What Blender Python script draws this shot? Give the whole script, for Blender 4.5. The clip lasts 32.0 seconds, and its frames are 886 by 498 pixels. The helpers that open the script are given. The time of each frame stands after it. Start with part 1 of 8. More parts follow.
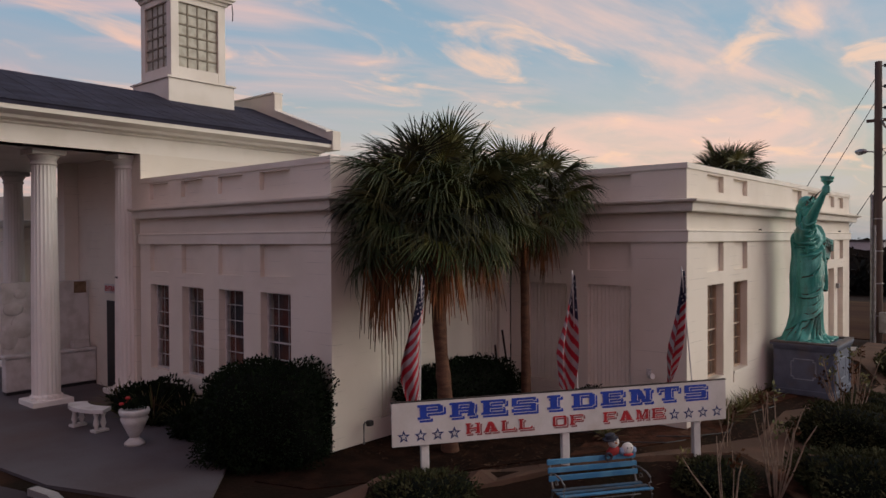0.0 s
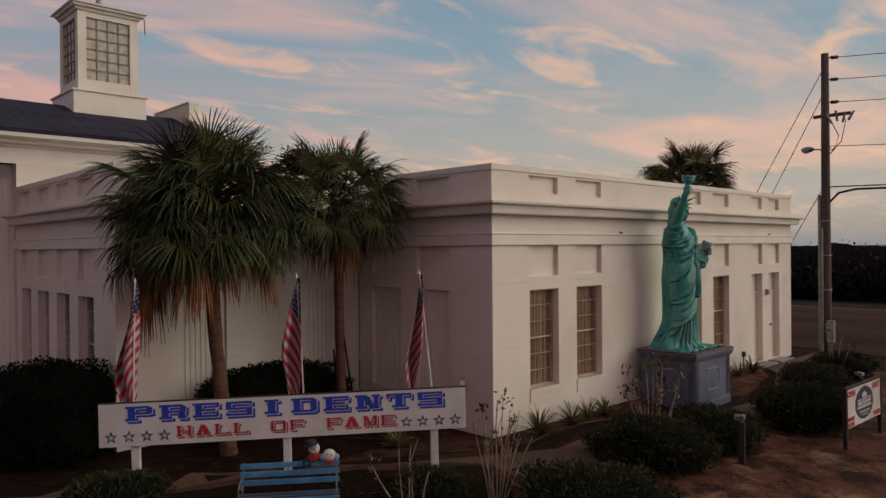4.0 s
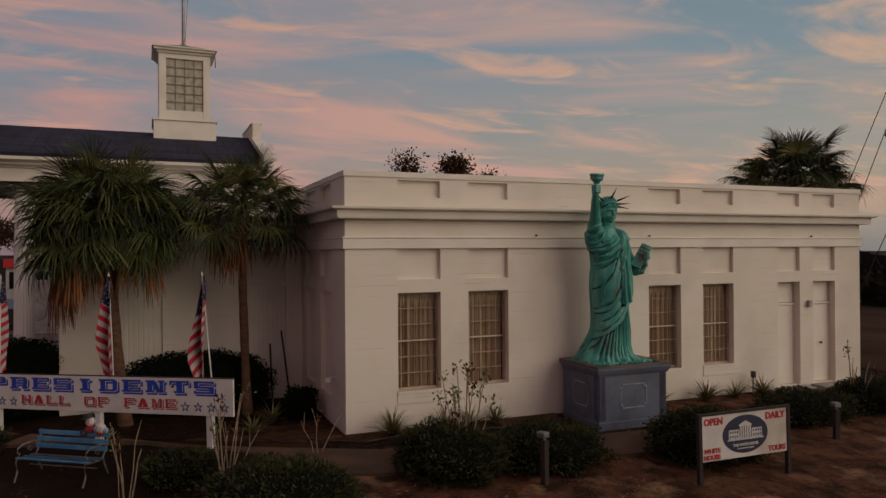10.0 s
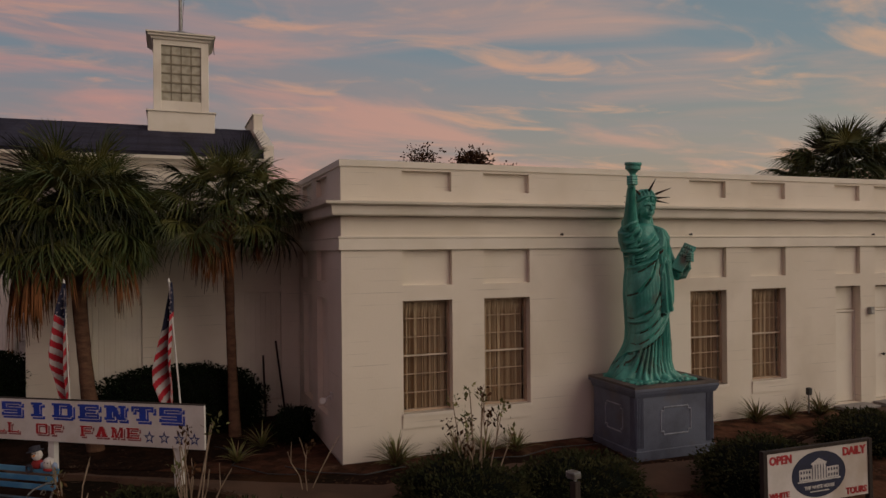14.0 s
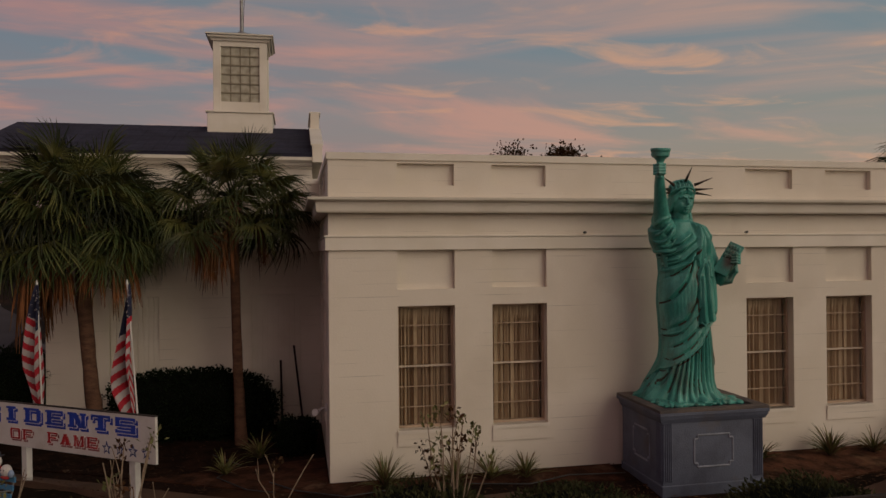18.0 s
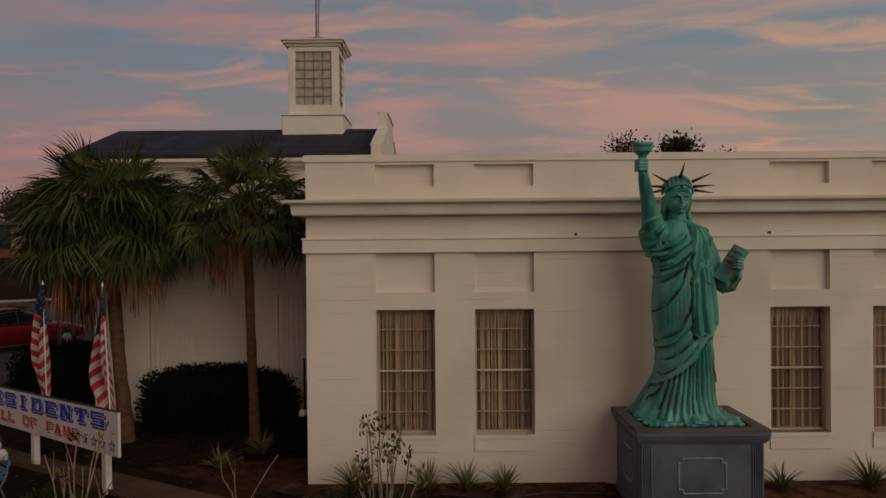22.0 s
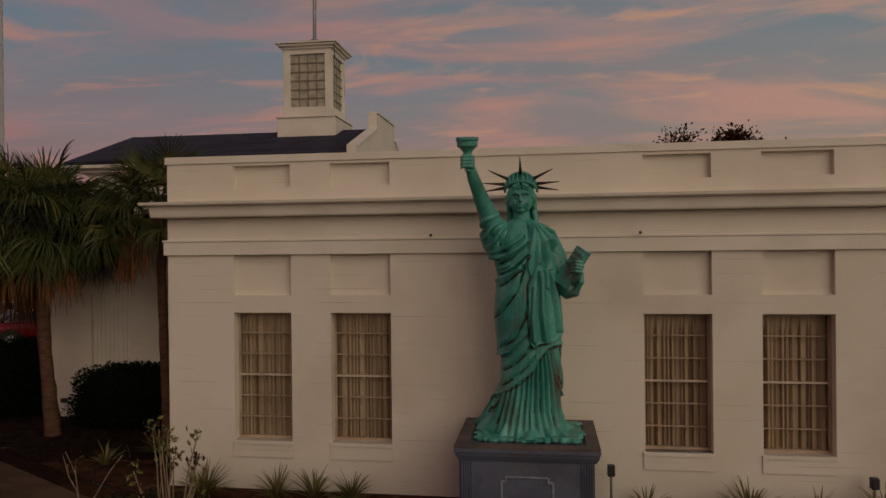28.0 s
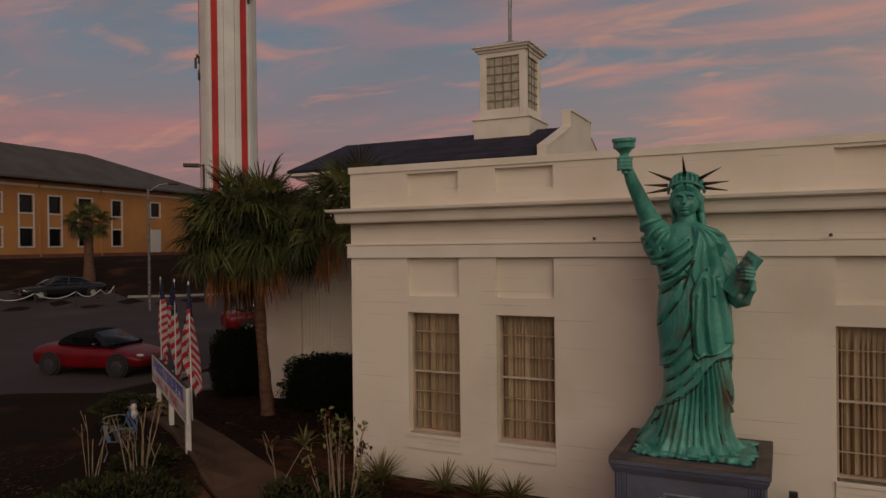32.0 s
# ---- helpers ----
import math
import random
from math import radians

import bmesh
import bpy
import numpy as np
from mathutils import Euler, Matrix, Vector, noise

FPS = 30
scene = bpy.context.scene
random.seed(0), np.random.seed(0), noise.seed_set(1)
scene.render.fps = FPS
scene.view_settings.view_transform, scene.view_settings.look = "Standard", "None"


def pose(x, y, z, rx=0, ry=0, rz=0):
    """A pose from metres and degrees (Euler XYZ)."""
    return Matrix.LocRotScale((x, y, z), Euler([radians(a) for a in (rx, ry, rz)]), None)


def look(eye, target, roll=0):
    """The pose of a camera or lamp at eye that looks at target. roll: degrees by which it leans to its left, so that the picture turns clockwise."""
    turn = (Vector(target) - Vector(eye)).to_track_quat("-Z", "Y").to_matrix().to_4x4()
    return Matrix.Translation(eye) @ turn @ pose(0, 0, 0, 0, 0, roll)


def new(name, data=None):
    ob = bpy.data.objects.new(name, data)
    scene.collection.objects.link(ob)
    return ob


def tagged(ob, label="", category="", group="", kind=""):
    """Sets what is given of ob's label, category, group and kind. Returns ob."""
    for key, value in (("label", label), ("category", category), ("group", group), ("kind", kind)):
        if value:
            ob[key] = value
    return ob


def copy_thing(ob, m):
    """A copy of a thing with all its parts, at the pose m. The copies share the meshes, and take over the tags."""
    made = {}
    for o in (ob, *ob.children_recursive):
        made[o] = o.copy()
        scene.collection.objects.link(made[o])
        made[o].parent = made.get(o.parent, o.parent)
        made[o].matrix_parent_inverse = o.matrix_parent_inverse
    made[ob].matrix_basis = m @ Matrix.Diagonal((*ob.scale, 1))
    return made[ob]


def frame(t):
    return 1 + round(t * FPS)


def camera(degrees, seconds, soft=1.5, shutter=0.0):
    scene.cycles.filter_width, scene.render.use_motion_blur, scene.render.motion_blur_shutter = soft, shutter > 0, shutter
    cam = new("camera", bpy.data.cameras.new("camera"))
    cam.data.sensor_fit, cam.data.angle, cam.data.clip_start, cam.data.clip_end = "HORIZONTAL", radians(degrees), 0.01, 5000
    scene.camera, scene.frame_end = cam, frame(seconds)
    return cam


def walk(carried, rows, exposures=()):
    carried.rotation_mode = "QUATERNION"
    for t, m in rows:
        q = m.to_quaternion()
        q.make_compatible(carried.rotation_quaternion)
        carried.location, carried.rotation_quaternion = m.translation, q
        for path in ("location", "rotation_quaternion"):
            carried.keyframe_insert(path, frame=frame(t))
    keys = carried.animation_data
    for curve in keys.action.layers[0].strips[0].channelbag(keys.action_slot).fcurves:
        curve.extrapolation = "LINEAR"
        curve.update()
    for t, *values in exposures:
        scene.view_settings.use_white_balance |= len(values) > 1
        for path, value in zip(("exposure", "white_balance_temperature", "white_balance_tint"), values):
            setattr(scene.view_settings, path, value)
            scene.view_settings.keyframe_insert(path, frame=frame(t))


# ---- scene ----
cam = camera(63.6, 32.0)
PATH = [
    (0, (5.233, -13.095, 3.583), (3.931, -11.577, 3.557), -0.3),
    (0.5, (5.566, -12.795, 3.576), (4.263, -11.279, 3.551), -0.4),
    (1, (5.92, -12.47, 3.588), (4.616, -10.953, 3.561), -0.4),
    (1.5, (6.342, -12.076, 3.578), (5.036, -10.562, 3.552), -0.5),
    (2, (6.807, -11.632, 3.577), (5.472, -10.143, 3.552), -0.5),
    (2.5, (7.336, -11.135, 3.612), (5.999, -9.649, 3.583), -0.5),
    (3, (7.882, -10.702, 3.63), (6.54, -9.219, 3.599), -0.5),
    (3.5, (8.342, -10.106, 3.535), (6.958, -8.662, 3.517), -0.5),
    (5.5, (10.097, -8.164, 3.458), (8.485, -6.981, 3.455), -0.5),
    (6, (10.506, -7.639, 3.446), (8.885, -6.467, 3.444), -0.5),
    (6.5, (10.903, -7.094, 3.443), (9.277, -5.928, 3.442), -0.6),
    (7, (11.269, -6.568, 3.461), (9.61, -5.45, 3.459), -0.6),
    (7.5, (11.591, -5.986, 3.411), (9.912, -4.899, 3.416), -0.6),
    (8, (11.879, -5.459, 3.397), (10.141, -4.471, 3.406), -0.6),
    (8.5, (12.234, -4.908, 3.389), (10.428, -4.049, 3.402), -0.5),
    (9, (12.573, -4.341, 3.404), (10.744, -3.532, 3.416), -0.5),
    (9.5, (12.921, -3.904, 3.438), (11.078, -3.127, 3.448), -0.5),
    (10, (13.169, -3.439, 3.44), (11.321, -2.675, 3.449), -0.4),
    (10.5, (13.276, -3.228, 3.454), (11.43, -2.459, 3.462), -0.4),
    (11, (13.249, -3.11, 3.457), (11.405, -2.336, 3.466), -0.4),
    (11.5, (13.076, -2.977, 3.462), (11.232, -2.203, 3.471), -0.4),
    (12, (12.813, -2.83, 3.453), (10.967, -2.061, 3.464), -0.5),
    (12.5, (12.492, -2.768, 3.459), (10.645, -2.001, 3.47), -0.5),
    (13, (12.142, -2.7, 3.463), (10.289, -1.946, 3.474), -0.4),
    (13.5, (11.807, -2.665, 3.481), (9.947, -1.929, 3.488), -0.4),
    (14, (11.507, -2.619, 3.5), (9.639, -1.904, 3.504), -0.5),
    (14.5, (11.214, -2.559, 3.497), (9.335, -1.875, 3.502), -0.5),
    (15, (11.017, -2.425, 3.466), (9.114, -1.81, 3.475), -0.5),
    (15.5, (10.936, -2.157, 3.48), (9.013, -1.609, 3.488), -0.5),
    (17.5, (10.902, -0.782, 3.498), (8.944, -0.375, 3.504), -0.5),
    (18, (10.905, -0.466, 3.489), (8.946, -0.065, 3.496), -0.5),
    (18.5, (10.922, -0.124, 3.516), (8.955, 0.237, 3.52), -0.6),
    (19, (10.924, 0.182, 3.52), (8.949, 0.498, 3.523), -0.5),
    (19.5, (10.939, 0.504, 3.549), (8.958, 0.784, 3.549), -0.5),
    (20, (10.941, 0.869, 3.56), (8.956, 1.115, 3.558), -0.6),
    (20.5, (10.967, 1.313, 3.555), (8.979, 1.531, 3.553), -0.6),
    (21, (10.931, 1.672, 3.569), (8.937, 1.831, 3.565), -0.5),
    (21.5, (10.921, 1.87, 3.603), (8.923, 1.961, 3.595), -0.5),
    (22, (10.844, 2.086, 3.601), (8.844, 2.085, 3.595), -0.5),
    (22.5, (10.802, 2.353, 3.577), (8.806, 2.23, 3.576), -0.5),
    (23, (10.776, 2.562, 3.594), (8.79, 2.326, 3.591), -0.5),
    (23.5, (10.739, 2.825, 3.603), (8.757, 2.558, 3.6), -0.4),
    (24, (10.683, 3.122, 3.59), (8.703, 2.838, 3.588), -0.5),
    (24.5, (10.652, 3.454, 3.587), (8.673, 3.167, 3.585), -0.5),
    (25, (10.593, 3.821, 3.568), (8.614, 3.532, 3.568), -0.4),
    (25.5, (10.551, 4.184, 3.594), (8.573, 3.89, 3.591), -0.5),
    (27.5, (10.285, 5.337, 3.606), (8.306, 5.05, 3.6), -0.5),
    (28, (10.191, 5.7, 3.601), (8.211, 5.416, 3.596), -0.6),
    (28.5, (10.106, 6.035, 3.608), (8.132, 5.714, 3.602), -0.5),
    (29, (10.1, 6.26, 3.625), (8.139, 5.867, 3.617), -0.4),
    (29.5, (10.063, 6.371, 3.668), (8.121, 5.892, 3.655), -0.6),
    (30, (10.024, 6.472, 3.672), (8.1, 5.926, 3.659), -0.6),
    (30.5, (10.006, 6.504, 3.697), (8.109, 5.87, 3.683), -0.7),
    (31, (10.016, 6.516, 3.722), (8.157, 5.78, 3.706), -0.7),
    (31.5, (10.02, 6.493, 3.721), (8.18, 5.708, 3.707), -0.8),
    (32, (10.031, 6.466, 3.706), (8.226, 5.606, 3.696), -0.7),
]
EXPOSURES = [(0.0, 0.38, 5610, 0.0), (3.0, 0.13, 5810, 0.0), (6.0, -0.11, 6050, 2.0), (9.0, -0.3, 6250, 2.0), (13.0, -0.41, 6400, 2.0), (19.0, -0.51, 6600, 1.5), (22.0, -0.57, 6600, 1.5), (25.0, -0.6, 6650, 2.5), (28.0, -0.72, 6850, 3.5), (30.0, -0.71, 6850, 5.0), (32.0, -0.57, 6800, 6.0)]
walk(cam, [(t, look(eye, target, roll)) for t, eye, target, roll in PATH], EXPOSURES)

# ---------------------------------------------------------------- light
SUN_AZ, SUN_EL = 40.0, 23.0          # degrees: azimuth from +x towards +y, elevation
world = bpy.data.worlds.new("dusk_sky")
scene.world = world
world.use_nodes = True


def build_sky():
    nt = world.node_tree
    nt.nodes.clear()
    N, L = nt.nodes.new, nt.links.new

    def math_node(op, a, b=None, clamp=False):
        n = N("ShaderNodeMath")
        n.operation, n.use_clamp = op, clamp
        for k, v in enumerate((a, b)):
            if v is None:
                continue
            if isinstance(v, (int, float)):
                n.inputs[k].default_value = v
            else:
                L(v, n.inputs[k])
        return n.outputs[0]

    def ramp(fac, stops):
        n = N("ShaderNodeValToRGB")
        el = n.color_ramp.elements
        while len(el) < len(stops):
            el.new(0.5)
        for e, (p, c) in zip(el, stops):
            e.position, e.color = p, (*c, 1)
        L(fac, n.inputs[0])
        return n.outputs[0]

    def mix(fac, a, b):
        n = N("ShaderNodeMix")
        n.data_type = "RGBA"
        if isinstance(fac, (int, float)):
            n.inputs[0].default_value = fac
        else:
            L(fac, n.inputs[0])
        for sock, v in ((n.inputs[6], a), (n.inputs[7], b)):
            if isinstance(v, tuple):
                sock.default_value = (*v, 1)
            else:
                L(v, sock)
        return n.outputs[2]

    co = N("ShaderNodeTexCoord")
    sep = N("ShaderNodeSeparateXYZ")
    L(co.outputs["Generated"], sep.inputs[0])
    dx, dy, dz = sep.outputs
    up = math_node("MAXIMUM", dz, 0.0)
    # clear sky: pale warm towards +y, mauve towards -x and -y
    east = ramp(up, [(0.0, (0.40, 0.36, 0.36)), (0.06, (0.65, 0.49, 0.36)), (0.14, (0.55, 0.50, 0.43)), (0.26, (0.36, 0.43, 0.49)), (0.6, (0.22, 0.29, 0.38)), (1.0, (0.15, 0.20, 0.30))])
    west = ramp(up, [(0.0, (0.33, 0.20, 0.24)), (0.08, (0.58, 0.30, 0.32)), (0.17, (0.42, 0.33, 0.39)), (0.28, (0.25, 0.35, 0.47)), (0.6, (0.20, 0.26, 0.35)), (1.0, (0.18, 0.22, 0.30))])
    side = math_node("MULTIPLY_ADD", dy, 0.75)
    nt.nodes[-1].inputs[2].default_value = 0.35
    side = math_node("MINIMUM", math_node("MAXIMUM", side, 0.0), 1.0)
    clear = mix(side, west, east)
    sky = N("ShaderNodeTexSky")
    sky.sky_type, sky.sun_disc = "NISHITA", False
    sky.sun_elevation, sky.sun_rotation = radians(4.0), radians(90 - SUN_AZ)
    dim = N("ShaderNodeVectorMath")
    dim.operation = "SCALE"
    L(sky.outputs[0], dim.inputs[0])
    dim.inputs[3].default_value = 0.09
    clear = mix(0.15, clear, dim.outputs[0])
    # streaks of cloud lit from below
    flat = math_node("ADD", up, 0.12)
    cx, cy = math_node("DIVIDE", dx, flat), math_node("DIVIDE", dy, flat)
    comb = N("ShaderNodeCombineXYZ")
    L(cx, comb.inputs[0])
    L(cy, comb.inputs[1])
    mp = N("ShaderNodeMapping")
    mp.inputs["Rotation"].default_value = (0, 0, radians(-38))
    mp.inputs["Scale"].default_value = (1.1, 0.56, 1)
    mp.inputs["Location"].default_value = (1.7, 0.6, 0)
    L(comb.outputs[0], mp.inputs[0])

    def cloud(scale, detail, lo, hi, warp):
        n = N("ShaderNodeTexNoise")
        n.inputs["Scale"].default_value, n.inputs["Detail"].default_value = scale, detail
        n.inputs["Roughness"].default_value, n.inputs["Distortion"].default_value = 0.55, warp
        L(mp.outputs[0], n.inputs["Vector"])
        m = N("ShaderNodeMapRange")
        m.interpolation_type = "SMOOTHSTEP"
        m.inputs["From Min"].default_value, m.inputs["From Max"].default_value = lo, hi
        L(n.outputs["Fac"], m.inputs["Value"])
        return m.outputs[0]

    veil = cloud(0.75, 8, 0.42, 0.66, 0.9)
    lit = cloud(0.95, 7, 0.43, 0.70, 1.3)
    grey = mix(side, (0.36, 0.26, 0.30), (0.57, 0.47, 0.45))
    pink = mix(side, (0.72, 0.325, 0.325), (0.93, 0.54, 0.40))
    fade = math_node("MINIMUM", math_node("MULTIPLY", up, 12.0), 1.0)
    sky_col = mix(math_node("MULTIPLY", math_node("MULTIPLY", veil, 0.62), fade), clear, grey)
    sky_col = mix(math_node("MULTIPLY", math_node("MULTIPLY", lit, 0.85), fade), sky_col, pink)
    puffs = cloud(3.0, 10, 0.52, 0.70, 0.7)
    glow = mix(side, (0.80, 0.38, 0.32), (1.0, 0.58, 0.37))
    sky_col = mix(math_node("MULTIPLY", math_node("MULTIPLY", puffs, 0.75), fade), sky_col, glow)
    bg = N("ShaderNodeBackground")
    L(sky_col, bg.inputs[0])
    bg.inputs[1].default_value = 0.85
    out = N("ShaderNodeOutputWorld")
    L(bg.outputs[0], out.inputs[0])


build_sky()
sun = new("sun", bpy.data.lights.new("sun", "SUN"))
sun.data.energy, sun.data.angle, sun.data.color = 1.60, radians(60), (1.0, 0.83, 0.68)
_a, _e = radians(SUN_AZ), radians(SUN_EL)
sun.matrix_world = look((math.cos(_a) * math.cos(_e) * 40, math.sin(_a) * math.cos(_e) * 40, math.sin(_e) * 40), (0, 0, 0))

# ---------------------------------------------------------------- materials


def surface(name, base, other=None, scale=4.0, rough=0.8, bump=0.15, metal=0.0, fine=60.0, spread=0.5, stretch=(1, 1, 1), object_space=False, vary=0.0, grime=None, courses=False, low=0.42, high=0.62, gloss=0.5):
    """Two-scale surface: broad patches of a second colour, fine grain in colour and relief, optional dirt and block courses."""
    m = bpy.data.materials.new(name)
    m.use_nodes = True
    nt = m.node_tree
    N, L = nt.nodes.new, nt.links.new
    bsdf = nt.nodes["Principled BSDF"]
    bsdf.inputs["Specular IOR Level"].default_value = gloss
    co = N("ShaderNodeTexCoord") if object_space else N("ShaderNodeNewGeometry")
    vec = co.outputs["Object"] if object_space else co.outputs["Position"]
    mp = N("ShaderNodeMapping")
    mp.inputs["Scale"].default_value = stretch
    L(vec, mp.inputs[0])

    def noise_fac(sc, det, lo, hi):
        n = N("ShaderNodeTexNoise")
        n.inputs["Scale"].default_value, n.inputs["Detail"].default_value = sc, det
        L(mp.outputs[0], n.inputs["Vector"])
        r = N("ShaderNodeMapRange")
        r.inputs["From Min"].default_value, r.inputs["From Max"].default_value = lo, hi
        L(n.outputs["Fac"], r.inputs["Value"])
        return n.outputs["Fac"], r.outputs[0]

    def mix(kind, fac, a, b):
        n = N("ShaderNodeMix")
        n.data_type, n.blend_type = "RGBA", kind
        for sock, v in ((n.inputs[0], fac), (n.inputs[6], a), (n.inputs[7], b)):
            if isinstance(v, float):
                sock.default_value = v
            elif isinstance(v, tuple):
                sock.default_value = (*v, 1)
            else:
                L(v, sock)
        return n.outputs[2]

    other = other or tuple(c * 0.75 for c in base)
    _, broad = noise_fac(scale, 5, low, high)
    raw, grain = noise_fac(fine, 4, 0.25, 0.75)
    col = mix("MIX", broad, base, other)
    dark = tuple(1 - spread * 0.5 for _ in range(3))
    col = mix("MULTIPLY", 1.0, col, mix("MIX", grain, dark, (1.0, 1.0, 1.0)))
    if grime:
        _, dirt = noise_fac(scale * 0.6, 8, 0.56, 0.72)
        col = mix("MIX", dirt, col, grime)
    if vary:
        info = N("ShaderNodeObjectInfo")
        hsv = N("ShaderNodeHueSaturation")
        r = N("ShaderNodeMapRange")
        r.inputs["To Min"].default_value, r.inputs["To Max"].default_value = 1 - vary, 1 + vary
        L(info.outputs["Random"], r.inputs["Value"])
        L(r.outputs[0], hsv.inputs["Value"])
        L(col, hsv.inputs["Color"])
        col = hsv.outputs[0]
    height = raw
    if courses:
        # painted block: faint bed joints every 0.2 m
        sp = N("ShaderNodeSeparateXYZ")
        L(vec, sp.inputs[0])
        add = N("ShaderNodeMath")
        add.operation = "ADD"
        L(sp.outputs[0], add.inputs[0])
        L(sp.outputs[1], add.inputs[1])
        cb = N("ShaderNodeCombineXYZ")
        L(add.outputs[0], cb.inputs[0])
        L(sp.outputs[2], cb.inputs[1])
        br = N("ShaderNodeTexBrick")
        br.inputs["Scale"].default_value = 1.0
        br.inputs["Brick Width"].default_value, br.inputs["Row Height"].default_value = 60.0, 0.2
        br.inputs["Mortar Size"].default_value, br.inputs["Mortar Smooth"].default_value = 0.006, 0.6
        L(cb.outputs[0], br.inputs["Vector"])
        lm = N("ShaderNodeMapping")
        lm.inputs["Scale"].default_value = (0.9, 5.0, 1.0)
        L(cb.outputs[0], lm.inputs[0])
        pn = N("ShaderNodeTexNoise")
        pn.inputs["Scale"].default_value, pn.inputs["Detail"].default_value = 1.0, 3
        L(lm.outputs[0], pn.inputs["Vector"])
        pr = N("ShaderNodeMapRange")
        pr.inputs["From Min"].default_value, pr.inputs["From Max"].default_value = 0.50, 0.64
        L(pn.outputs["Fac"], pr.inputs["Value"])
        patchy = pr.outputs[0]
        ml = N("ShaderNodeMath")
        ml.operation = "MULTIPLY"
        L(br.outputs["Fac"], ml.inputs[0])
        L(patchy, ml.inputs[1])
        col = mix("MIX", ml.outputs[0], col, tuple(c * 0.64 for c in base))
        sb = N("ShaderNodeMath")
        sb.operation = "MULTIPLY_ADD"
        L(ml.outputs[0], sb.inputs[0])
        sb.inputs[1].default_value = -1.5
        L(raw, sb.inputs[2])
        height = sb.outputs[0]
    L(col, bsdf.inputs["Base Color"])
    bsdf.inputs["Roughness"].default_value, bsdf.inputs["Metallic"].default_value = rough, metal
    if bump:
        b = N("ShaderNodeBump")
        b.inputs["Strength"].default_value, b.inputs["Distance"].default_value = bump, 0.02
        L(height, b.inputs["Height"])
        L(b.outputs[0], bsdf.inputs["Normal"])
    return m


def glass(name, tint=(0.9, 0.95, 0.95), amount=0.06):
    m = bpy.data.materials.new(name)
    m.use_nodes = True
    nt = m.node_tree
    nt.nodes.clear()
    N, L = nt.nodes.new, nt.links.new
    t, g, mx, o = N("ShaderNodeBsdfTransparent"), N("ShaderNodeBsdfGlossy"), N("ShaderNodeMixShader"), N("ShaderNodeOutputMaterial")
    t.inputs[0].default_value = (*tint, 1)
    g.inputs["Roughness"].default_value = 0.03
    lw = N("ShaderNodeLayerWeight")
    lw.inputs[0].default_value = 0.25
    pw = N("ShaderNodeMath")
    pw.operation = "POWER"
    pw.inputs[1].default_value = 3.0
    L(lw.outputs["Facing"], pw.inputs[0])
    ad = N("ShaderNodeMath")
    ad.operation = "MULTIPLY_ADD"
    ad.inputs[1].default_value, ad.inputs[2].default_value = 0.6, amount
    L(pw.outputs[0], ad.inputs[0])
    L(ad.outputs[0], mx.inputs[0])
    L(t.outputs[0], mx.inputs[1])
    L(g.outputs[0], mx.inputs[2])
    L(mx.outputs[0], o.inputs[0])
    return m


WALL = surface("painted_block", (0.74, 0.68, 0.585), (0.69, 0.63, 0.53), 0.8, 0.75, 0.12, fine=35, spread=0.06, courses=True, grime=(0.61, 0.55, 0.46))
TRIM = surface("painted_trim", (0.76, 0.71, 0.62), (0.70, 0.65, 0.55), 1.2, 0.6, 0.06, fine=45, spread=0.06, grime=(0.64, 0.59, 0.52))
COLUMN = surface("column_paint", (0.78, 0.75, 0.69), (0.73, 0.70, 0.64), 1.5, 0.55, 0.05, fine=40, spread=0.05)
ROOF = surface("asphalt_shingle", (0.040, 0.038, 0.062), (0.028, 0.026, 0.042), 1.5, 0.9, 0.4, fine=90, spread=0.7, vary=0.25, gloss=0.25)
FLATROOF = surface("roof_felt", (0.25, 0.25, 0.25), None, 1.0, 0.9)
VERDIGRIS = surface("verdigris", (0.044, 0.262, 0.215), (0.112, 0.43, 0.355), 2.2, 0.36, 0.25, fine=38, spread=0.7, grime=(0.085, 0.05, 0.032), object_space=True, stretch=(1.6, 1.6, 0.5))
PEDESTAL = surface("pedestal_paint", (0.105, 0.122, 0.175), (0.072, 0.082, 0.12), 2.5, 0.6, 0.25, fine=40, spread=0.5, object_space=True, grime=(0.095, 0.085, 0.085))
PEDCAP = surface("pedestal_cap_boards", (0.13, 0.10, 0.085), (0.07, 0.06, 0.06), 3.0, 0.7, 0.3, fine=40, spread=0.5, object_space=True)
FRAME = surface("window_frame_paint", (0.50, 0.37, 0.26), None, 3, 0.6, 0.1)
RAILPAINT = surface("meeting_rail_paint", (0.66, 0.55, 0.43), None, 3, 0.5, 0.1)
BLACKMETAL = surface("dark_metal", (0.03, 0.03, 0.03), None, 5, 0.5, 0.1)
CURTAIN = surface("curtain_cloth", (0.56, 0.40, 0.265), (0.40, 0.265, 0.165), 2.2, 0.9, 0.2, fine=120, spread=0.4, stretch=(1, 3.5, 0.25))
REDCURTAIN = surface("red_curtain_cloth", (0.20, 0.075, 0.05), (0.05, 0.045, 0.05), 1.6, 0.9, 0.2, fine=80, spread=0.5)
GLASS = glass("window_glass")
DARKROOM = surface("dark_interior", (0.05, 0.045, 0.04), None, 2, 0.9)
TRUNK = surface("palm_trunk", (0.17, 0.092, 0.060), (0.11, 0.062, 0.042), 5, 0.95, 0.6, fine=30, spread=0.7, stretch=(1, 1, 3), object_space=True, gloss=0.08)
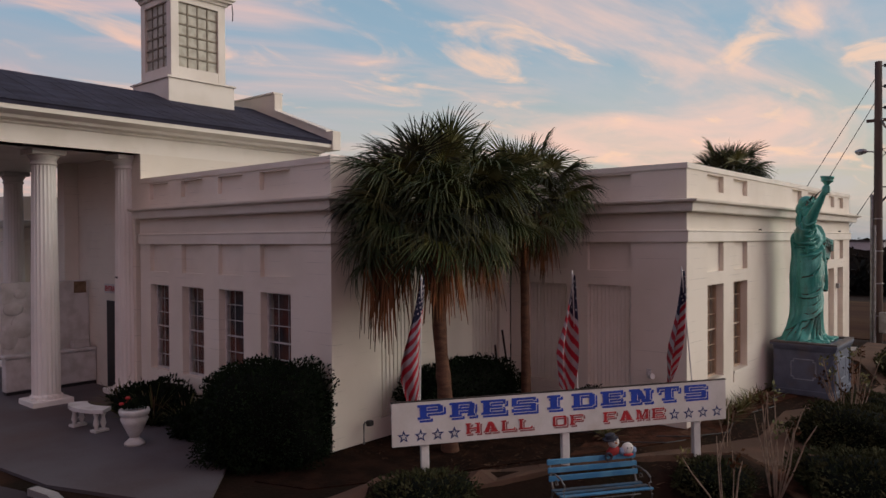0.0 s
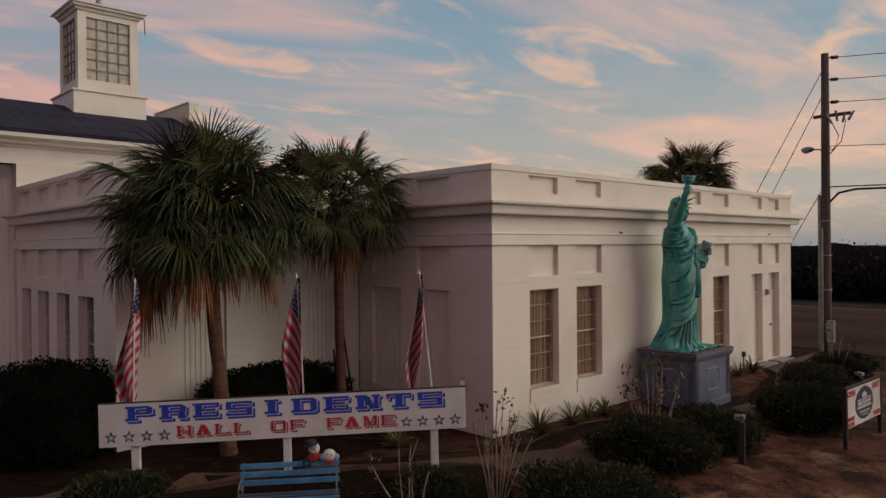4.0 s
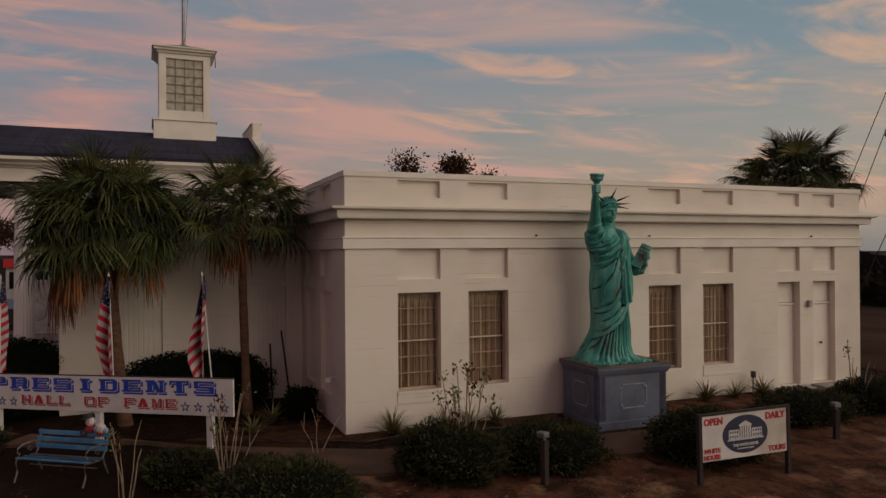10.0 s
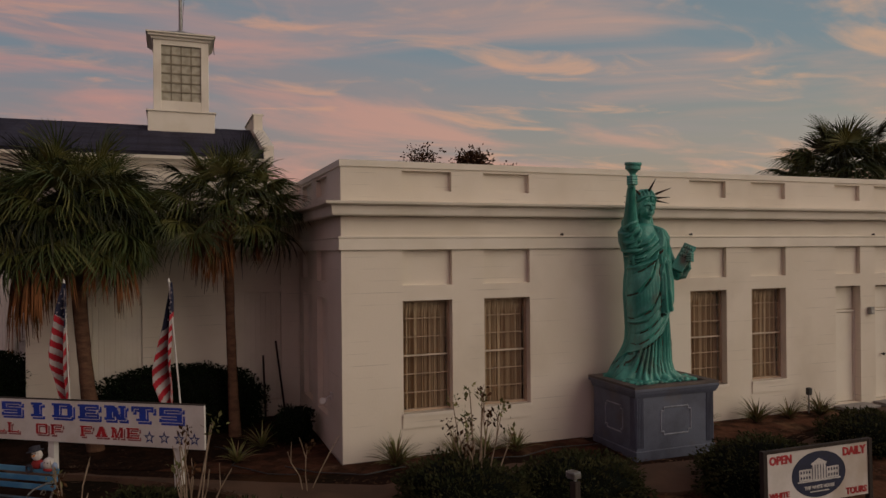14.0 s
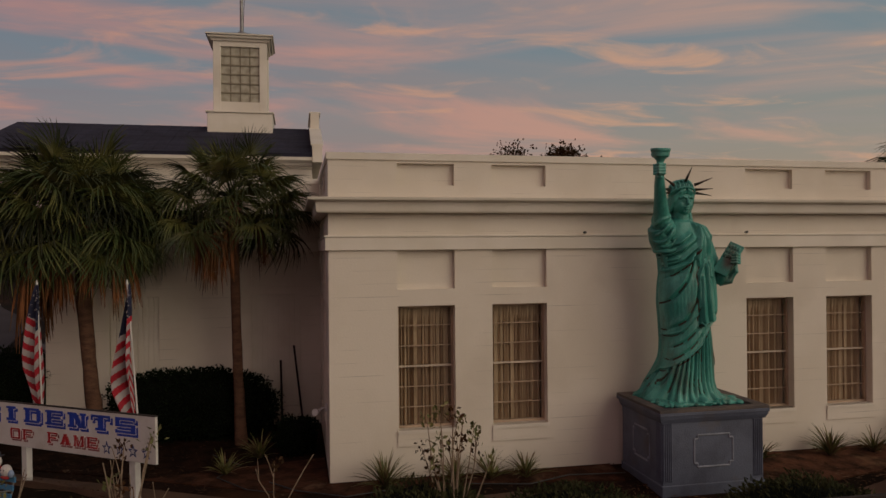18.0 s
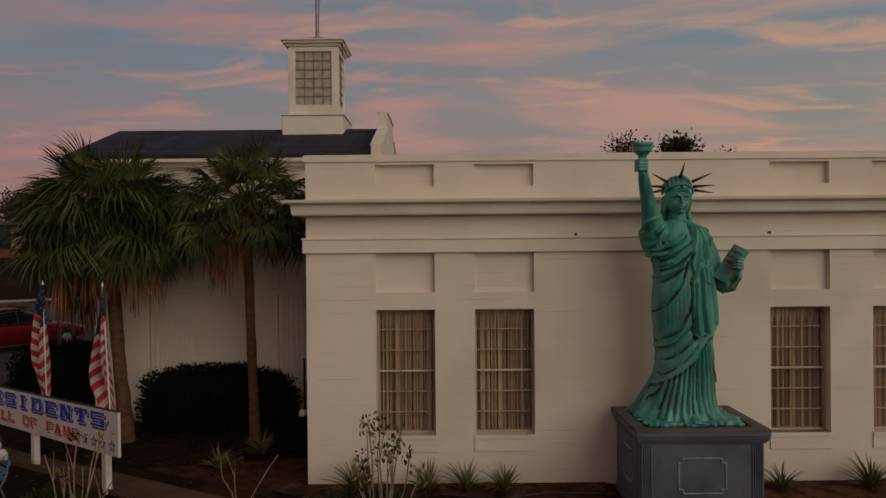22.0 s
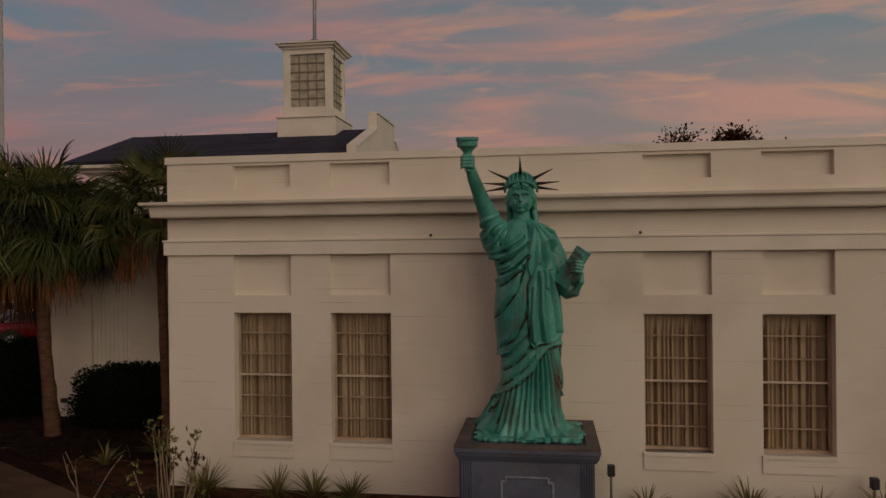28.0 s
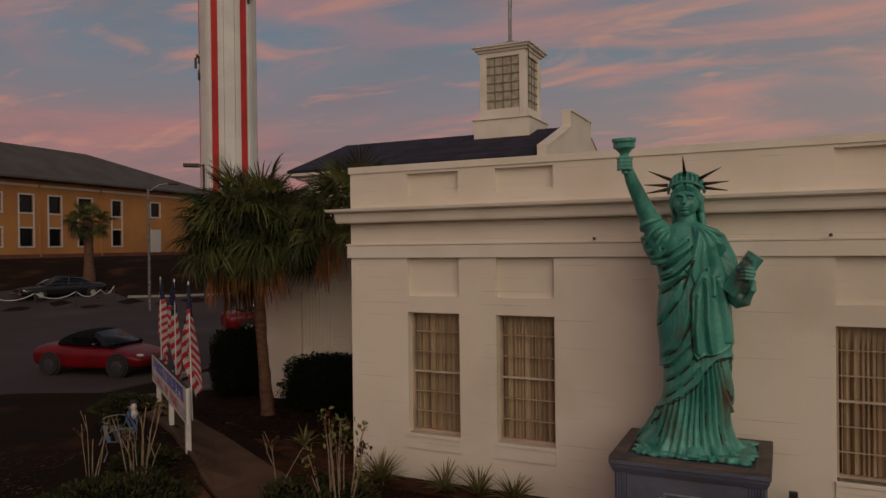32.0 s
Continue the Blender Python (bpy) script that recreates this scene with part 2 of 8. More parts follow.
FROND = surface("palm_frond", (0.036, 0.053, 0.016), (0.115, 0.112, 0.031), 1.6, 0.55, 0.1, fine=60, spread=0.6, vary=0.8, object_space=True, gloss=0.3)
DEADFROND = surface("dead_palm_frond", (0.24, 0.10, 0.042), (0.09, 0.055, 0.028), 3, 0.8, 0.1, fine=60, spread=0.5, vary=0.3, object_space=True, gloss=0.08)
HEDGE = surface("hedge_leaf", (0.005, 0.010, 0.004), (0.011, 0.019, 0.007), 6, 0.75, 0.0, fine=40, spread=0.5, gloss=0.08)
JUNIPER = surface("juniper_leaf", (0.026, 0.032, 0.013), (0.062, 0.060, 0.026), 5, 0.8, 0.0, fine=40, spread=0.5, gloss=0.08)
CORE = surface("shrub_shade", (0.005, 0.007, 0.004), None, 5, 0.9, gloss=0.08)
STEM = surface("cane_bark", (0.34, 0.26, 0.19), (0.22, 0.16, 0.11), 8, 0.85, 0.2, fine=60, object_space=True, gloss=0.08)
BLADE = surface("strap_leaf", (0.10, 0.112, 0.034), (0.20, 0.18, 0.062), 5, 0.5, 0.05, fine=30, spread=0.4, gloss=0.3)
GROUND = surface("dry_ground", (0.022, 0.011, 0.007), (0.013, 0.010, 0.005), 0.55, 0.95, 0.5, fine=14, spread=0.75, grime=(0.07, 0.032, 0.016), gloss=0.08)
# bark mulch with the deep shade of the palm court in its base colour
SHADEMULCH = surface("mulch", (0.014, 0.007, 0.004), (0.030, 0.014, 0.008), 3, 0.95, 0.8, fine=30, spread=0.8, gloss=0.08)
PATHM = surface("concrete_path", (0.118, 0.070, 0.046), (0.082, 0.050, 0.034), 1.2, 0.9, 0.2, fine=30, spread=0.3, grime=(0.065, 0.040, 0.027), gloss=0.2)
ASPHALT = surface("asphalt", (0.052, 0.042, 0.044), (0.042, 0.033, 0.034), 0.3, 0.9, 0.2, fine=40, spread=0.3, grime=(0.065, 0.056, 0.054), gloss=0.25)
PLAZA = surface("plaza_concrete", (0.10, 0.088, 0.094), (0.07, 0.05, 0.05), 0.5, 0.85, 0.15, fine=25, spread=0.3, grime=(0.08, 0.055, 0.05))
KERB = surface("kerb_concrete", (0.35, 0.33, 0.31), None, 2, 0.9, 0.2, fine=20)
SIGNBOARD = surface("sign_board_paint", (0.61, 0.58, 0.555), (0.54, 0.51, 0.475), 2.0, 0.6, 0.08, fine=25, spread=0.12, grime=(0.42, 0.36, 0.30))
POSTWHITE = surface("white_post_paint", (0.65, 0.63, 0.60), None, 3, 0.6, 0.1, fine=30, spread=0.15)
BLUE = surface("blue_letter_paint", (0.016, 0.055, 0.42), None, 6, 0.5, 0.05)
NAVY = surface("navy_letter_shade", (0.012, 0.018, 0.055), None, 6, 0.5, 0.05)
RED = surface("red_letter_paint", (0.42, 0.014, 0.022), None, 6, 0.5, 0.05)
STAINSHADE = surface("brown_stain", (0.065, 0.034, 0.021), (0.030, 0.050, 0.034), 6, 0.8, 0.2, object_space=True)
SOIL = surface("red_bare_soil", (0.135, 0.060, 0.034), (0.038, 0.020, 0.012), 2.2, 0.95, 0.7, fine=12, spread=0.75, grime=(0.25, 0.145, 0.080), gloss=0.08)
BEDSOIL = surface("red_bed_soil", (0.080, 0.034, 0.020), (0.030, 0.015, 0.009), 3.0, 0.95, 0.8, fine=16, spread=0.8, grime=(0.15, 0.085, 0.052), gloss=0.08)
FIELD = surface("dry_field_grass", (0.062, 0.032, 0.016), (0.040, 0.016, 0.011), 0.25, 0.95, 0.3, fine=3, spread=0.6, stretch=(0.3, 1, 1), grime=(0.11, 0.07, 0.03), gloss=0.05)
STARBLUE = surface("star_outline_paint", (0.015, 0.03, 0.16), None, 6, 0.5, 0.05)
PALE = surface("pale_paint", (0.62, 0.60, 0.58), None, 6, 0.5, 0.05)
SHADEBLUE = surface("blue_letter_shade", (0.014, 0.048, 0.40), None, 6, 0.5, 0.05)
GREYRED = surface("letter_shadow_paint", (0.30, 0.10, 0.10), None, 6, 0.5, 0.05)
BENCHBLUE = surface("bench_slat_paint", (0.045, 0.17, 0.33), (0.09, 0.25, 0.40), 4, 0.55, 0.15, fine=40, spread=0.4, object_space=True, grime=(0.10, 0.09, 0.08))
IRON = surface("wrought_iron", (0.20, 0.20, 0.20), (0.10, 0.08, 0.06), 6, 0.55, 0.2, metal=0.3)
WOODPOST = surface("weathered_post", (0.035, 0.024, 0.018), (0.022, 0.016, 0.013), 5, 0.9, 0.4, fine=40, spread=0.5, stretch=(1, 1, 0.2))
POLEWOOD = surface("utility_pole_wood", (0.12, 0.085, 0.065), (0.08, 0.06, 0.05), 4, 0.9, 0.4, fine=30, spread=0.5, stretch=(1, 1, 0.1))
GALV = surface("galvanised_metal", (0.38, 0.38, 0.38), (0.28, 0.27, 0.26), 5, 0.45, 0.1, metal=0.7)
STONEWHITE = surface("cast_stone", (0.62, 0.60, 0.57), (0.48, 0.46, 0.42), 3, 0.8, 0.2, fine=35, spread=0.2, object_space=True)
FLOWER = surface("red_flower", (0.45, 0.02, 0.02), None, 6, 0.6)
CARRED = surface("red_car_paint", (0.130, 0.002, 0.006), None, 2, 0.34, 0.0, spread=0.05, gloss=0.35)
CARBLACK = surface("black_car_paint", (0.012, 0.012, 0.016), None, 2, 0.2, 0.0, spread=0.05)
CARGLASS = surface("car_window_glass", (0.006, 0.008, 0.012), None, 2, 0.18, 0.0, spread=0.05, gloss=0.25)
SOFTTOP = surface("soft_top_cloth", (0.008, 0.008, 0.010), None, 6, 0.9, 0.1, gloss=0.1)
TYRE = surface("tyre_rubber", (0.015, 0.015, 0.015), None, 6, 0.8)
CHROME = surface("bright_metal", (0.55, 0.55, 0.56), None, 6, 0.25, 0.0, metal=1.0)
ALLOY = surface("alloy_rim", (0.42, 0.42, 0.43), (0.30, 0.30, 0.31), 6, 0.4, 0.0, metal=0.4)
DARKRIM = surface("dark_rim", (0.06, 0.06, 0.065), None, 6, 0.4, 0.0, metal=0.3)
LAMPGLASS = surface("lamp_lens", (0.55, 0.54, 0.50), None, 6, 0.2, 0.0)
ORANGE = surface("orange_stucco", (0.42, 0.19, 0.06), (0.36, 0.16, 0.055), 0.4, 0.9, 0.1, fine=20, spread=0.15)
BRICKBASE = surface("brick_base", (0.16, 0.06, 0.04), None, 1, 0.9)
GREYROOF = surface("grey_shingle", (0.09, 0.08, 0.078), None, 0.5, 0.9, 0.2, fine=10)
TOWERWHITE = surface("tower_white", (0.68, 0.68, 0.66), (0.60, 0.60, 0.58), 0.2, 0.7, 0.05, fine=2, spread=0.1)
TOWERRED = surface("tower_red", (0.55, 0.03, 0.03), None, 0.3, 0.6, 0.05)
WOODS = surface("far_woods", (0.022, 0.024, 0.020), (0.034, 0.027, 0.020), 0.05, 0.95, 0.0, fine=1.0, spread=0.6, gloss=0.08)
LEAFTREE = surface("tree_leaf", (0.040, 0.024, 0.012), (0.085, 0.040, 0.018), 2, 0.6, 0.0, fine=20, gloss=0.08)
RUST = surface("flag_red", (0.38, 0.008, 0.024), None, 5, 0.8, 0.1, fine=120, spread=0.2)
FLAGWHITE = surface("flag_white", (0.43, 0.39, 0.39), None, 5, 0.8, 0.1, fine=120, spread=0.2)
FLAGBLUE = surface("flag_blue", (0.009, 0.011, 0.040), None, 5, 0.8, 0.1, fine=120, spread=0.2)

# ---------------------------------------------------------------- mesh helpers


def empty(name, m=None, **tags):
    ob = new(name)
    ob.empty_display_size = 0.2
    if m is not None:
        ob.matrix_world = m
    return tagged(ob, **tags)


def part(name, bm, material, parent=None, label="", smooth=False, m=None, **tags):
    me = bpy.data.meshes.new(name)
    if isinstance(bm, bmesh.types.BMesh):
        bmesh.ops.recalc_face_normals(bm, faces=bm.faces[:])
        bm.to_mesh(me)
        bm.free()
    else:
        me.from_pydata(*bm)
    if smooth:
        for p in me.polygons:
            p.use_smooth = True
    me.materials.append(material)
    ob = new(name, me)
    if parent is not None:
        ob.parent = parent
    if m is not None:
        ob.matrix_basis = m
    return tagged(ob, label=label, **tags)


def again(ob, m, parent=None):
    """Another object on the same mesh."""
    o = bpy.data.objects.new(ob.name.split(".")[0], ob.data)
    scene.collection.objects.link(o)
    o.parent = parent if parent is not None else ob.parent
    o.matrix_basis = m
    return o


def box(bm, x0, x1, y0, y1, z0, z1, bevel=0.0):
    r = bmesh.ops.create_cube(bm, size=1.0, matrix=Matrix.Translation(((x0 + x1) / 2, (y0 + y1) / 2, (z0 + z1) / 2)) @ Matrix.Diagonal((abs(x1 - x0), abs(y1 - y0), abs(z1 - z0), 1)))
    if bevel:
        es = list({e for v in r["verts"] for e in v.link_edges})
        bmesh.ops.bevel(bm, geom=es, offset=bevel, segments=1, affect="EDGES")
    return bm


def boxes(*rows, bevel=0.0):
    bm = bmesh.new()
    for r in rows:
        box(bm, *r, bevel=bevel)
    return bm


def lathe(profile, sides=16, m=None, flute=0.0):
    """Turned shape from (radius, z) pairs, closed top and bottom."""
    bm = bmesh.new()
    rings = []
    for r, z in profile:
        ring = []
        for k in range(sides):
            a = 2 * math.pi * k / sides
            rr = r * (1 - flute * (k % 2))
            ring.append(bm.verts.new((rr * math.cos(a), rr * math.sin(a), z)))
        rings.append(ring)
    for a, b in zip(rings, rings[1:]):
        for k in range(sides):
            bm.faces.new((a[k], a[(k + 1) % sides], b[(k + 1) % sides], b[k]))
    bm.faces.new(rings[0][::-1])
    bm.faces.new(rings[-1])
    if m is not None:
        bm.transform(m)
    return bm


def tube(points, radius, sides=8, bm=None, taper=1.0):
    """A round bar along points."""
    bm = bm or bmesh.new()
    pts = [Vector(p) for p in points]
    rings = []
    for i, p in enumerate(pts):
        d = (pts[min(i + 1, len(pts) - 1)] - pts[max(i - 1, 0)]).normalized()
        u = d.cross(Vector((0, 0, 1)))
        u = (u if u.length > 0.05 else d.cross(Vector((1, 0, 0)))).normalized()
        w = d.cross(u)
        r = radius * (1 + (taper - 1) * i / max(len(pts) - 1, 1))
        rings.append([bm.verts.new(p + r * (math.cos(2 * math.pi * k / sides) * u + math.sin(2 * math.pi * k / sides) * w)) for k in range(sides)])
    for a, b in zip(rings, rings[1:]):
        for k in range(sides):
            bm.faces.new((a[k], a[(k + 1) % sides], b[(k + 1) % sides], b[k]))
    bm.faces.new(rings[0][::-1])
    bm.faces.new(rings[-1])
    return bm


def sweep(profile, path):
    """A moulding: (out, z) outline run along a plan path with mitred corners; out is to the right of travel."""
    bm = bmesh.new()
    pts = [Vector((p[0], p[1])) for p in path]
    rows = []
    for i, p in enumerate(pts):
        ds = []
        if i > 0:
            ds.append((p - pts[i - 1]).normalized())
        if i < len(pts) - 1:
            ds.append((pts[i + 1] - p).normalized())
        ns = [Vector((d.y, -d.x)) for d in ds]
        n = ns[0] if len(ns) == 1 else (ns[0] + ns[1]) / (1 + ns[0].dot(ns[1]))
        rows.append([bm.verts.new((p.x + n.x * o, p.y + n.y * o, z)) for o, z in profile])
    for a, b in zip(rows, rows[1:]):
        for k in range(len(profile)):
            j = (k + 1) % len(profile)
            bm.faces.new((a[k], b[k], b[j], a[j]))
    bm.faces.new(rows[0])
    bm.faces.new(rows[-1][::-1])
    return bm


def relief_wall(u0, u1, z0, z1, thick, cells, m):
    """A wall in the plane u, z with its face at n = 0 and its back at n = -thick. cells: (u0, u1, z0, z1, depth), depth None for an opening."""
    us = sorted({u0, u1, *[c[0] for c in cells], *[c[1] for c in cells]})
    zs = sorted({z0, z1, *[c[2] for c in cells], *[c[3] for c in cells]})

    def depth(i, j):
        if not (0 <= i < len(us) - 1 and 0 <= j < len(zs) - 1):
            return thick
        uu, zz = (us[i] + us[i + 1]) / 2, (zs[j] + zs[j + 1]) / 2
        d = 0.0
        for a, b, c, e, q in cells:
            if a < uu < b and c < zz < e:
                d = thick if q is None else q
        return d

    bm = bmesh.new()

    def quad(*ps):
        bm.faces.new([bm.verts.new(m @ Vector(p)) for p in ps])

    for i in range(len(us) - 1):
        for j in range(len(zs) - 1):
            d = depth(i, j)
            a, b, c, e = us[i], us[i + 1], zs[j], zs[j + 1]
            if d < thick:
                quad((a, -d, c), (b, -d, c), (b, -d, e), (a, -d, e))
                quad((a, -thick, c), (a, -thick, e), (b, -thick, e), (b, -thick, c))
            for di, dj, p, q in ((1, 0, (b, c), (b, e)), (0, 1, (a, e), (b, e))):
                o = depth(i + di, j + dj)
                if abs(o - d) > 1e-6:
                    quad((p[0], -d, p[1]), (q[0], -d, q[1]), (q[0], -o, q[1]), (p[0], -o, p[1]))
            if i == 0 and d < thick:
                quad((a, -d, c), (a, -d, e), (a, -thick, e), (a, -thick, c))
            if j == 0 and d < thick:
                quad((a, -d, c), (b, -d, c), (b, -thick, c), (a, -thick, c))
    bmesh.ops.remove_doubles(bm, verts=bm.verts[:], dist=1e-5)
    return bm


# plan axes of the walls: local u along the wall, second axis outwards
def facing_x(x, y):
    return Matrix(((0, 1, 0, x), (1, 0, 0, y), (0, 0, 1, 0), (0, 0, 0, 1)))


def facing_minus_y(x, y):
    return Matrix(((1, 0, 0, x), (0, -1, 0, y), (0, 0, 1, 0), (0, 0, 0, 1)))

# ---------------------------------------------------------------- ground
SIGN_A, SIGN_B = Vector((-1.547, -6.248)), Vector((1.474, -2.176))


def ground_z(x, y):
    """Height of the soil: level by the walls, falling gently outwards, a low bed along the sign, a bank far behind the car park."""
    z = -0.055 * max(0.0, min(x - 0.6, 5.0))
    d = (SIGN_B - SIGN_A).normalized()
    r = Vector((x, y)) - SIGN_A
    s, w = r.dot(d), r.x * d.y - r.y * d.x
    over = max(0.0, -0.2 - s, s - (SIGN_B - SIGN_A).length - 0.2)
    z += 0.36 * math.exp(-(w / 0.42) ** 2 - (over / 0.5) ** 2)
    far = min(1.0, max(0.0, (-(x - 10) * 0.6 - (y - 6.4) * 0.8 - 50) / 20))
    z += 3.0 * far * far * (3 - 2 * far)
    away = y - 22
    if away > 0:
        z -= min(3.0, away * 0.045)
    return z


def build_ground():
    ax = [-2500, -900, -350, -160, -110, -85] + [float(v) for v in range(-74, -10, 3)] + [v * 0.4 for v in range(-25, 26)] + [12, 15, 20, 30, 50, 90, 200, 600, 2500]
    ay = [-2500, -900, -350, -160, -110, -85] + [float(v) for v in range(-74, -12, 3)] + [v * 0.4 for v in range(-29, 36)] + [16, 19, 23, 28, 35, 45, 60, 90, 150, 400, 1000, 2500]
    verts = [(x, y, ground_z(x, y) - 0.012 + 0.02 * noise.noise((x * 0.7, y * 0.7, 0.0))) for y in ay for x in ax]
    n = len(ax)
    faces = [(j * n + i, j * n + i + 1, (j + 1) * n + i + 1, (j + 1) * n + i) for j in range(len(ay) - 1) for i in range(n - 1)]
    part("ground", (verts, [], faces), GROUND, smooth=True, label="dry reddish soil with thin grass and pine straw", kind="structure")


build_ground()


def draped(name, outline, material, lift, label, step=0.5):
    """A thin sheet that follows the soil, bounded by a plan polygon."""
    bm = bmesh.new()
    bm.faces.new([bm.verts.new((x, y, 0)) for x, y in outline])
    xs, ys = [p[0] for p in outline], [p[1] for p in outline]
    for lo, hi, nrm in ((min(xs), max(xs), (1, 0, 0)), (min(ys), max(ys), (0, 1, 0))):
        k = lo + step
        while k < hi:
            bmesh.ops.bisect_plane(bm, geom=bm.verts[:] + bm.edges[:] + bm.faces[:], plane_co=Vector(nrm) * k, plane_no=nrm)
            k += step
    for v in bm.verts:
        v.co.z = ground_z(v.co.x, v.co.y) + lift
    r = bmesh.ops.extrude_face_region(bm, geom=bm.faces[:])
    for v in [e for e in r["geom"] if isinstance(e, bmesh.types.BMVert)]:
        v.co.z -= 0.12
    return part(name, bm, material, label=label, kind="structure")


draped("road", [(-1.9, -11.6), (-2.9, -9.4), (-5.9, -9.3), (-7.0, -9.6), (-16, -10.5), (-30, -14), (-42, -20), (-34.2, -27.4), (-27.4, -32.7), (-25.3, -34.7), (-26.5, -40), (-18, -43), (-8, -52), (4, -50), (6, -30), (2, -16)], ASPHALT, 0.03, "worn grey asphalt of the car park", 2.0)
draped("pavement", [(-3.3, -8.0), (-5.9, -9.0), (-16, -10.1), (-24, -10.1), (-24, -5.25), (-16, -5.25), (-10.7, -5.25), (-5.7, -5.9)], PLAZA, 0.045, "stained grey concrete forecourt before the portico", 1.0)
draped("path", [(-3.3, -7.9), (-2.2, -6.7), (-1.6, -5.2), (-0.7, -3.4), (0.55, -1.2), (1.2, 0.3), (1.0, 2.6), (1.75, 4.4), (2.0, 7.2), (1.0, 10.2), (0.5, 10.7), (0.4, 14.6), (1.6, 14.6), (1.5, 11.0), (3.0, 7.4), (2.9, 4.3), (2.15, 2.4), (2.4, 0.2), (1.7, -1.7), (0.2, -4.0), (-0.7, -5.6), (-1.5, -7.1), (-2.8, -8.3)], PATHM, 0.04, "brown-stained concrete garden path", 0.5)
# darker than the front border because palm shade is painted in
draped("planting_bed", [(-4.0, -5.1), (-4.0, -0.05), (-1.4, -0.03), (-0.85, -2.85), (-1.2, -3.5), (-2.1, -5.3), (-2.9, -6.6), (-3.8, -6.9)], SHADEMULCH, 0.012, "bark mulch under the palms, their shade put into its dark colour", 0.5)
draped("planting_border", [(-1.4, -0.03), (0.0, -0.02), (0.02, 4.5), (0.8, 4.4), (0.5, 2.6), (0.6, 0.3), (0.0, -1.2), (-0.85, -2.85)], BEDSOIL, 0.012, "reddish soil and dry debris along the front wall", 0.5)
draped("planting_strip", [(0.02, 6.4), (0.02, 10.6), (0.45, 10.5), (0.95, 9.8), (1.5, 7.2), (1.2, 6.4)], SOIL, 0.012, "reddish mulch strip under the windows", 0.5)

draped("bare_soil", [(1.8, -1.6), (2.45, 0.2), (2.2, 2.4), (2.95, 4.3), (3.05, 7.4), (2.0, 10.0), (1.9, 12.6), (3.6, 13.4), (5.6, 12.0), (7.4, 9.0), (7.8, 5.0), (7.0, 1.6), (5.2, -0.4), (3.9, -1.9), (2.6, -2.4)], SOIL, 0.012, "reddish bare soil with pine straw along the garden", 0.6)
draped("field", [(-60, 24), (-14, 15.6), (0.2, 15.6), (8, 16.5), (40, 22), (60, 46), (-80, 46)], FIELD, 0.01, "dry ochre field beyond the wing", 3.0)

# ---------------------------------------------------------------- wing walls
TOP = 4.98
WIN = [(1.05, 1.95), (2.555, 3.46), (7.04, 7.95), (8.60, 9.53)]
DOORS = [(10.95, 11.70), (12.15, 12.93)]
front_cells, side_cells, left_cells, court_cells = [], [], [], []
for a, b in WIN + DOORS:
    front_cells += [(a, b, 4.52, 4.855, 0.09), (a, b, 2.91, 3.512, 0.09)]
for a, b in WIN:
    front_cells.append((a, b, 0.74, 2.65, None))
for a, b in DOORS:
    front_cells.append((a, b, 0.06, 2.64, 0.22))
wall_front = part("wall_front", relief_wall(0.0, 13.84, -0.4, TOP, 0.30, front_cells, facing_x(0, 0)), WALL, label="cream painted block wall with recessed panels", kind="structure")

SHUT = [(-3.55, -2.57), (-2.08, -1.12)]
for a, b in SHUT:
    side_cells += [(a, b, 0.55, 2.65, 0.15), (a, b, 2.95, 3.512, 0.09), (a, b, 4.52, 4.855, 0.09)]
wall_side = part("wall_side", relief_wall(-4.0, -0.30, -0.4, TOP, 0.30, side_cells, facing_minus_y(0, 0)), WALL, label="shaded cream block wall with boarded windows", kind="structure")

COURT = [(-4.05, -3.14), (-1.37, -0.40)]
for a, b in COURT:
    court_cells += [(a, b, 0.35, 2.65, 0.11), (a, b, 2.80, 3.40, 0.09)]
wall_court = part("wall_court", relief_wall(-5.19, 0.0, -0.4, TOP, 0.30, court_cells, facing_x(-4.03, 0)), WALL, label="cream block wall behind the palms, panels boarded", kind="structure")

LWIN = [(-10.22, -9.42), (-8.86, -8.02), (-7.46, -6.60), (-6.05, -5.14)]
for a, b in LWIN:
    left_cells += [(a, b, 0.74, 2.62, None), (a, b, 2.91, 3.512, 0.09), (a, b, 4.52, 4.855, 0.09)]
wall_left = part("wall_left", relief_wall(-10.68, -4.33, -0.4, TOP, 0.30, left_cells, facing_minus_y(0, -5.19)), WALL, label="pale painted block wall with four tall windows", kind="structure")
part("wall_end", boxes((-9.0, -0.3, 13.54, 13.84, -0.4, TOP)), WALL, label="cream painted end wall", kind="structure")
part("wall_back", boxes((-9.3, -9.0, 0.3, 13.84, -0.4, TOP)), WALL, label="cream painted rear wall", kind="structure")
part("flat_roof", boxes((-9.0, -0.3, 0.0, 13.54, 4.18, 4.3), (-10.6, -4.33, -4.89, 0.0, 4.18, 4.3)), FLATROOF, label="flat grey felt roof behind the parapet", kind="structure")
part("interior_floor", boxes((-8.9, -0.3, 0.3, 13.5, -0.05, 0.02), (-10.6, -4.4, -4.89, -0.1, -0.05, 0.02)), DARKROOM, label="dim indoor floor", kind="structure")
part("interior_wall", boxes((-3.2, -3.1, 0.3, 13.5, 0.02, 4.18), (-10.6, -4.4, -2.6, -2.5, 0.02, 4.18)), DARKROOM, label="dim indoor wall", kind="structure")

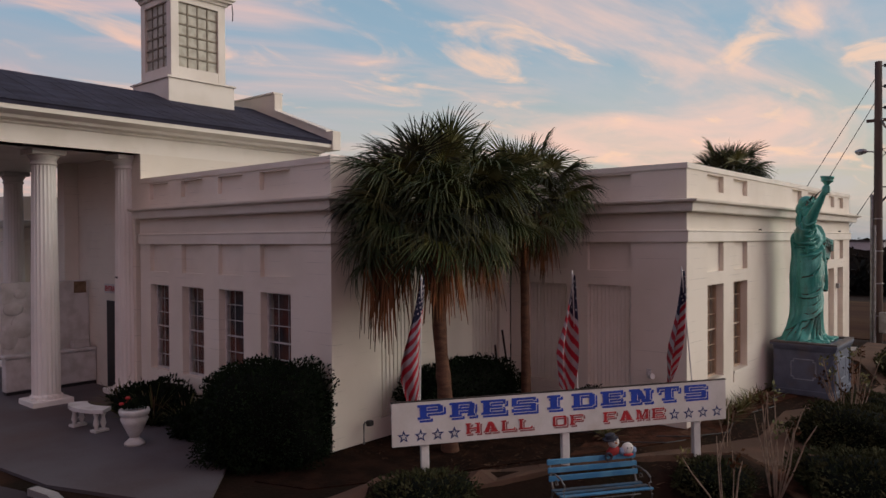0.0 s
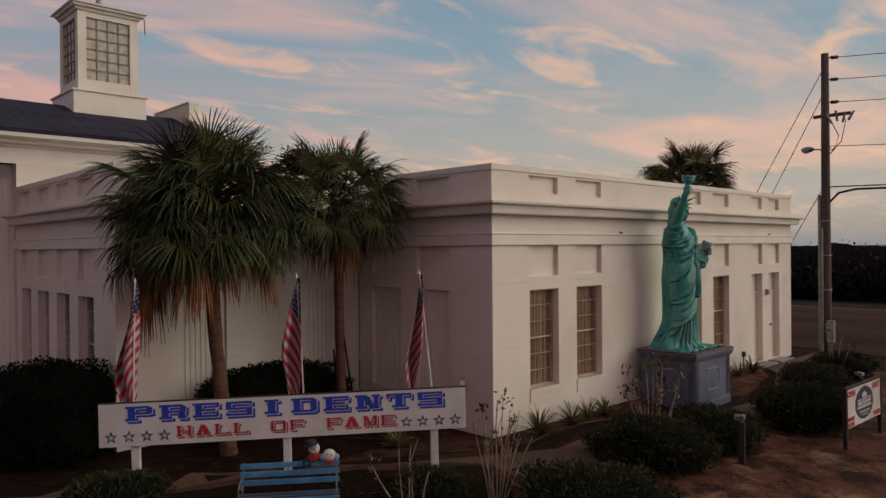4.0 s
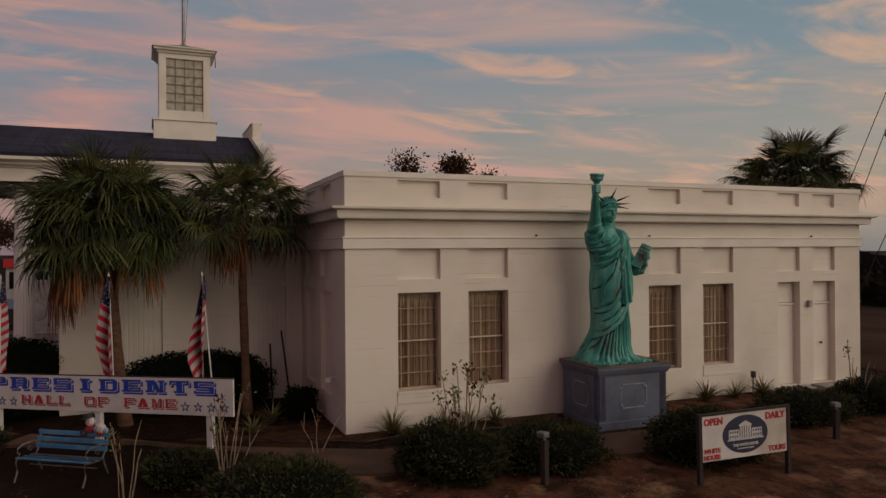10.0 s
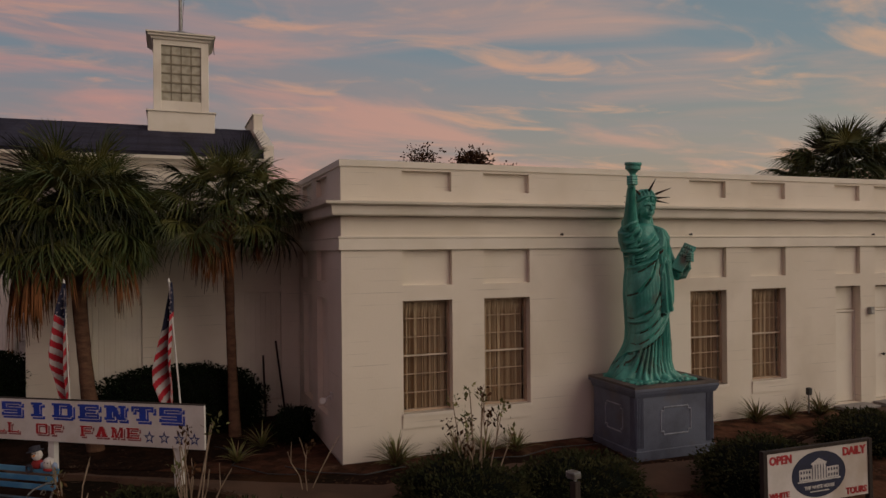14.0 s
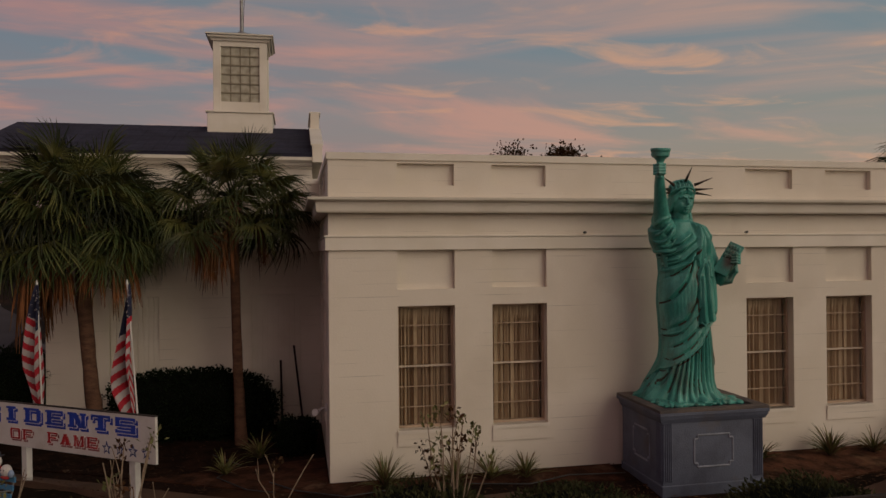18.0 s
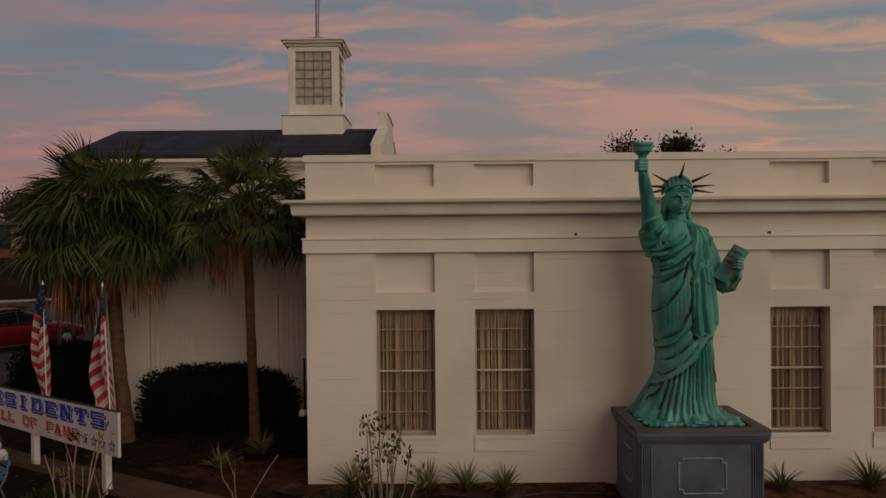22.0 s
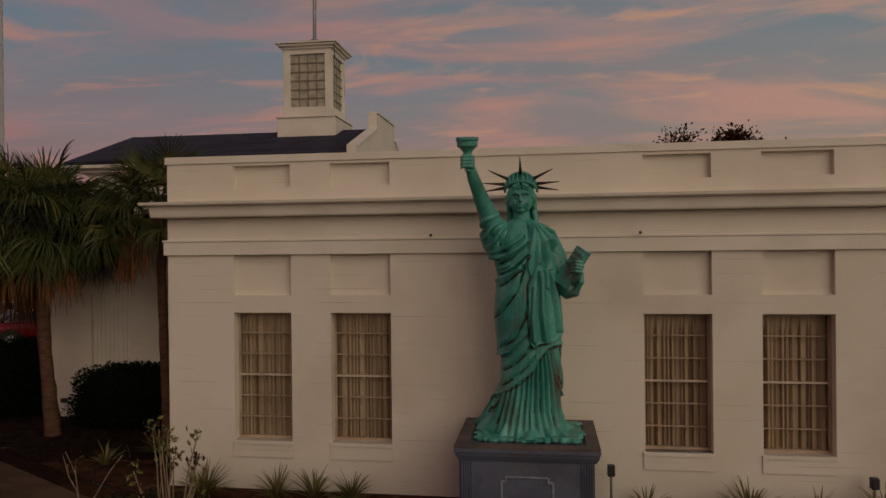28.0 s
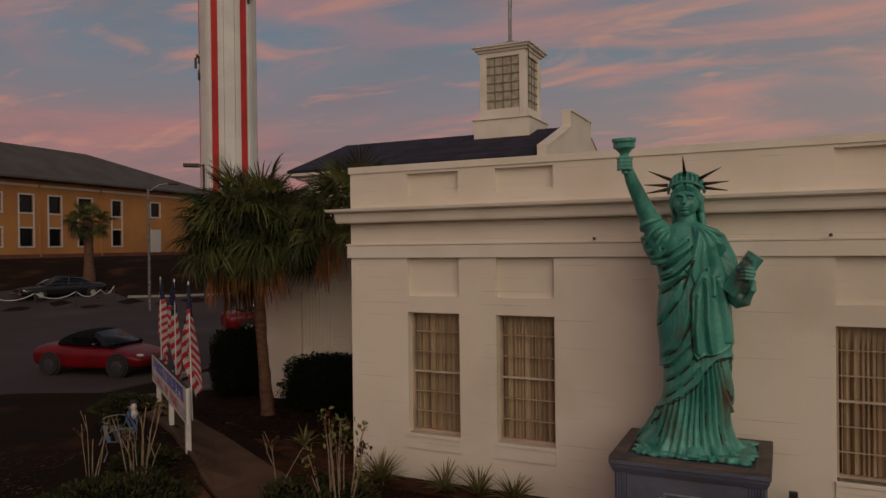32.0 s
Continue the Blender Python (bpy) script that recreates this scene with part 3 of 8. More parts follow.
OUTLINE = [(-10.68, -5.19), (-4.03, -5.19), (-4.03, 0.0), (0.0, 0.0), (0.0, 13.84), (-9.0, 13.84)]
part("cornice", sweep([(0.0, 4.085), (0.165, 4.085), (0.18, 4.11), (0.195, 4.24), (0.25, 4.255), (0.30, 4.27), (0.31, 4.31), (0.0, 4.335)], OUTLINE), TRIM, label="cream painted projecting cornice", kind="structure")
part("frieze_band", sweep([(0.0, 3.515), (0.045, 3.52), (0.045, 3.71), (0.06, 3.72), (0.06, 3.745), (0.0, 3.75)], OUTLINE), TRIM, label="cream painted band below the cornice", kind="structure")
part("parapet_cap", sweep([(-0.34, 4.98), (-0.34, 5.005), (0.025, 5.005), (0.025, 4.90), (0.0, 4.90), (0.0, 4.98)], OUTLINE), TRIM, label="painted coping along the parapet", kind="structure")


def wave_sheet(width, z0, z1, folds, depth, columns=160):
    """A hanging pleated cloth in the plane u, z."""
    rng = random.Random(int(width * 1000 + folds))
    xs = [width * i / columns for i in range(columns + 1)]
    ph = [rng.uniform(0, 6.28) for _ in range(4)]

    def off(u, q):
        s = math.pi * folds * u / width
        s += 0.9 * math.sin(0.53 * s + ph[0]) + 0.5 * math.sin(1.31 * s + ph[1])
        return depth * (abs(math.sin(s)) ** 0.55 - 1 + 0.18 * math.sin(2.9 * s + ph[2])) * q

    rows = [(z1, 0.08), (z1 - 0.13, 0.12), (z1 - 0.26, 0.85), ((z0 + z1) / 2, 1.0), (z0, 1.0)]
    vs = [(u, off(u, q), z) for z, q in rows for u in xs]
    n = columns + 1
    fs = [(r * n + i, r * n + i + 1, (r + 1) * n + i + 1, (r + 1) * n + i) for r in range(len(rows) - 1) for i in range(columns)]
    return vs, [], fs


def make_window(name, u0, u1, z0, z1, m, label, cols, curtain, metal, sill=True):
    """Sash window set back in its opening, with pane, bars and a curtain behind."""
    w = u1 - u0
    root = empty(name, m @ Matrix.Translation((u0, 0, 0)), label=label, kind="structure", category="window")
    f = 0.035
    part("window_frame", boxes((0.0, f, -0.22, -0.15, z0, z1), (w - f, w, -0.22, -0.15, z0, z1), (f, w - f, -0.22, -0.15, z1 - f, z1), (f, w - f, -0.22, -0.15, z0, z0 + f)), metal, root)
    mid = (z0 + z1) / 2
    part("meeting_rail", boxes((f, w - f, -0.215, -0.165, mid - 0.013, mid + 0.013)), RAILPAINT if metal is FRAME else metal, root)
    for k in (1, 2, 4, 5):
        z = z0 + (z1 - z0) * k / 6
        part("glazing_bar", boxes((f, w - f, -0.205, -0.175, z - 0.007, z + 0.007)), metal, root)
    for k in range(1, cols):
        u = w * k / cols
        part("glazing_bar", boxes((u - 0.0035, u + 0.0035, -0.200, -0.184, z0 + f, z1 - f)), metal, root)
    pane = part("pane", ([(f, -0.19, z0 + f), (w - f, -0.19, z0 + f), (w - f, -0.19, z1 - f), (f, -0.19, z1 - f)], [], [(0, 1, 2, 3)]), GLASS, root)
    pane.visible_shadow = False
    if sill:
        part("window_sill", boxes((-0.015, w + 0.015, -0.26, 0.035, z0 - 0.05, z0)), TRIM, root)
        part("apron", boxes((-0.015, w + 0.015, -0.02, 0.02, z0 - 0.245, z0 - 0.05)), WALL, root)
    cv, ce, cf = wave_sheet(w - 0.06, z0 + 0.02, z1 - 0.02, 10 + (u0 * 7) % 3, 0.095)
    cur = part("curtain", (cv, ce, cf), curtain, None, m=m @ Matrix.Translation((u0 + 0.03, -0.255, 0)), smooth=True)
    tagged(cur, label="pleated tan curtain hanging behind the window" if curtain is CURTAIN else "dim red curtain hanging behind the window", category="curtain", group="window curtains")
    return root


for k, (a, b) in enumerate(WIN):
    make_window(f"window_{k + 1}", a, b, 0.74, 2.65, facing_x(0, 0), "tall sash window in the cream wall, curtain drawn", 1, CURTAIN, FRAME)
for k, (a, b) in enumerate(LWIN):
    make_window(f"window_{k + 5}", a, b, 0.74, 2.62, facing_minus_y(0, -5.19), "tall dark sash window with small panes", 3, REDCURTAIN, PALE, sill=False)

# boarded panels
def boarded(name, u0, u1, z0, z1, depth, m, grooves):
    root = empty(name, m @ Matrix.Translation((u0, -depth, z0)), label="white grooved board filling a closed window", kind="structure", category="panel")
    w, h = u1 - u0, z1 - z0
    n = grooves
    part("backing", boxes((0.0, w, 0.002, 0.027, 0.006, h - 0.006)), TRIM, root)
    first = None
    for k in range(n):
        mm = Matrix.Translation(((k + 0.5) * w / n, 0.0, 0.0))
        if first is None:
            first = part("board", boxes((-w / n / 2 + 0.010, w / n / 2 - 0.010, 0.002, 0.046, 0.012, h - 0.012), bevel=0.004), TRIM, root, m=mm)
        else:
            again(first, mm, root)
    return root


for a, b in SHUT:
    boarded("boarded_window", a, b, 0.55, 2.65, 0.15, facing_minus_y(0, 0), 11)
for a, b in COURT:
    boarded("boarded_window", a, b, 0.35, 2.65, 0.11, facing_x(-4.03, 0), 9)

# ---------------------------------------------------------------- doors
for k, (a, b) in enumerate(DOORS):
    root = empty(f"door_{k + 1}", facing_x(-0.22, a), label="plain white painted door with a blank panel above", kind="structure", category="door")
    w = b - a
    leaf = part("door_leaf", boxes((0.05, w - 0.05, 0.003, 0.045, 0.07, 2.04), bevel=0.004), TRIM, root)
    part("door_head", boxes((0.0, w, 0.003, 0.075, 2.05, 2.10), bevel=0.006), TRIM, root)
    part("transom_panel", boxes((0.04, w - 0.04, 0.003, 0.03, 2.12, 2.60), bevel=0.004), TRIM, root)
    part("jamb", boxes((0.0, 0.045, 0.003, 0.06, 0.06, 2.05)), TRIM, root)
    part("jamb", boxes((w - 0.045, w, 0.003, 0.06, 0.06, 2.05)), TRIM, root)
    if k == 1:
        part("door_handle", lathe([(0.012, 0), (0.012, 0.04), (0.03, 0.05), (0.032, 0.075), (0.02, 0.09)], 12, Matrix.Translation((w * 0.52, 0.045, 1.06)) @ pose(0, 0, 0, -90)), BLACKMETAL, leaf, "dark round knob")
    part("door_step", boxes((-0.10, w + 0.10, 0.225, 0.62, -0.3, 0.055), bevel=0.01), KERB, root, "concrete step")

# ---------------------------------------------------------------- main block, portico and roof
EAVE_X, RIDGE_X, ROOF_S, ROOF_N = -10.05, -13.8, -9.05, 0.0
EAVE_Z, RIDGE_Z = 6.33, 7.67
part("portico_entablature", sweep([(-0.55, 5.58), (0.0, 5.58), (0.0, 5.95), (0.06, 5.98), (0.06, 6.02), (0.28, 6.04), (0.30, 6.10), (0.56, 6.16), (0.58, 6.30), (-0.55, 6.30)], [(-18.1, -8.6), (-10.63, -8.6), (-10.63, 0.0)]), TRIM, label="cream painted beam and eaves moulding over the columns", kind="structure")
part("wall_main", boxes((-18.2, -10.68, -0.3, 0.0, 4.3, 6.3), (-10.93, -10.63, -5.19, -0.3, 4.3, 5.58)), WALL, label="cream painted upper wall of the main block", kind="structure")
part("wall_portico", boxes((-14.0, -10.9, -5.19, -4.95, -0.3, 5.58)), WALL, label="shaded wall inside the portico", kind="structure")
part("ceiling", boxes((-18.1, -10.7, -8.55, -5.19, 5.58, 5.70)), TRIM, label="portico ceiling in shade", kind="structure")


def build_roof():
    root = empty("roof", label="low dark grey shingle roof with a gable end", kind="structure")
    bm = bmesh.new()
    for sgn in (1, -1):
        ex = RIDGE_X + sgn * (EAVE_X - RIDGE_X)
        q = [(ex, ROOF_S, EAVE_Z), (ex, ROOF_N, EAVE_Z), (RIDGE_X, ROOF_N, RIDGE_Z), (RIDGE_X, ROOF_S, RIDGE_Z)]
        lo = [bm.verts.new((x, y, z - 0.08)) for x, y, z in q]
        hi = [bm.verts.new((x, y, z)) for x, y, z in q]
        bm.faces.new(lo)
        bm.faces.new(hi)
        for k in range(4):
            bm.faces.new((lo[k], lo[(k + 1) % 4], hi[(k + 1) % 4], hi[k]))
    part("roof_deck", bm, ROOF, root)
    # shingle courses on the street slope, each lapping the one below
    n = 31
    run, rise = EAVE_X - RIDGE_X, RIDGE_Z - EAVE_Z
    first = None
    for k in range(n):
        q = k / n
        mm = Matrix.Translation((EAVE_X - run * q, 0, EAVE_Z + rise * q)) @ Matrix.Rotation(math.atan2(rise, run), 4, "Y")
        if first is None:
            d = math.hypot(run, rise) / n
            cb = bmesh.new()
            y = ROOF_S
            while y < ROOF_N - 0.05:
                w = min(0.31, ROOF_N - y)
                t = 0.004 * ((y * 7.3) % 1.0)
                box(cb, -d * 1.1, 0.012, y + 0.004, y + w - 0.004, 0.004, 0.017 + t)
                y += 0.31
            first = part("shingle_course", cb, ROOF, root, m=mm, kind="stuff")
        else:
            again(first, mm @ Matrix.Translation((0, 0.0, 0.0)), root)
    part("gable", gable_wedge(), TRIM, root, "cream boarded gable")
    return root


def gable_wedge():
    bm = bmesh.new()
    a = [(-18.6, ROOF_S + 0.3), (-10.2, ROOF_S + 0.3), (RIDGE_X, ROOF_S + 0.3)]
    zs = [6.28, 6.28, RIDGE_Z - 0.1]
    f0 = [bm.verts.new((x, y, z)) for (x, y), z in zip(a, zs)]
    f1 = [bm.verts.new((x, y + 0.2, z)) for (x, y), z in zip(a, zs)]
    bm.faces.new(f0)
    bm.faces.new(f1[::-1])
    for k in range(3):
        bm.faces.new((f0[k], f1[k], f1[(k + 1) % 3], f0[(k + 1) % 3]))
    return bm


roof = build_roof()


def parapet_gable():
    """White stepped parapet that closes the north end of the roof."""
    bm = bmesh.new()
    prof = [(-10.0, 6.1), (-10.0, 6.62), (-10.25, 6.62), (-12.65, 7.47), (-12.65, 8.01), (-15.35, 8.01), (-15.35, 7.47), (-17.4, 6.62), (-17.7, 6.62), (-17.7, 6.1)]
    a = [bm.verts.new((x, 0.0, z)) for x, z in prof]
    b = [bm.verts.new((x, 0.28, z)) for x, z in prof]
    bm.faces.new(a)
    bm.faces.new(b[::-1])
    for k in range(len(prof)):
        j = (k + 1) % len(prof)
        bm.faces.new((a[k], b[k], b[j], a[j]))
    root = part("gable_parapet", bm, WALL, label="white painted stepped parapet at the roof end", kind="structure")
    cap = bmesh.new()
    for (x0, z0), (x1, z1) in zip(prof[2:-2], prof[3:-1]):
        if abs(x1 - x0) < 0.01:
            continue
        q = [(x0, -0.04, z0), (x1, -0.04, z1), (x1, 0.32, z1), (x0, 0.32, z0)]
        lo = [cap.verts.new((x, y, z + 0.003)) for x, y, z in q]
        hi = [cap.verts.new((x, y, z + 0.05)) for x, y, z in q]
        cap.faces.new(lo)
        cap.faces.new(hi)
        for k in range(4):
            cap.faces.new((lo[k], lo[(k + 1) % 4], hi[(k + 1) % 4], hi[k]))
    part("coping", cap, TRIM, root)
    return root


parapet_gable()


def make_column(x, y):
    root = empty("column", Matrix.Translation((x, y, 0)), label="white fluted column on a square plinth", kind="structure", category="column", group="portico columns")
    part("plinth", boxes((-0.42, 0.42, -0.42, 0.42, -0.05, 0.16), bevel=0.015), COLUMN, root)
    part("shaft", lathe([(0.33, 0.16), (0.33, 0.22), (0.285, 0.26), (0.285, 0.9), (0.275, 2.4), (0.240, 5.2), (0.240, 5.25)], 40, flute=0.055), COLUMN, root)
    part("capital", lathe([(0.25, 5.25), (0.27, 5.27), (0.27, 5.30), (0.25, 5.31), (0.26, 5.36), (0.32, 5.47)], 32), COLUMN, root, smooth=True)
    part("abacus", boxes((-0.345, 0.345, -0.345, 0.345, 5.47, 5.578), bevel=0.01), COLUMN, root)
    return root


col = make_column(-11.6, -6.89)
copy_thing(col, Matrix.Translation((-11.3, -5.20, 0)))
copy_thing(col, Matrix.Translation((-17.6, -5.5, 0)))


def turned(rot, bm):
    bm.transform(rot)
    return bm


def make_cupola():
    X, Y, B = -13.95, -2.22, 1.035
    root = empty("cupola", Matrix.Translation((X, Y, 0.07)) @ Matrix.Scale(0.98, 4), label="white square cupola with grid windows on the roof", category="cupola")
    part("base", boxes((-B, B, -B, B, 7.0, 8.11), bevel=0.01), TRIM, root)
    for k in range(4):
        rot = Matrix.Rotation(k * math.pi / 2, 4, "Z")
        part("ledge", turned(rot, boxes((B - 0.02, B + 0.05, -B + 0.021, B + 0.05, 8.11, 8.155))), TRIM, root)
        lant = 0.86
        part("lantern_post", turned(rot, boxes((lant - 0.24, lant, lant - 0.24, lant, 8.155, 10.50), bevel=0.008)), TRIM, root)
        part("lantern_rail", turned(rot, boxes((lant - 0.12, lant - 0.004, -lant + 0.24, lant - 0.24, 8.155, 8.50))), TRIM, root)
        part("lantern_head", turned(rot, boxes((lant - 0.12, lant - 0.004, -lant + 0.24, lant - 0.24, 10.33, 10.50))), TRIM, root)
        win = part("window", turned(rot, boxes((lant - 0.09, lant - 0.08, -0.62, 0.62, 8.50, 10.33))), CUPGLASS, root, "milky panes in a dark grid")
        for i in range(1, 4):
            u = -0.62 + 1.24 * i / 4
            part("glazing_bar", turned(rot, boxes((lant - 0.1, lant - 0.06, u - 0.02, u + 0.02, 8.50, 10.33))), CUPBAR, win)
        for i in range(1, 6):
            z = 8.50 + 1.83 * i / 6
            part("glazing_bar", turned(rot, boxes((lant - 0.1, lant - 0.055, -0.62, 0.62, z - 0.022, z + 0.022))), CUPBAR, win)
    bm = bmesh.new()
    bmesh.ops.create_cone(bm, cap_ends=True, segments=4, radius1=1.08 * 1.4142, radius2=0.12, depth=0.34, matrix=Matrix.Translation((0, 0, 10.86)) @ Matrix.Rotation(math.pi / 4, 4, "Z"))
    part("cupola_roof", bm, FLATROOF, root, "low grey pyramid roof")
    part("crown_moulding", sweep([(-0.5, 10.50), (0.05, 10.50), (0.07, 10.57), (0.15, 10.59), (0.16, 10.65), (0.22, 10.67), (0.22, 10.71), (-0.5, 10.71)], [(-0.86, -0.86), (0.86, -0.86), (0.86, 0.86), (-0.86, 0.86), (-0.86, -0.86)]), TRIM, root)
    part("finial", lathe([(0.16, 11.0), (0.14, 11.05), (0.07, 11.09)], 16), GALV, root)
    part("mast", lathe([(0.065, 11.05), (0.05, 14.0), (0.03, 17.0)], 10), GALV, root, "grey flagpole")
    part("halyard", tube([(0.1, 0.05, 11.1), (0.17, 0.14, 12.6), (0.05, 0.05, 16.5)], 0.008, 5), BLACKMETAL, root)
    part("down_cable", tube([(1.0, 1.0, 10.6), (1.02, 1.02, 10.3), (0.98, 1.03, 10.1)], 0.015, 5), BLACKMETAL, root)
    return root


CUPGLASS = surface("milky_pane", (0.50, 0.47, 0.37), (0.36, 0.33, 0.25), 6, 0.35, 0.1, fine=12, spread=0.5)
CUPBAR = surface("lantern_bar_paint", (0.27, 0.23, 0.165), None, 6, 0.7)
make_cupola()

# ---------------------------------------------------------------- the long sign, its posts and flags


def lettering(name, text, size, m, material, parent, width=None, depth=0.004, label=""):
    """Raised letters turned to mesh, centred on m's origin, reading along local x with z up."""
    cu = bpy.data.curves.new(name, "FONT")
    cu.body, cu.size, cu.extrude, cu.align_x, cu.align_y, cu.resolution_u, cu.offset = text, size, depth, "CENTER", "CENTER", 2, size * 0.035
    tmp = new("tmp_text", cu)
    bpy.context.view_layer.update()
    me = bpy.data.meshes.new_from_object(tmp.evaluated_get(bpy.context.evaluated_depsgraph_get()))
    bpy.data.objects.remove(tmp)
    me.name = name
    xs = [v.co.x for v in me.vertices]
    ys = [v.co.y for v in me.vertices]
    k = (width / (max(xs) - min(xs))) if width else 1.0
    cx, cy = (max(xs) + min(xs)) / 2, (max(ys) + min(ys)) / 2
    for v in me.vertices:
        v.co = Vector(((v.co.x - cx) * k, -v.co.z, v.co.y - cy))
    me.materials.clear()
    me.materials.append(material)
    ob = new(name, me)
    ob.parent = parent
    ob.matrix_basis = m
    return tagged(ob, label=label)


def slab_letters(name, text, u0, u1, z0, z1, y, material, parent, label, thin=0.16, shift=0.0, stem_w=0.30, grow=0.0):
    """Fat slab-serif capitals built from bars, spread evenly between u0 and u1."""
    n = len(text)
    pitch = (u1 - u0) / n
    lw, h = pitch * 0.80, z1 - z0
    st, sf = lw * stem_w, h * thin
    for i, ch in enumerate(text):
        if ch == " ":
            continue
        out = []
        a = u0 + i * pitch + (pitch - lw) / 2
        b = a + lw
        R = []

        def stem(c, wide=st, lo=z0, hi=z1, serif=True):
            R.append((c - wide / 2, c + wide / 2, lo, hi))
            if serif:
                for s0, s1 in ((z0, z0 + sf), (z1 - sf, z1)):
                    if lo <= s0 and s1 <= hi:
                        R.append((max(a, c - wide * 0.95), min(b, c + wide * 0.95), s0, s1))

        left, right, mid = a + st * 0.85, b - st * 0.6, (z0 + z1) / 2
        if ch in "PRDEFHNLB":
            stem(left)
        if ch in "PR":
            R += [(left, b - sf, z1 - sf, z1), (left, b - sf, mid - sf / 2, mid + sf / 2), (b - st * 0.8, b, mid - sf / 4, z1 - sf * 0.6)]
        if ch == "R":
            R += [(b - st * 1.0, b - st * 0.1, z0, mid), (b - st * 1.1, b + st * 0.1, z0, z0 + sf)]
        if ch == "D":
            R += [(left, b - sf, z1 - sf, z1), (left, b - sf, z0, z0 + sf), (b - st * 0.9, b, z0 + sf * 0.6, z1 - sf * 0.6)]
        if ch in "EFL":
            if ch != "L":
                R += [(left, b, z1 - sf, z1), (b - st * 0.4, b, z1 - sf * 2, z1), (left, b - st * 0.5, mid - sf / 2, mid + sf / 2)]
            if ch != "F":
                R += [(left, b, z0, z0 + sf), (b - st * 0.4, b, z0, z0 + sf * 2)]
        if ch == "H":
            stem(right)
            R.append((left, right, mid - sf / 2, mid + sf / 2))
        if ch == "N":
            stem(right, st * 0.7)
            out.append([(left, z1), (left + st * 0.9, z1), (right, z0), (right - st * 0.9, z0)])
        if ch == "I":
            stem((a + b) / 2, st * 1.1)
        if ch == "T":
            stem((a + b) / 2, st * 1.1)
            R += [(a, b, z1 - sf, z1), (a, a + st * 0.4, z1 - sf * 2.2, z1), (b - st * 0.4, b, z1 - sf * 2.2, z1)]
        if ch == "S":
            R += [(a, b, z1 - sf, z1), (a, b, z0, z0 + sf), (a, b, mid - sf / 2, mid + sf / 2), (a, a + st * 0.8, mid, z1 - sf * 0.5), (b - st * 0.8, b, z0 + sf * 0.5, mid), (b - st * 0.4, b, z1 - sf * 1.4, z1), (a, a + st * 0.4, z0, z0 + sf * 1.4)]
        if ch == "A":
            out.append([(a + lw * 0.05, z0), (a + lw * 0.35, z0), (a + lw * 0.58, z1), (a + lw * 0.36, z1)])
            out.append([(b - lw * 0.40, z0), (b - lw * 0.02, z0), (a + lw * 0.62, z1), (a + lw * 0.40, z1)])
            R += [(a + lw * 0.25, b - lw * 0.25, z0 + h * 0.28, z0 + h * 0.28 + sf * 0.8), (a, a + lw * 0.42, z0, z0 + sf), (b - lw * 0.46, b, z0, z0 + sf)]
        if ch == "M":
            stem(left, st * 0.7)
            stem(right + st * 0.1, st * 0.9)
            out.append([(left, z1), (left + st * 0.7, z1), ((a + b) / 2 + st * 0.2, z0), ((a + b) / 2 - st * 0.4, z0)])
            out.append([(right, z1), (right - st * 0.6, z1), ((a + b) / 2 - st * 0.3, z0), ((a + b) / 2 + st * 0.2, z0)])
        if ch == "O":
            R += [(a + sf * 0.5, b - sf * 0.5, z1 - sf, z1), (a + sf * 0.5, b - sf * 0.5, z0, z0 + sf), (a, a + st * 0.85, z0 + sf * 0.6, z1 - sf * 0.6), (b - st * 0.85, b, z0 + sf * 0.6, z1 - sf * 0.6)]
        for x0, x1, q0, q1 in R:
            out.append([(x0, q0), (x1, q0), (x1, q1), (x0, q1)])
        bm = bmesh.new()
        for k, poly in enumerate(out):
            if grow:
                cu, cz = sum(p[0] for p in poly) / 4, sum(p[1] for p in poly) / 4
                poly = [(u + math.copysign(grow, u - cu), z + math.copysign(grow, z - cz)) for u, z in poly]
            yy = y + 0.0002 * (k % 7)
            f0 = [bm.verts.new((u + shift, yy, z - shift)) for u, z in poly]
            f1 = [bm.verts.new((u + shift, 0.0, z - shift)) for u, z in poly]
            bm.faces.new(f0)
            for q in range(4):
                bm.faces.new((f0[q], f0[(q + 1) % 4], f1[(q + 1) % 4], f1[q]))
        part(name, bm, material, parent, label)


def star_mesh(r, y0, y1):
    bm = bmesh.new()
    pts = [((r if k % 2 == 0 else r * 0.42) * math.sin(math.pi * k / 5), (r if k % 2 == 0 else r * 0.42) * math.cos(math.pi * k / 5)) for k in range(10)]
    a = [bm.verts.new((u, y1, z)) for u, z in pts]
    b = [bm.verts.new((u, y0, z)) for u, z in pts]
    bm.faces.new(a)
    for k in range(10):
        bm.faces.new((a[k], a[(k + 1) % 10], b[(k + 1) % 10], b[k]))
    return bm


sign_dir = (SIGN_B - SIGN_A).normalized()
SIGN_L = (SIGN_B - SIGN_A).length
# local x along the board, local y out of its painted face
SIGN_M = Matrix(((sign_dir.x, sign_dir.y, 0, SIGN_A.x), (sign_dir.y, -sign_dir.x, 0, SIGN_A.y), (0, 0, 1, -0.085), (0, 0, 0, 1))) @ Matrix.Rotation(-0.0165, 4, "Y")


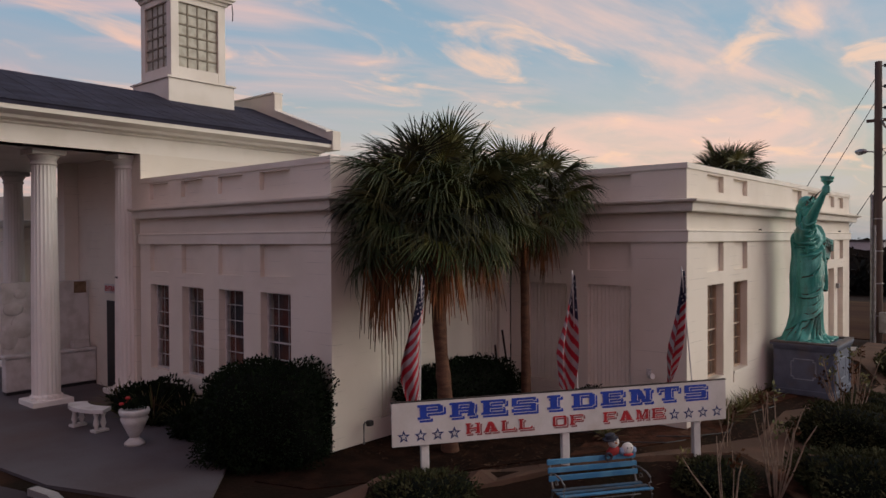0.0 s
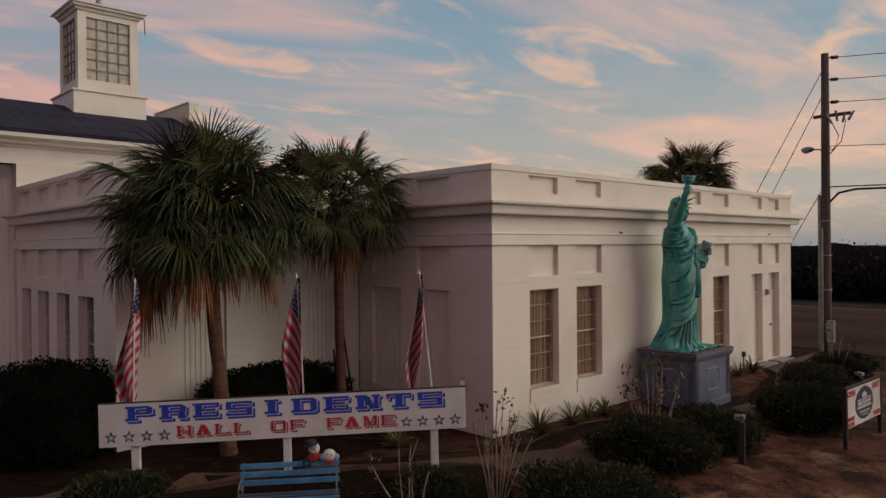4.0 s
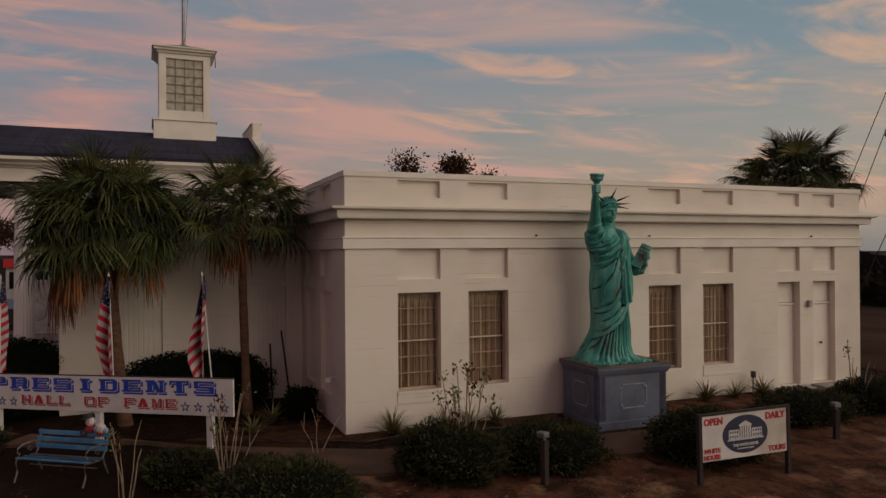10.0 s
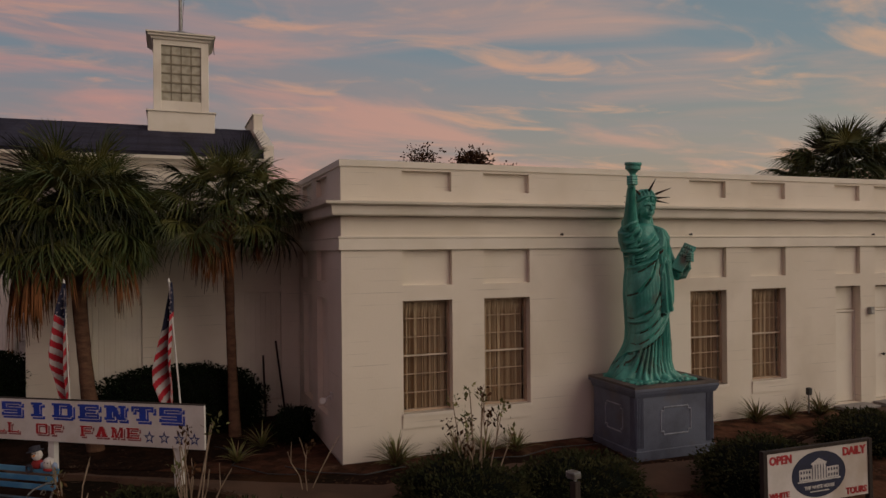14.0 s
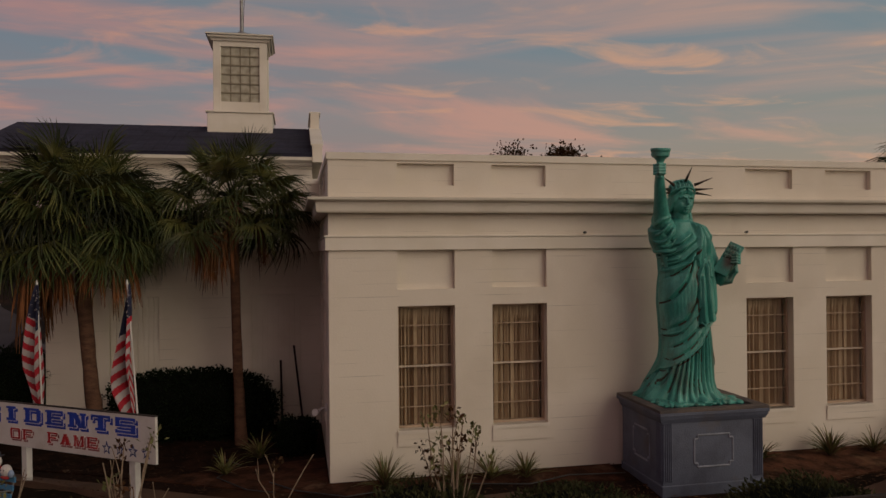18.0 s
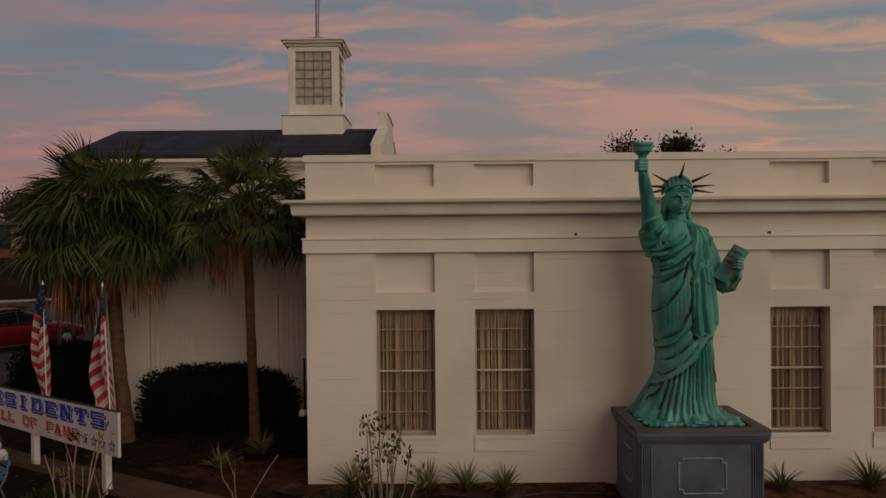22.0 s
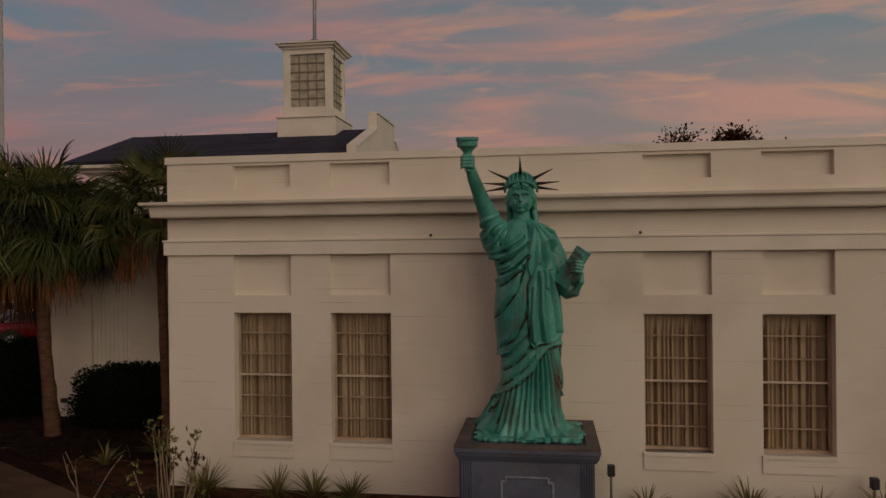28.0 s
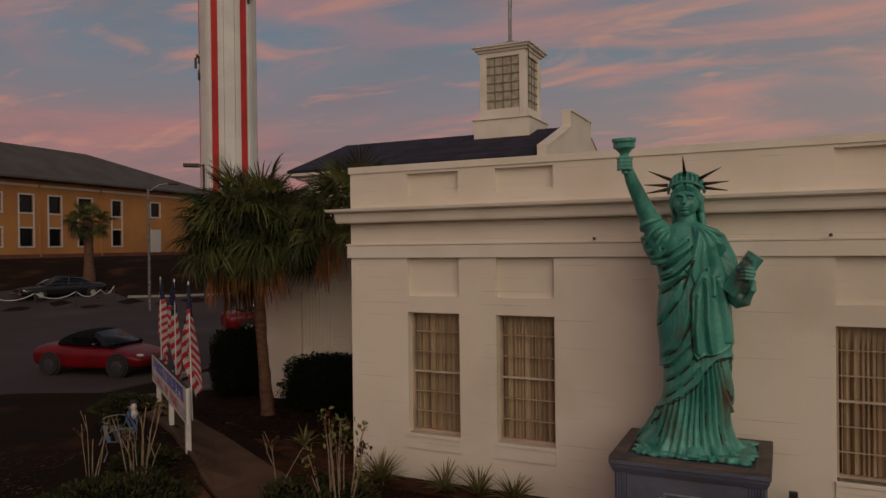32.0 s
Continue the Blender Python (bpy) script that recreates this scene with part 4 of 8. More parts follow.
def make_sign():
    root = empty("long_sign", SIGN_M, label="long white painted board sign on three white posts", category="sign")
    W = SIGN_L
    board = part("board", boxes((0, W, -0.02, 0.02, 0.868, 1.462), bevel=0.004), SIGNBOARD, root)
    part("board_edge", boxes((-0.006, W + 0.006, -0.024, 0.024, 1.462, 1.474)), WOODPOST, root)
    for u in (0.46, W / 2 - 0.02, W - 0.46):
        part("post", boxes((u - 0.055, u + 0.055, -0.11, -0.022, 0.0, 1.40), bevel=0.006), POSTWHITE, root)
    for text, u0, u1, z0, z1, drop, rim, thin, stem, face, shade, tint in (
            ("PRESIDENTS", 0.31, W - 0.29, 1.218, 1.418, 0.034, 0.006, 0.17, 0.27, BLUE, SHADEBLUE, "blue"),
            ("HALL OF FAME", 1.00, 4.07, 0.972, 1.118, 0.026, 0.005, 0.14, 0.21, RED, GREYRED, "red")):
        slab_letters("letter_shade", text, u0, u1, z0, z1, 0.0222, shade, board, tint + " drop shade", thin, drop, stem, rim)
        slab_letters("letter_outline", text, u0, u1, z0, z1, 0.0240, SIGNBOARD, board, "pale outline", thin, 0.004, stem, rim)
        slab_letters("letter", text, u0, u1, z0, z1, 0.0262, face, board, "fat " + tint + " slab letter", thin, 0.0, stem)
    first = None
    for u0 in (0.16, W - 0.86):
        for k in range(4):
            mm = Matrix.Translation((u0 + k * 0.235, 0, 1.00))
            if first is None:
                first = part("star", star_mesh(0.092, 0.02, 0.0235), STARBLUE, board, "dark blue outlined star", m=mm)
                inner = part("star_centre", star_mesh(0.048, 0.02, 0.0262), PALE, board, m=mm)
            else:
                again(first, mm, board)
                again(inner, mm, board)
    return root


make_sign()


def make_flag(u, lean, seed, wide, out, drift):
    """A flag hanging limp from a thin white pole fixed behind the board."""
    base = SIGN_M @ Vector((u, -0.13, 0.85))
    root = empty("flag", Matrix.Translation(base) @ Matrix.Rotation(sign_angle, 4, "Z") @ Matrix.Rotation(lean, 4, "Y"), label="limp striped flag with starred blue corner on a thin pole", category="flag", group="flags behind the sign")
    part("flagpole", lathe([(0.011, 0.0), (0.010, 2.25), (0.018, 2.27), (0.004, 2.33)], 8), POSTWHITE, root, "thin white pole")
    H, top, cols, rows = 1.62, 2.27, 40, 130
    cloth = []
    for r in range(rows + 1):
        q = r / rows
        row = []
        for c in range(cols + 1):
            s = c / cols
            spread = wide * (0.10 + 0.90 * min(1.0, q * 1.7) ** 0.9) * (1 - 0.55 * max(0.0, q - 0.70) / 0.30)
            x = 0.045 - drift * q * q - spread * s + 0.02 * math.sin(6 * q + seed) * q
            y = spread * (0.42 * math.sin(s * math.pi * 2.3 + seed + 1.6 * q) + 0.12 * math.sin(s * 13 + 3 * q + seed)) + 0.03 * math.sin(4 * q + seed) * s + out * q ** 1.5
            z = top - H * q - (0.10 + 0.22 * q) * (s if seed % 2 else 1 - s) * min(1, 3 * q + 0.2)
            row.append((x, y, z))
        cloth.append(row)

    def patch(keep):
        vs, fs, ids = [], [], {}
        for r in range(rows):
            for c in range(cols):
                if keep(r, c):
                    f = []
                    for rr, cc in ((r, c), (r, c + 1), (r + 1, c + 1), (r + 1, c)):
                        if (rr, cc) not in ids:
                            ids[(rr, cc)] = len(vs)
                            vs.append(cloth[rr][cc])
                        f.append(ids[(rr, cc)])
                    fs.append(f)
        return vs, [], fs

    def band(r, c):
        # the bands slant across the hanging cloth, steeper towards its end
        q, s = r / rows, (c / cols if seed % 2 else 1 - c / cols)
        return int(20 * q - s * (1.6 + 2.0 * q) + 12)

    def canton(r, c):
        return r / rows < 0.25 + 0.06 * (c / cols if seed % 2 else 1 - c / cols)

    cells = {(r, c): band(r, c) for r in range(rows) for c in range(cols) if not canton(r, c)}
    while cells:
        start = next(iter(cells))
        k, todo, piece = cells[start], [start], set()
        while todo:
            p = todo.pop()
            if cells.get(p) == k:
                del cells[p]
                piece.add(p)
                todo += [(p[0] + 1, p[1]), (p[0] - 1, p[1]), (p[0], p[1] + 1), (p[0], p[1] - 1)]
        part("red_stripe" if k % 2 else "white_stripe", patch(lambda r, c: (r, c) in piece), RUST if k % 2 else FLAGWHITE, root, smooth=True)
    blue = part("canton", patch(canton), FLAGBLUE, root, smooth=True)
    for r in range(6, 32, 5):
        for c in range(4 + (r // 5) % 2 * 5, 38, 10):
            mid = sum((Vector(cloth[r + i][c + j]) for i in (0, 1) for j in (0, 1)), Vector()) / 4
            vs, fs = [], []
            for side in (0.007, -0.007):
                k = len(vs)
                vs += [tuple(mid + Vector((a, side, b))) for a, b in ((-0.015, 0), (0, -0.019), (0.015, 0), (0, 0.019))]
                fs.append((k, k + 1, k + 2, k + 3))
            part("star", (vs, [], fs), FLAGWHITE, blue)
    return root


sign_angle = math.atan2(sign_dir.y, sign_dir.x)
for u, lean, seed, wide, out, drift in ((0.40, 0.02, 1, 0.28, 0.10, 0.04), (SIGN_L / 2 + 0.24, -0.05, 4, 0.27, 0.07, 0.15), (SIGN_L - 0.42, -0.10, 9, 0.27, 0.17, 0.30)):
    make_flag(u, lean, seed, wide, out, drift)

# ---------------------------------------------------------------- pedestal and statue
PX0, PX1, PY0, PY1 = 0.15, 1.57, 4.57, 6.33


def make_pedestal():
    root = empty("pedestal", Matrix.Translation((0, 0, 0)), label="blue-grey painted box pedestal with fluted corners and moulded plaques", category="pedestal")
    a, b, c, d = PX0 + 0.07, PX1 - 0.07, PY0 + 0.07, PY1 - 0.07
    part("body", boxes((a, b, c, d, -0.15, 1.06), bevel=0.006), PEDESTAL, root)
    part("plinth", boxes((a - 0.018, b + 0.018, c - 0.018, d + 0.018, -0.16, 0.10), bevel=0.01), PEDESTAL, root)
    loop = [(a, c), (b, c), (b, d), (a, d)]
    part("cap_moulding", sweep([(0.0, 1.0), (0.02, 1.0), (0.05, 1.06), (0.06, 1.10), (0.0, 1.10)], loop), PEDESTAL, root)
    part("top_board", boxes((PX0, PX1, PY0, PY1, 1.10, 1.15), bevel=0.008), PEDESTAL, root)
    for r in ((PX0 + .003, PX0 + 0.16, PY0 + .003, PY1 - .003), (PX1 - 0.15, PX1 - .003, PY0 + .003, PY1 - .003), (PX0 + 0.16, PX1 - 0.15, PY0 + .003, PY0 + 0.17), (PX0 + 0.16, PX1 - 0.15, PY1 - 0.17, PY1 - .003)):
        part("edge_board", boxes((*r, 1.15, 1.192), bevel=0.004), PEDCAP, root, "weathered brown edging board")
    # fluted strips on the corners
    for y0 in (c + 0.01, d - 0.16):
        for k in range(5):
            part("flute", boxes((b - 0.005, b + 0.016, y0 + 0.03 * k, y0 + 0.03 * k + 0.018, 0.15, 0.99), bevel=0.004), PEDESTAL, root)
    for x0 in (b - 0.16,):
        for k in range(5):
            part("flute", boxes((x0 + 0.03 * k, x0 + 0.03 * k + 0.018, c - 0.016, c + 0.005, 0.15, 0.99), bevel=0.004), PEDESTAL, root)

    def plaque(cx, cy, axis):
        w, z0, z1, n = (0.31 if axis == "x" else 0.26), 0.34, 0.80, 0.055
        pts = [(-w + n, z0), (w - n, z0), (w - n, z0 + n), (w, z0 + n), (w, z1 - n), (w - n, z1 - n), (w - n, z1), (-w + n, z1), (-w + n, z1 - n), (-w, z1 - n), (-w, z0 + n), (-w + n, z0 + n), (-w + n, z0)]
        bm = bmesh.new()
        for (u0, q0), (u1, q1) in zip(pts, pts[1:]):
            p0 = (cx, cy + u0, q0) if axis == "x" else (cx + u0, cy, q0)
            p1 = (cx, cy + u1, q1) if axis == "x" else (cx + u1, cy, q1)
            tube([p0, p1], 0.016, 6, bm)
        part("plaque_moulding", bm, PEDTRIM, root, "paler raised plaque moulding")

    plaque(b, (c + d) / 2, "x")
    plaque((a + b) / 2, c, "y")
    return root


PEDTRIM = surface("plaque_paint", (0.25, 0.27, 0.33), (0.16, 0.18, 0.22), 5, 0.6, 0.1, object_space=True)
make_pedestal()


def make_statue():
    """Robed figure with a raised torch, a tablet and a rayed crown, one mesh: a draped body in layers of cloth, with modelled head, arms and torch."""
    rng = random.Random(77)
    zs = np.array([0.0, 0.10, 0.30, 0.60, 0.90, 1.20, 1.50, 1.75, 1.95, 2.15, 2.35, 2.50, 2.62, 2.72, 2.80, 2.95])
    wide = np.array([0.44, 0.41, 0.365, 0.33, 0.312, 0.312, 0.325, 0.315, 0.29, 0.29, 0.30, 0.31, 0.28, 0.19, 0.110, 0.100])
    deep = np.array([0.37, 0.33, 0.29, 0.27, 0.265, 0.265, 0.265, 0.25, 0.225, 0.22, 0.235, 0.225, 0.185, 0.14, 0.105, 0.10])
    midy = np.array([0.02, 0.0, -0.01, 0.0, 0.0, -0.015, -0.03, -0.03, -0.03, -0.05, -0.06, -0.06, -0.07, -0.08, -0.08, -0.08])
    seg, rows = 300, 380
    A, Z = np.meshgrid(np.linspace(-math.pi, math.pi, seg, endpoint=False), np.linspace(0.0, 2.95, rows + 1))
    W, D, CY = np.interp(Z, zs, wide), np.interp(Z, zs, deep), np.interp(Z, zs, midy)
    # s: sideways place on the front, running on round the flanks
    S = np.where(np.abs(A) < math.pi / 2, 0.42 * np.sin(A), np.sign(A) * (0.42 + 0.40 * (np.abs(A) - math.pi / 2)))

    def soft(x, lo, hi):
        t = np.clip((x - lo) / (hi - lo), 0, 1)
        return t * t * (3 - 2 * t)

    def wobble(u, v, f, seed):
        r = random.Random(seed)
        out = np.zeros_like(u)
        for k in range(5):
            a, b, c = r.uniform(-1, 1), r.uniform(-1, 1), r.uniform(0, 6.3)
            out += np.sin(f * (1 + 0.5 * k) * (a * u + b * v) * 2 + c) / (1 + 0.6 * k)
        return out / 2.2

    def ridges(q, places, sharp=0.35):
        """Rounded folds with one steep side at the given places."""
        out = np.zeros_like(q)
        for c, w, h in places:
            x = (q - c) / w
            out = np.maximum(out, h * np.where(x < 0, np.exp(-(x / sharp) ** 2), np.exp(-x * x)))
        return out

    def fold(points, width, height):
        """A cloth fold along a line in (sideways, up): soft rise, steep fall and a groove on its lower side. Gives relief and signed distance."""
        best = np.full_like(S, 9.0)
        sign = np.ones_like(S)
        for (u0, v0), (u1, v1) in zip(points, points[1:]):
            du, dv = u1 - u0, v1 - v0
            ln = math.hypot(du, dv)
            t = np.clip(((S - u0) * du + (Z - v0) * dv) / ln ** 2, 0, 1)
            dist = np.hypot(S - u0 - t * du, Z - v0 - t * dv)
            side = np.where((S - u0) * dv - (Z - v0) * du > 0, 1.0, -1.0)
            sign = np.where(dist < best, side, sign)
            best = np.minimum(best, dist)
        r = best * sign / width
        up = np.where(r < 0, np.exp(-(r / 1.9) ** 2), np.exp(-(r / 0.75) ** 2))
        return height * (1.1 * up - 1.3 * np.exp(-((r - 1.40) / 0.55) ** 2)), r

    # tunic: upright pleats opening towards the foot
    fan = 0.62 + 0.38 * np.clip(1 - Z / 1.3, 0, 1)
    P = (S - 0.16) / fan + 0.012 * wobble(S, Z, 3.0, 5)
    pleat = np.abs(np.sin(P * math.pi * 12.5 + 0.7 * wobble(P, Z * 0.2, 7.0, 6))) ** 0.8
    d = 0.085 * pleat * (0.7 + 0.3 * wobble(P * 3, Z * 0.3, 4.0, 7))
    d += 0.09 * soft(-Z, -0.18, 0.0) * (0.5 + 0.5 * np.sin(P * 40)) * (np.abs(A) < 2.2)
    # bodice: smooth breast, a few slack folds from the right side up to the left shoulder
    upper = soft(Z, 1.95, 2.10)
    chest = np.full_like(S, 0.035)
    for u, h in ((-0.17, 0.055), (0.10, 0.050)):
        chest += h * np.exp(-((S - u) / 0.12) ** 2 - ((Z - 2.40) / 0.13) ** 2)
    for pts, h in (([(-0.42, 2.07), (-0.16, 2.16), (0.07, 2.33)], 0.040), ([(-0.43, 2.21), (-0.20, 2.29), (0.04, 2.46)], 0.034), ([(-0.45, 2.34), (-0.22, 2.40), (0.0, 2.55)], 0.028), ([(-0.40, 2.13), (-0.25, 2.17)], 0.026), ([(-0.44, 2.28), (-0.30, 2.31)], 0.024), ([(-0.44, 2.42), (-0.30, 2.46)], 0.024)):
        chest += fold(pts, 0.022, h)[0]
    d = d * (1 - upper) + upper * chest
    # mantle: lower layer with a rising hem, upper layer drawn up to the left shoulder
    hem = np.interp(S, [-1.7, -1.1, -0.73, -0.50, -0.38, -0.155, 0.09, 0.163, 0.29, 0.46, 0.9, 1.3, 1.7], [0.30, 0.12, 0.20, 0.38, 0.50, 0.66, 0.85, 0.98, 1.12, 1.14, 0.8, 0.5, 0.35]) + 0.012 * wobble(S, Z * 0, 9, 11)
    belt = np.interp(S, [-1.7, -0.8, -0.46, -0.11, 0.07, 0.25, 0.45, 1.7], [2.3, 2.08, 2.0, 2.13, 2.29, 2.5, 2.6, 2.5])
    tuck = np.interp(S, [-0.9, -0.60, -0.42, -0.24, 0.01, 0.07, 0.10], [1.15, 1.02, 0.99, 1.05, 1.30, 1.50, 1.75]) + 0.008 * wobble(S, Z * 0, 11, 12)
    mantle = soft(Z - hem, 0.0, 0.022) * (1 - soft(Z - belt, -0.02, 0.03))
    over = soft(Z - tuck, 0.0, 0.022) * (S < 0.12) * (1 - soft(-S, 0.55, 0.75))
    cloth = 0.055 + 0.038 * over + 0.02 * np.exp(-((Z - hem - 0.022) / 0.018) ** 2) + 0.016 * over * np.exp(-((Z - tuck - 0.022) / 0.018) ** 2) + 0.022 * np.exp(-((Z - belt + 0.035) / 0.028) ** 2)
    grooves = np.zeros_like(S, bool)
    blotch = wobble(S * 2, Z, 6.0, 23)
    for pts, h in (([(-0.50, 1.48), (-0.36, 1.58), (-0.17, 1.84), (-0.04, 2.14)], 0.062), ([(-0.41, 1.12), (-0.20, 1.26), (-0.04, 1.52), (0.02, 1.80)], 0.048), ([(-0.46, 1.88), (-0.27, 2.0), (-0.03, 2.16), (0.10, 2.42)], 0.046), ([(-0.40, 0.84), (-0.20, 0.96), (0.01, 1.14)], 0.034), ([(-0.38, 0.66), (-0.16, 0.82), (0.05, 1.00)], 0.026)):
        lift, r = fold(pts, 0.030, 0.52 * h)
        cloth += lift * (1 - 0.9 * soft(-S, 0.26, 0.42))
        # groove mask, browned further down as patina and as painted fold shade
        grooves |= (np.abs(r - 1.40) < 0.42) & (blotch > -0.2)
    zz = Z - 0.9 * np.maximum(0, -0.22 - S) ** 1.6
    swag = ridges(zz * 1.0 + 0.10 * wobble(S, Z, 2, 15), [(0.45, 0.09, 0.05), (0.74, 0.08, 0.035), (1.02, 0.10, 0.055), (1.30, 0.08, 0.04), (1.55, 0.10, 0.06), (1.80, 0.08, 0.05), (2.03, 0.06, 0.045)], 0.55)
    side = soft(-S, 0.44, 0.60)
    d = d * (1 - mantle) + mantle * (d * 0.06 + cloth * (1 - side) + (0.05 + 0.16 * swag) * side)
    # flank below the tablet: upright folds with stepped ends
    flank = soft(S, 0.36, 0.44) * (1 - soft(S, 0.85, 1.0)) * (1 - soft(Z, 1.75, 1.95))
    low = 0.45 + 0.30 * np.abs(np.sin(S * 15))
    d += flank * soft(Z - low, 0, 0.03) * (0.02 + 0.055 * np.abs(np.sin(S * 26)) ** 0.7)
    # smooth cloth hanging before the left thigh, with a turned lower corner
    left = 0.03 + 0.012 * wobble(Z, Z * 0, 5, 17) + 0.45 * np.maximum(0, Z - 1.92)
    foot = np.interp(S, [0.03, 0.08, 0.14, 0.30, 0.38, 0.46], [1.20, 1.12, 1.17, 1.19, 1.25, 1.32])
    hang = soft(S, left, left + 0.022) * (1 - soft(S, 0.42, 0.48)) * soft(Z - foot, 0.0, 0.022) * (1 - soft(Z, 2.12, 2.25))
    panel = 0.135 + 0.018 * np.exp(-((S - left - 0.03) / 0.02) ** 2) + 0.016 * np.exp(-((Z - foot - 0.02) / 0.018) ** 2)
    for pts, h in (([(0.20, 2.05), (0.19, 1.6), (0.215, 1.24)], 0.030), ([(0.34, 2.08), (0.36, 1.7), (0.39, 1.34)], 0.034), ([(0.10, 1.86), (0.085, 1.5), (0.09, 1.22)], 0.024), ([(0.28, 2.12), (0.27, 1.9)], 0.022)):
        panel += fold(pts, 0.022, h)[0]
    d = d * (1 - hang) + hang * panel
    # shoulder drape with a scalloped lower edge
    edge = np.interp(S, [-0.2, 0.02, 0.08, 0.14, 0.22, 0.32, 0.42, 0.60, 1.2, 1.7], [2.6, 2.30, 2.02, 2.12, 2.20, 2.02, 1.90, 1.85, 2.0, 2.1])
    inner = 0.04 + 0.15 * (Z - 2.1)
    drape = soft(Z - edge, 0.0, 0.03) * soft(S, inner - 0.02, inner + 0.03) * (1 - soft(Z, 2.66, 2.76)) * (1 - soft(S, 1.2, 1.5))
    R = np.degrees(np.arctan2(2.82 - Z, np.abs(S - 0.20) + 0.02)) * np.sign(S - 0.20)
    d = d * (1 - drape) + drape * (d * 0.25 + 0.075 + 0.062 * np.abs(np.sin(R * 0.19 + 0.7 * wobble(S, Z, 3, 19))) ** 0.8)
    # back: long hanging folds
    back = soft(np.abs(A), 1.9, 2.3)
    d = d * (1 - back) + back * (0.05 + 0.07 * np.abs(np.sin(A * 9 + 0.5 * wobble(A, Z, 3, 21))) * (1 - soft(Z, 2.4, 2.6)))
    # trailing hem behind the right heel
    d += 0.27 * soft(-Z, -0.75, 0.0) * np.exp(-((A + 2.0) / 0.55) ** 2)
    d *= 1 - soft(Z, 2.72, 2.80)
    rad = 1.0 / (np.abs(np.cos(A)) ** 2.2 + np.abs(np.sin(A)) ** 2.2) ** (1 / 2.2)
    X = 0.01 + (D * rad + d) * np.cos(A)
    Y = CY + (W * rad + d) * np.sin(A)
    vs = np.stack([X, Y, Z], -1).reshape(-1, 3).tolist()
    fs = []
    for r in range(rows):
        b = r * seg
        fs += [(b + k, b + (k + 1) % seg, b + seg + (k + 1) % seg, b + seg + k) for k in range(seg)]
    body = bpy.data.meshes.new("draped_body")
    body.from_pydata(vs, [], fs)
    # brown stain lines that also paint crease shade: hems, a few long folds, pleat troughs
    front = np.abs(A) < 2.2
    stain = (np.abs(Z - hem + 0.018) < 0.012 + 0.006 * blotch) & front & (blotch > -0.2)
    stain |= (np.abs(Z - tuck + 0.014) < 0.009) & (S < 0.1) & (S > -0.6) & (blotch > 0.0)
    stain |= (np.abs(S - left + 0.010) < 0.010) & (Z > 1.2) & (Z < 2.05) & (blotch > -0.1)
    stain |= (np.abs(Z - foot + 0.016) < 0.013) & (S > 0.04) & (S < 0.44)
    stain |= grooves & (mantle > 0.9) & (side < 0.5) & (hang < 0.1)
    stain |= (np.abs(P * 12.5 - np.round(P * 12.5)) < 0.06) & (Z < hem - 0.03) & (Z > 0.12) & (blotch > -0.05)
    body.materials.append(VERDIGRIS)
    body.materials.append(STAINSHADE)
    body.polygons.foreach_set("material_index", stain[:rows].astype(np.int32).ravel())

    bm = bmesh.new()

    def rope(points, radii, sides=10):
        rings = []
        n = len(points)
        for i, p in enumerate(points):
            t = (points[min(i + 1, n - 1)] - points[max(i - 1, 0)]).normalized()
            u = t.cross(Vector((0.31, 0.17, 0.93)))
            u = (u if u.length > 0.05 else t.cross(Vector((1, 0, 0)))).normalized()
            w = t.cross(u)
            rings.append([bm.verts.new(p + radii[i] * (math.cos(2 * math.pi * k / sides) * u + math.sin(2 * math.pi * k / sides) * w)) for k in range(sides)])
        for a, b in zip(rings, rings[1:]):
            for k in range(sides):
                bm.faces.new((a[k], a[(k + 1) % sides], b[(k + 1) % sides], b[k]))
        bm.faces.new(rings[0][::-1])
        bm.faces.new(rings[-1])

    def ball(x, y, z, rx, ry, rz, n=18, rot=None):
        bmesh.ops.create_uvsphere(bm, u_segments=n + 6, v_segments=n, radius=1.0, matrix=Matrix.Translation((x, y, z)) @ (rot or Matrix()) @ Matrix.Diagonal((rx, ry, rz, 1)))

    def limb(points, radii):
        pts, rd = [], []
        for (p, q), (r0, r1) in zip(zip(points, points[1:]), zip(radii, radii[1:])):
            for i in range(6):
                pts.append(Vector(p).lerp(Vector(q), i / 6))
                rd.append(r0 + (r1 - r0) * i / 6)
        pts.append(Vector(points[-1]))
        rd.append(radii[-1])
        rope(pts, rd, 18)

    # neck, skull, jaw, brow, nose, lips, hair in two waves, locks and veil
    hy = -0.08
    limb([(0.02, hy, 2.70), (0.04, hy, 2.95)], [0.125, 0.105])
    before = set(bm.verts)
    ball(0.03, hy, 3.06, 0.165, 0.172, 0.17)
    ball(0.075, hy, 2.995, 0.125, 0.142, 0.125)
    ball(0.140, hy, 2.910, 0.050, 0.060, 0.038)
    for q in (-1, 1):
        rope([Vector((0.205, hy + 0.012 * q, 3.100)), Vector((0.202, hy + 0.06 * q, 3.114)), Vector((0.165, hy + 0.110 * q, 3.095))], [0.018, 0.020, 0.016])
        ball(0.168, hy + 0.052 * q, 3.068, 0.020, 0.026, 0.012)
        ball(0.130, hy + 0.070 * q, 3.00, 0.058, 0.050, 0.060)
        for k in range(6):
            ball(0.135 - 0.030 * k, hy + (0.032 + 0.027 * k) * q, 3.178 - 0.020 * k, 0.055, 0.044, 0.034, 12)
        ball(0.0, hy + 0.165 * q, 3.02, 0.07, 0.038, 0.11)
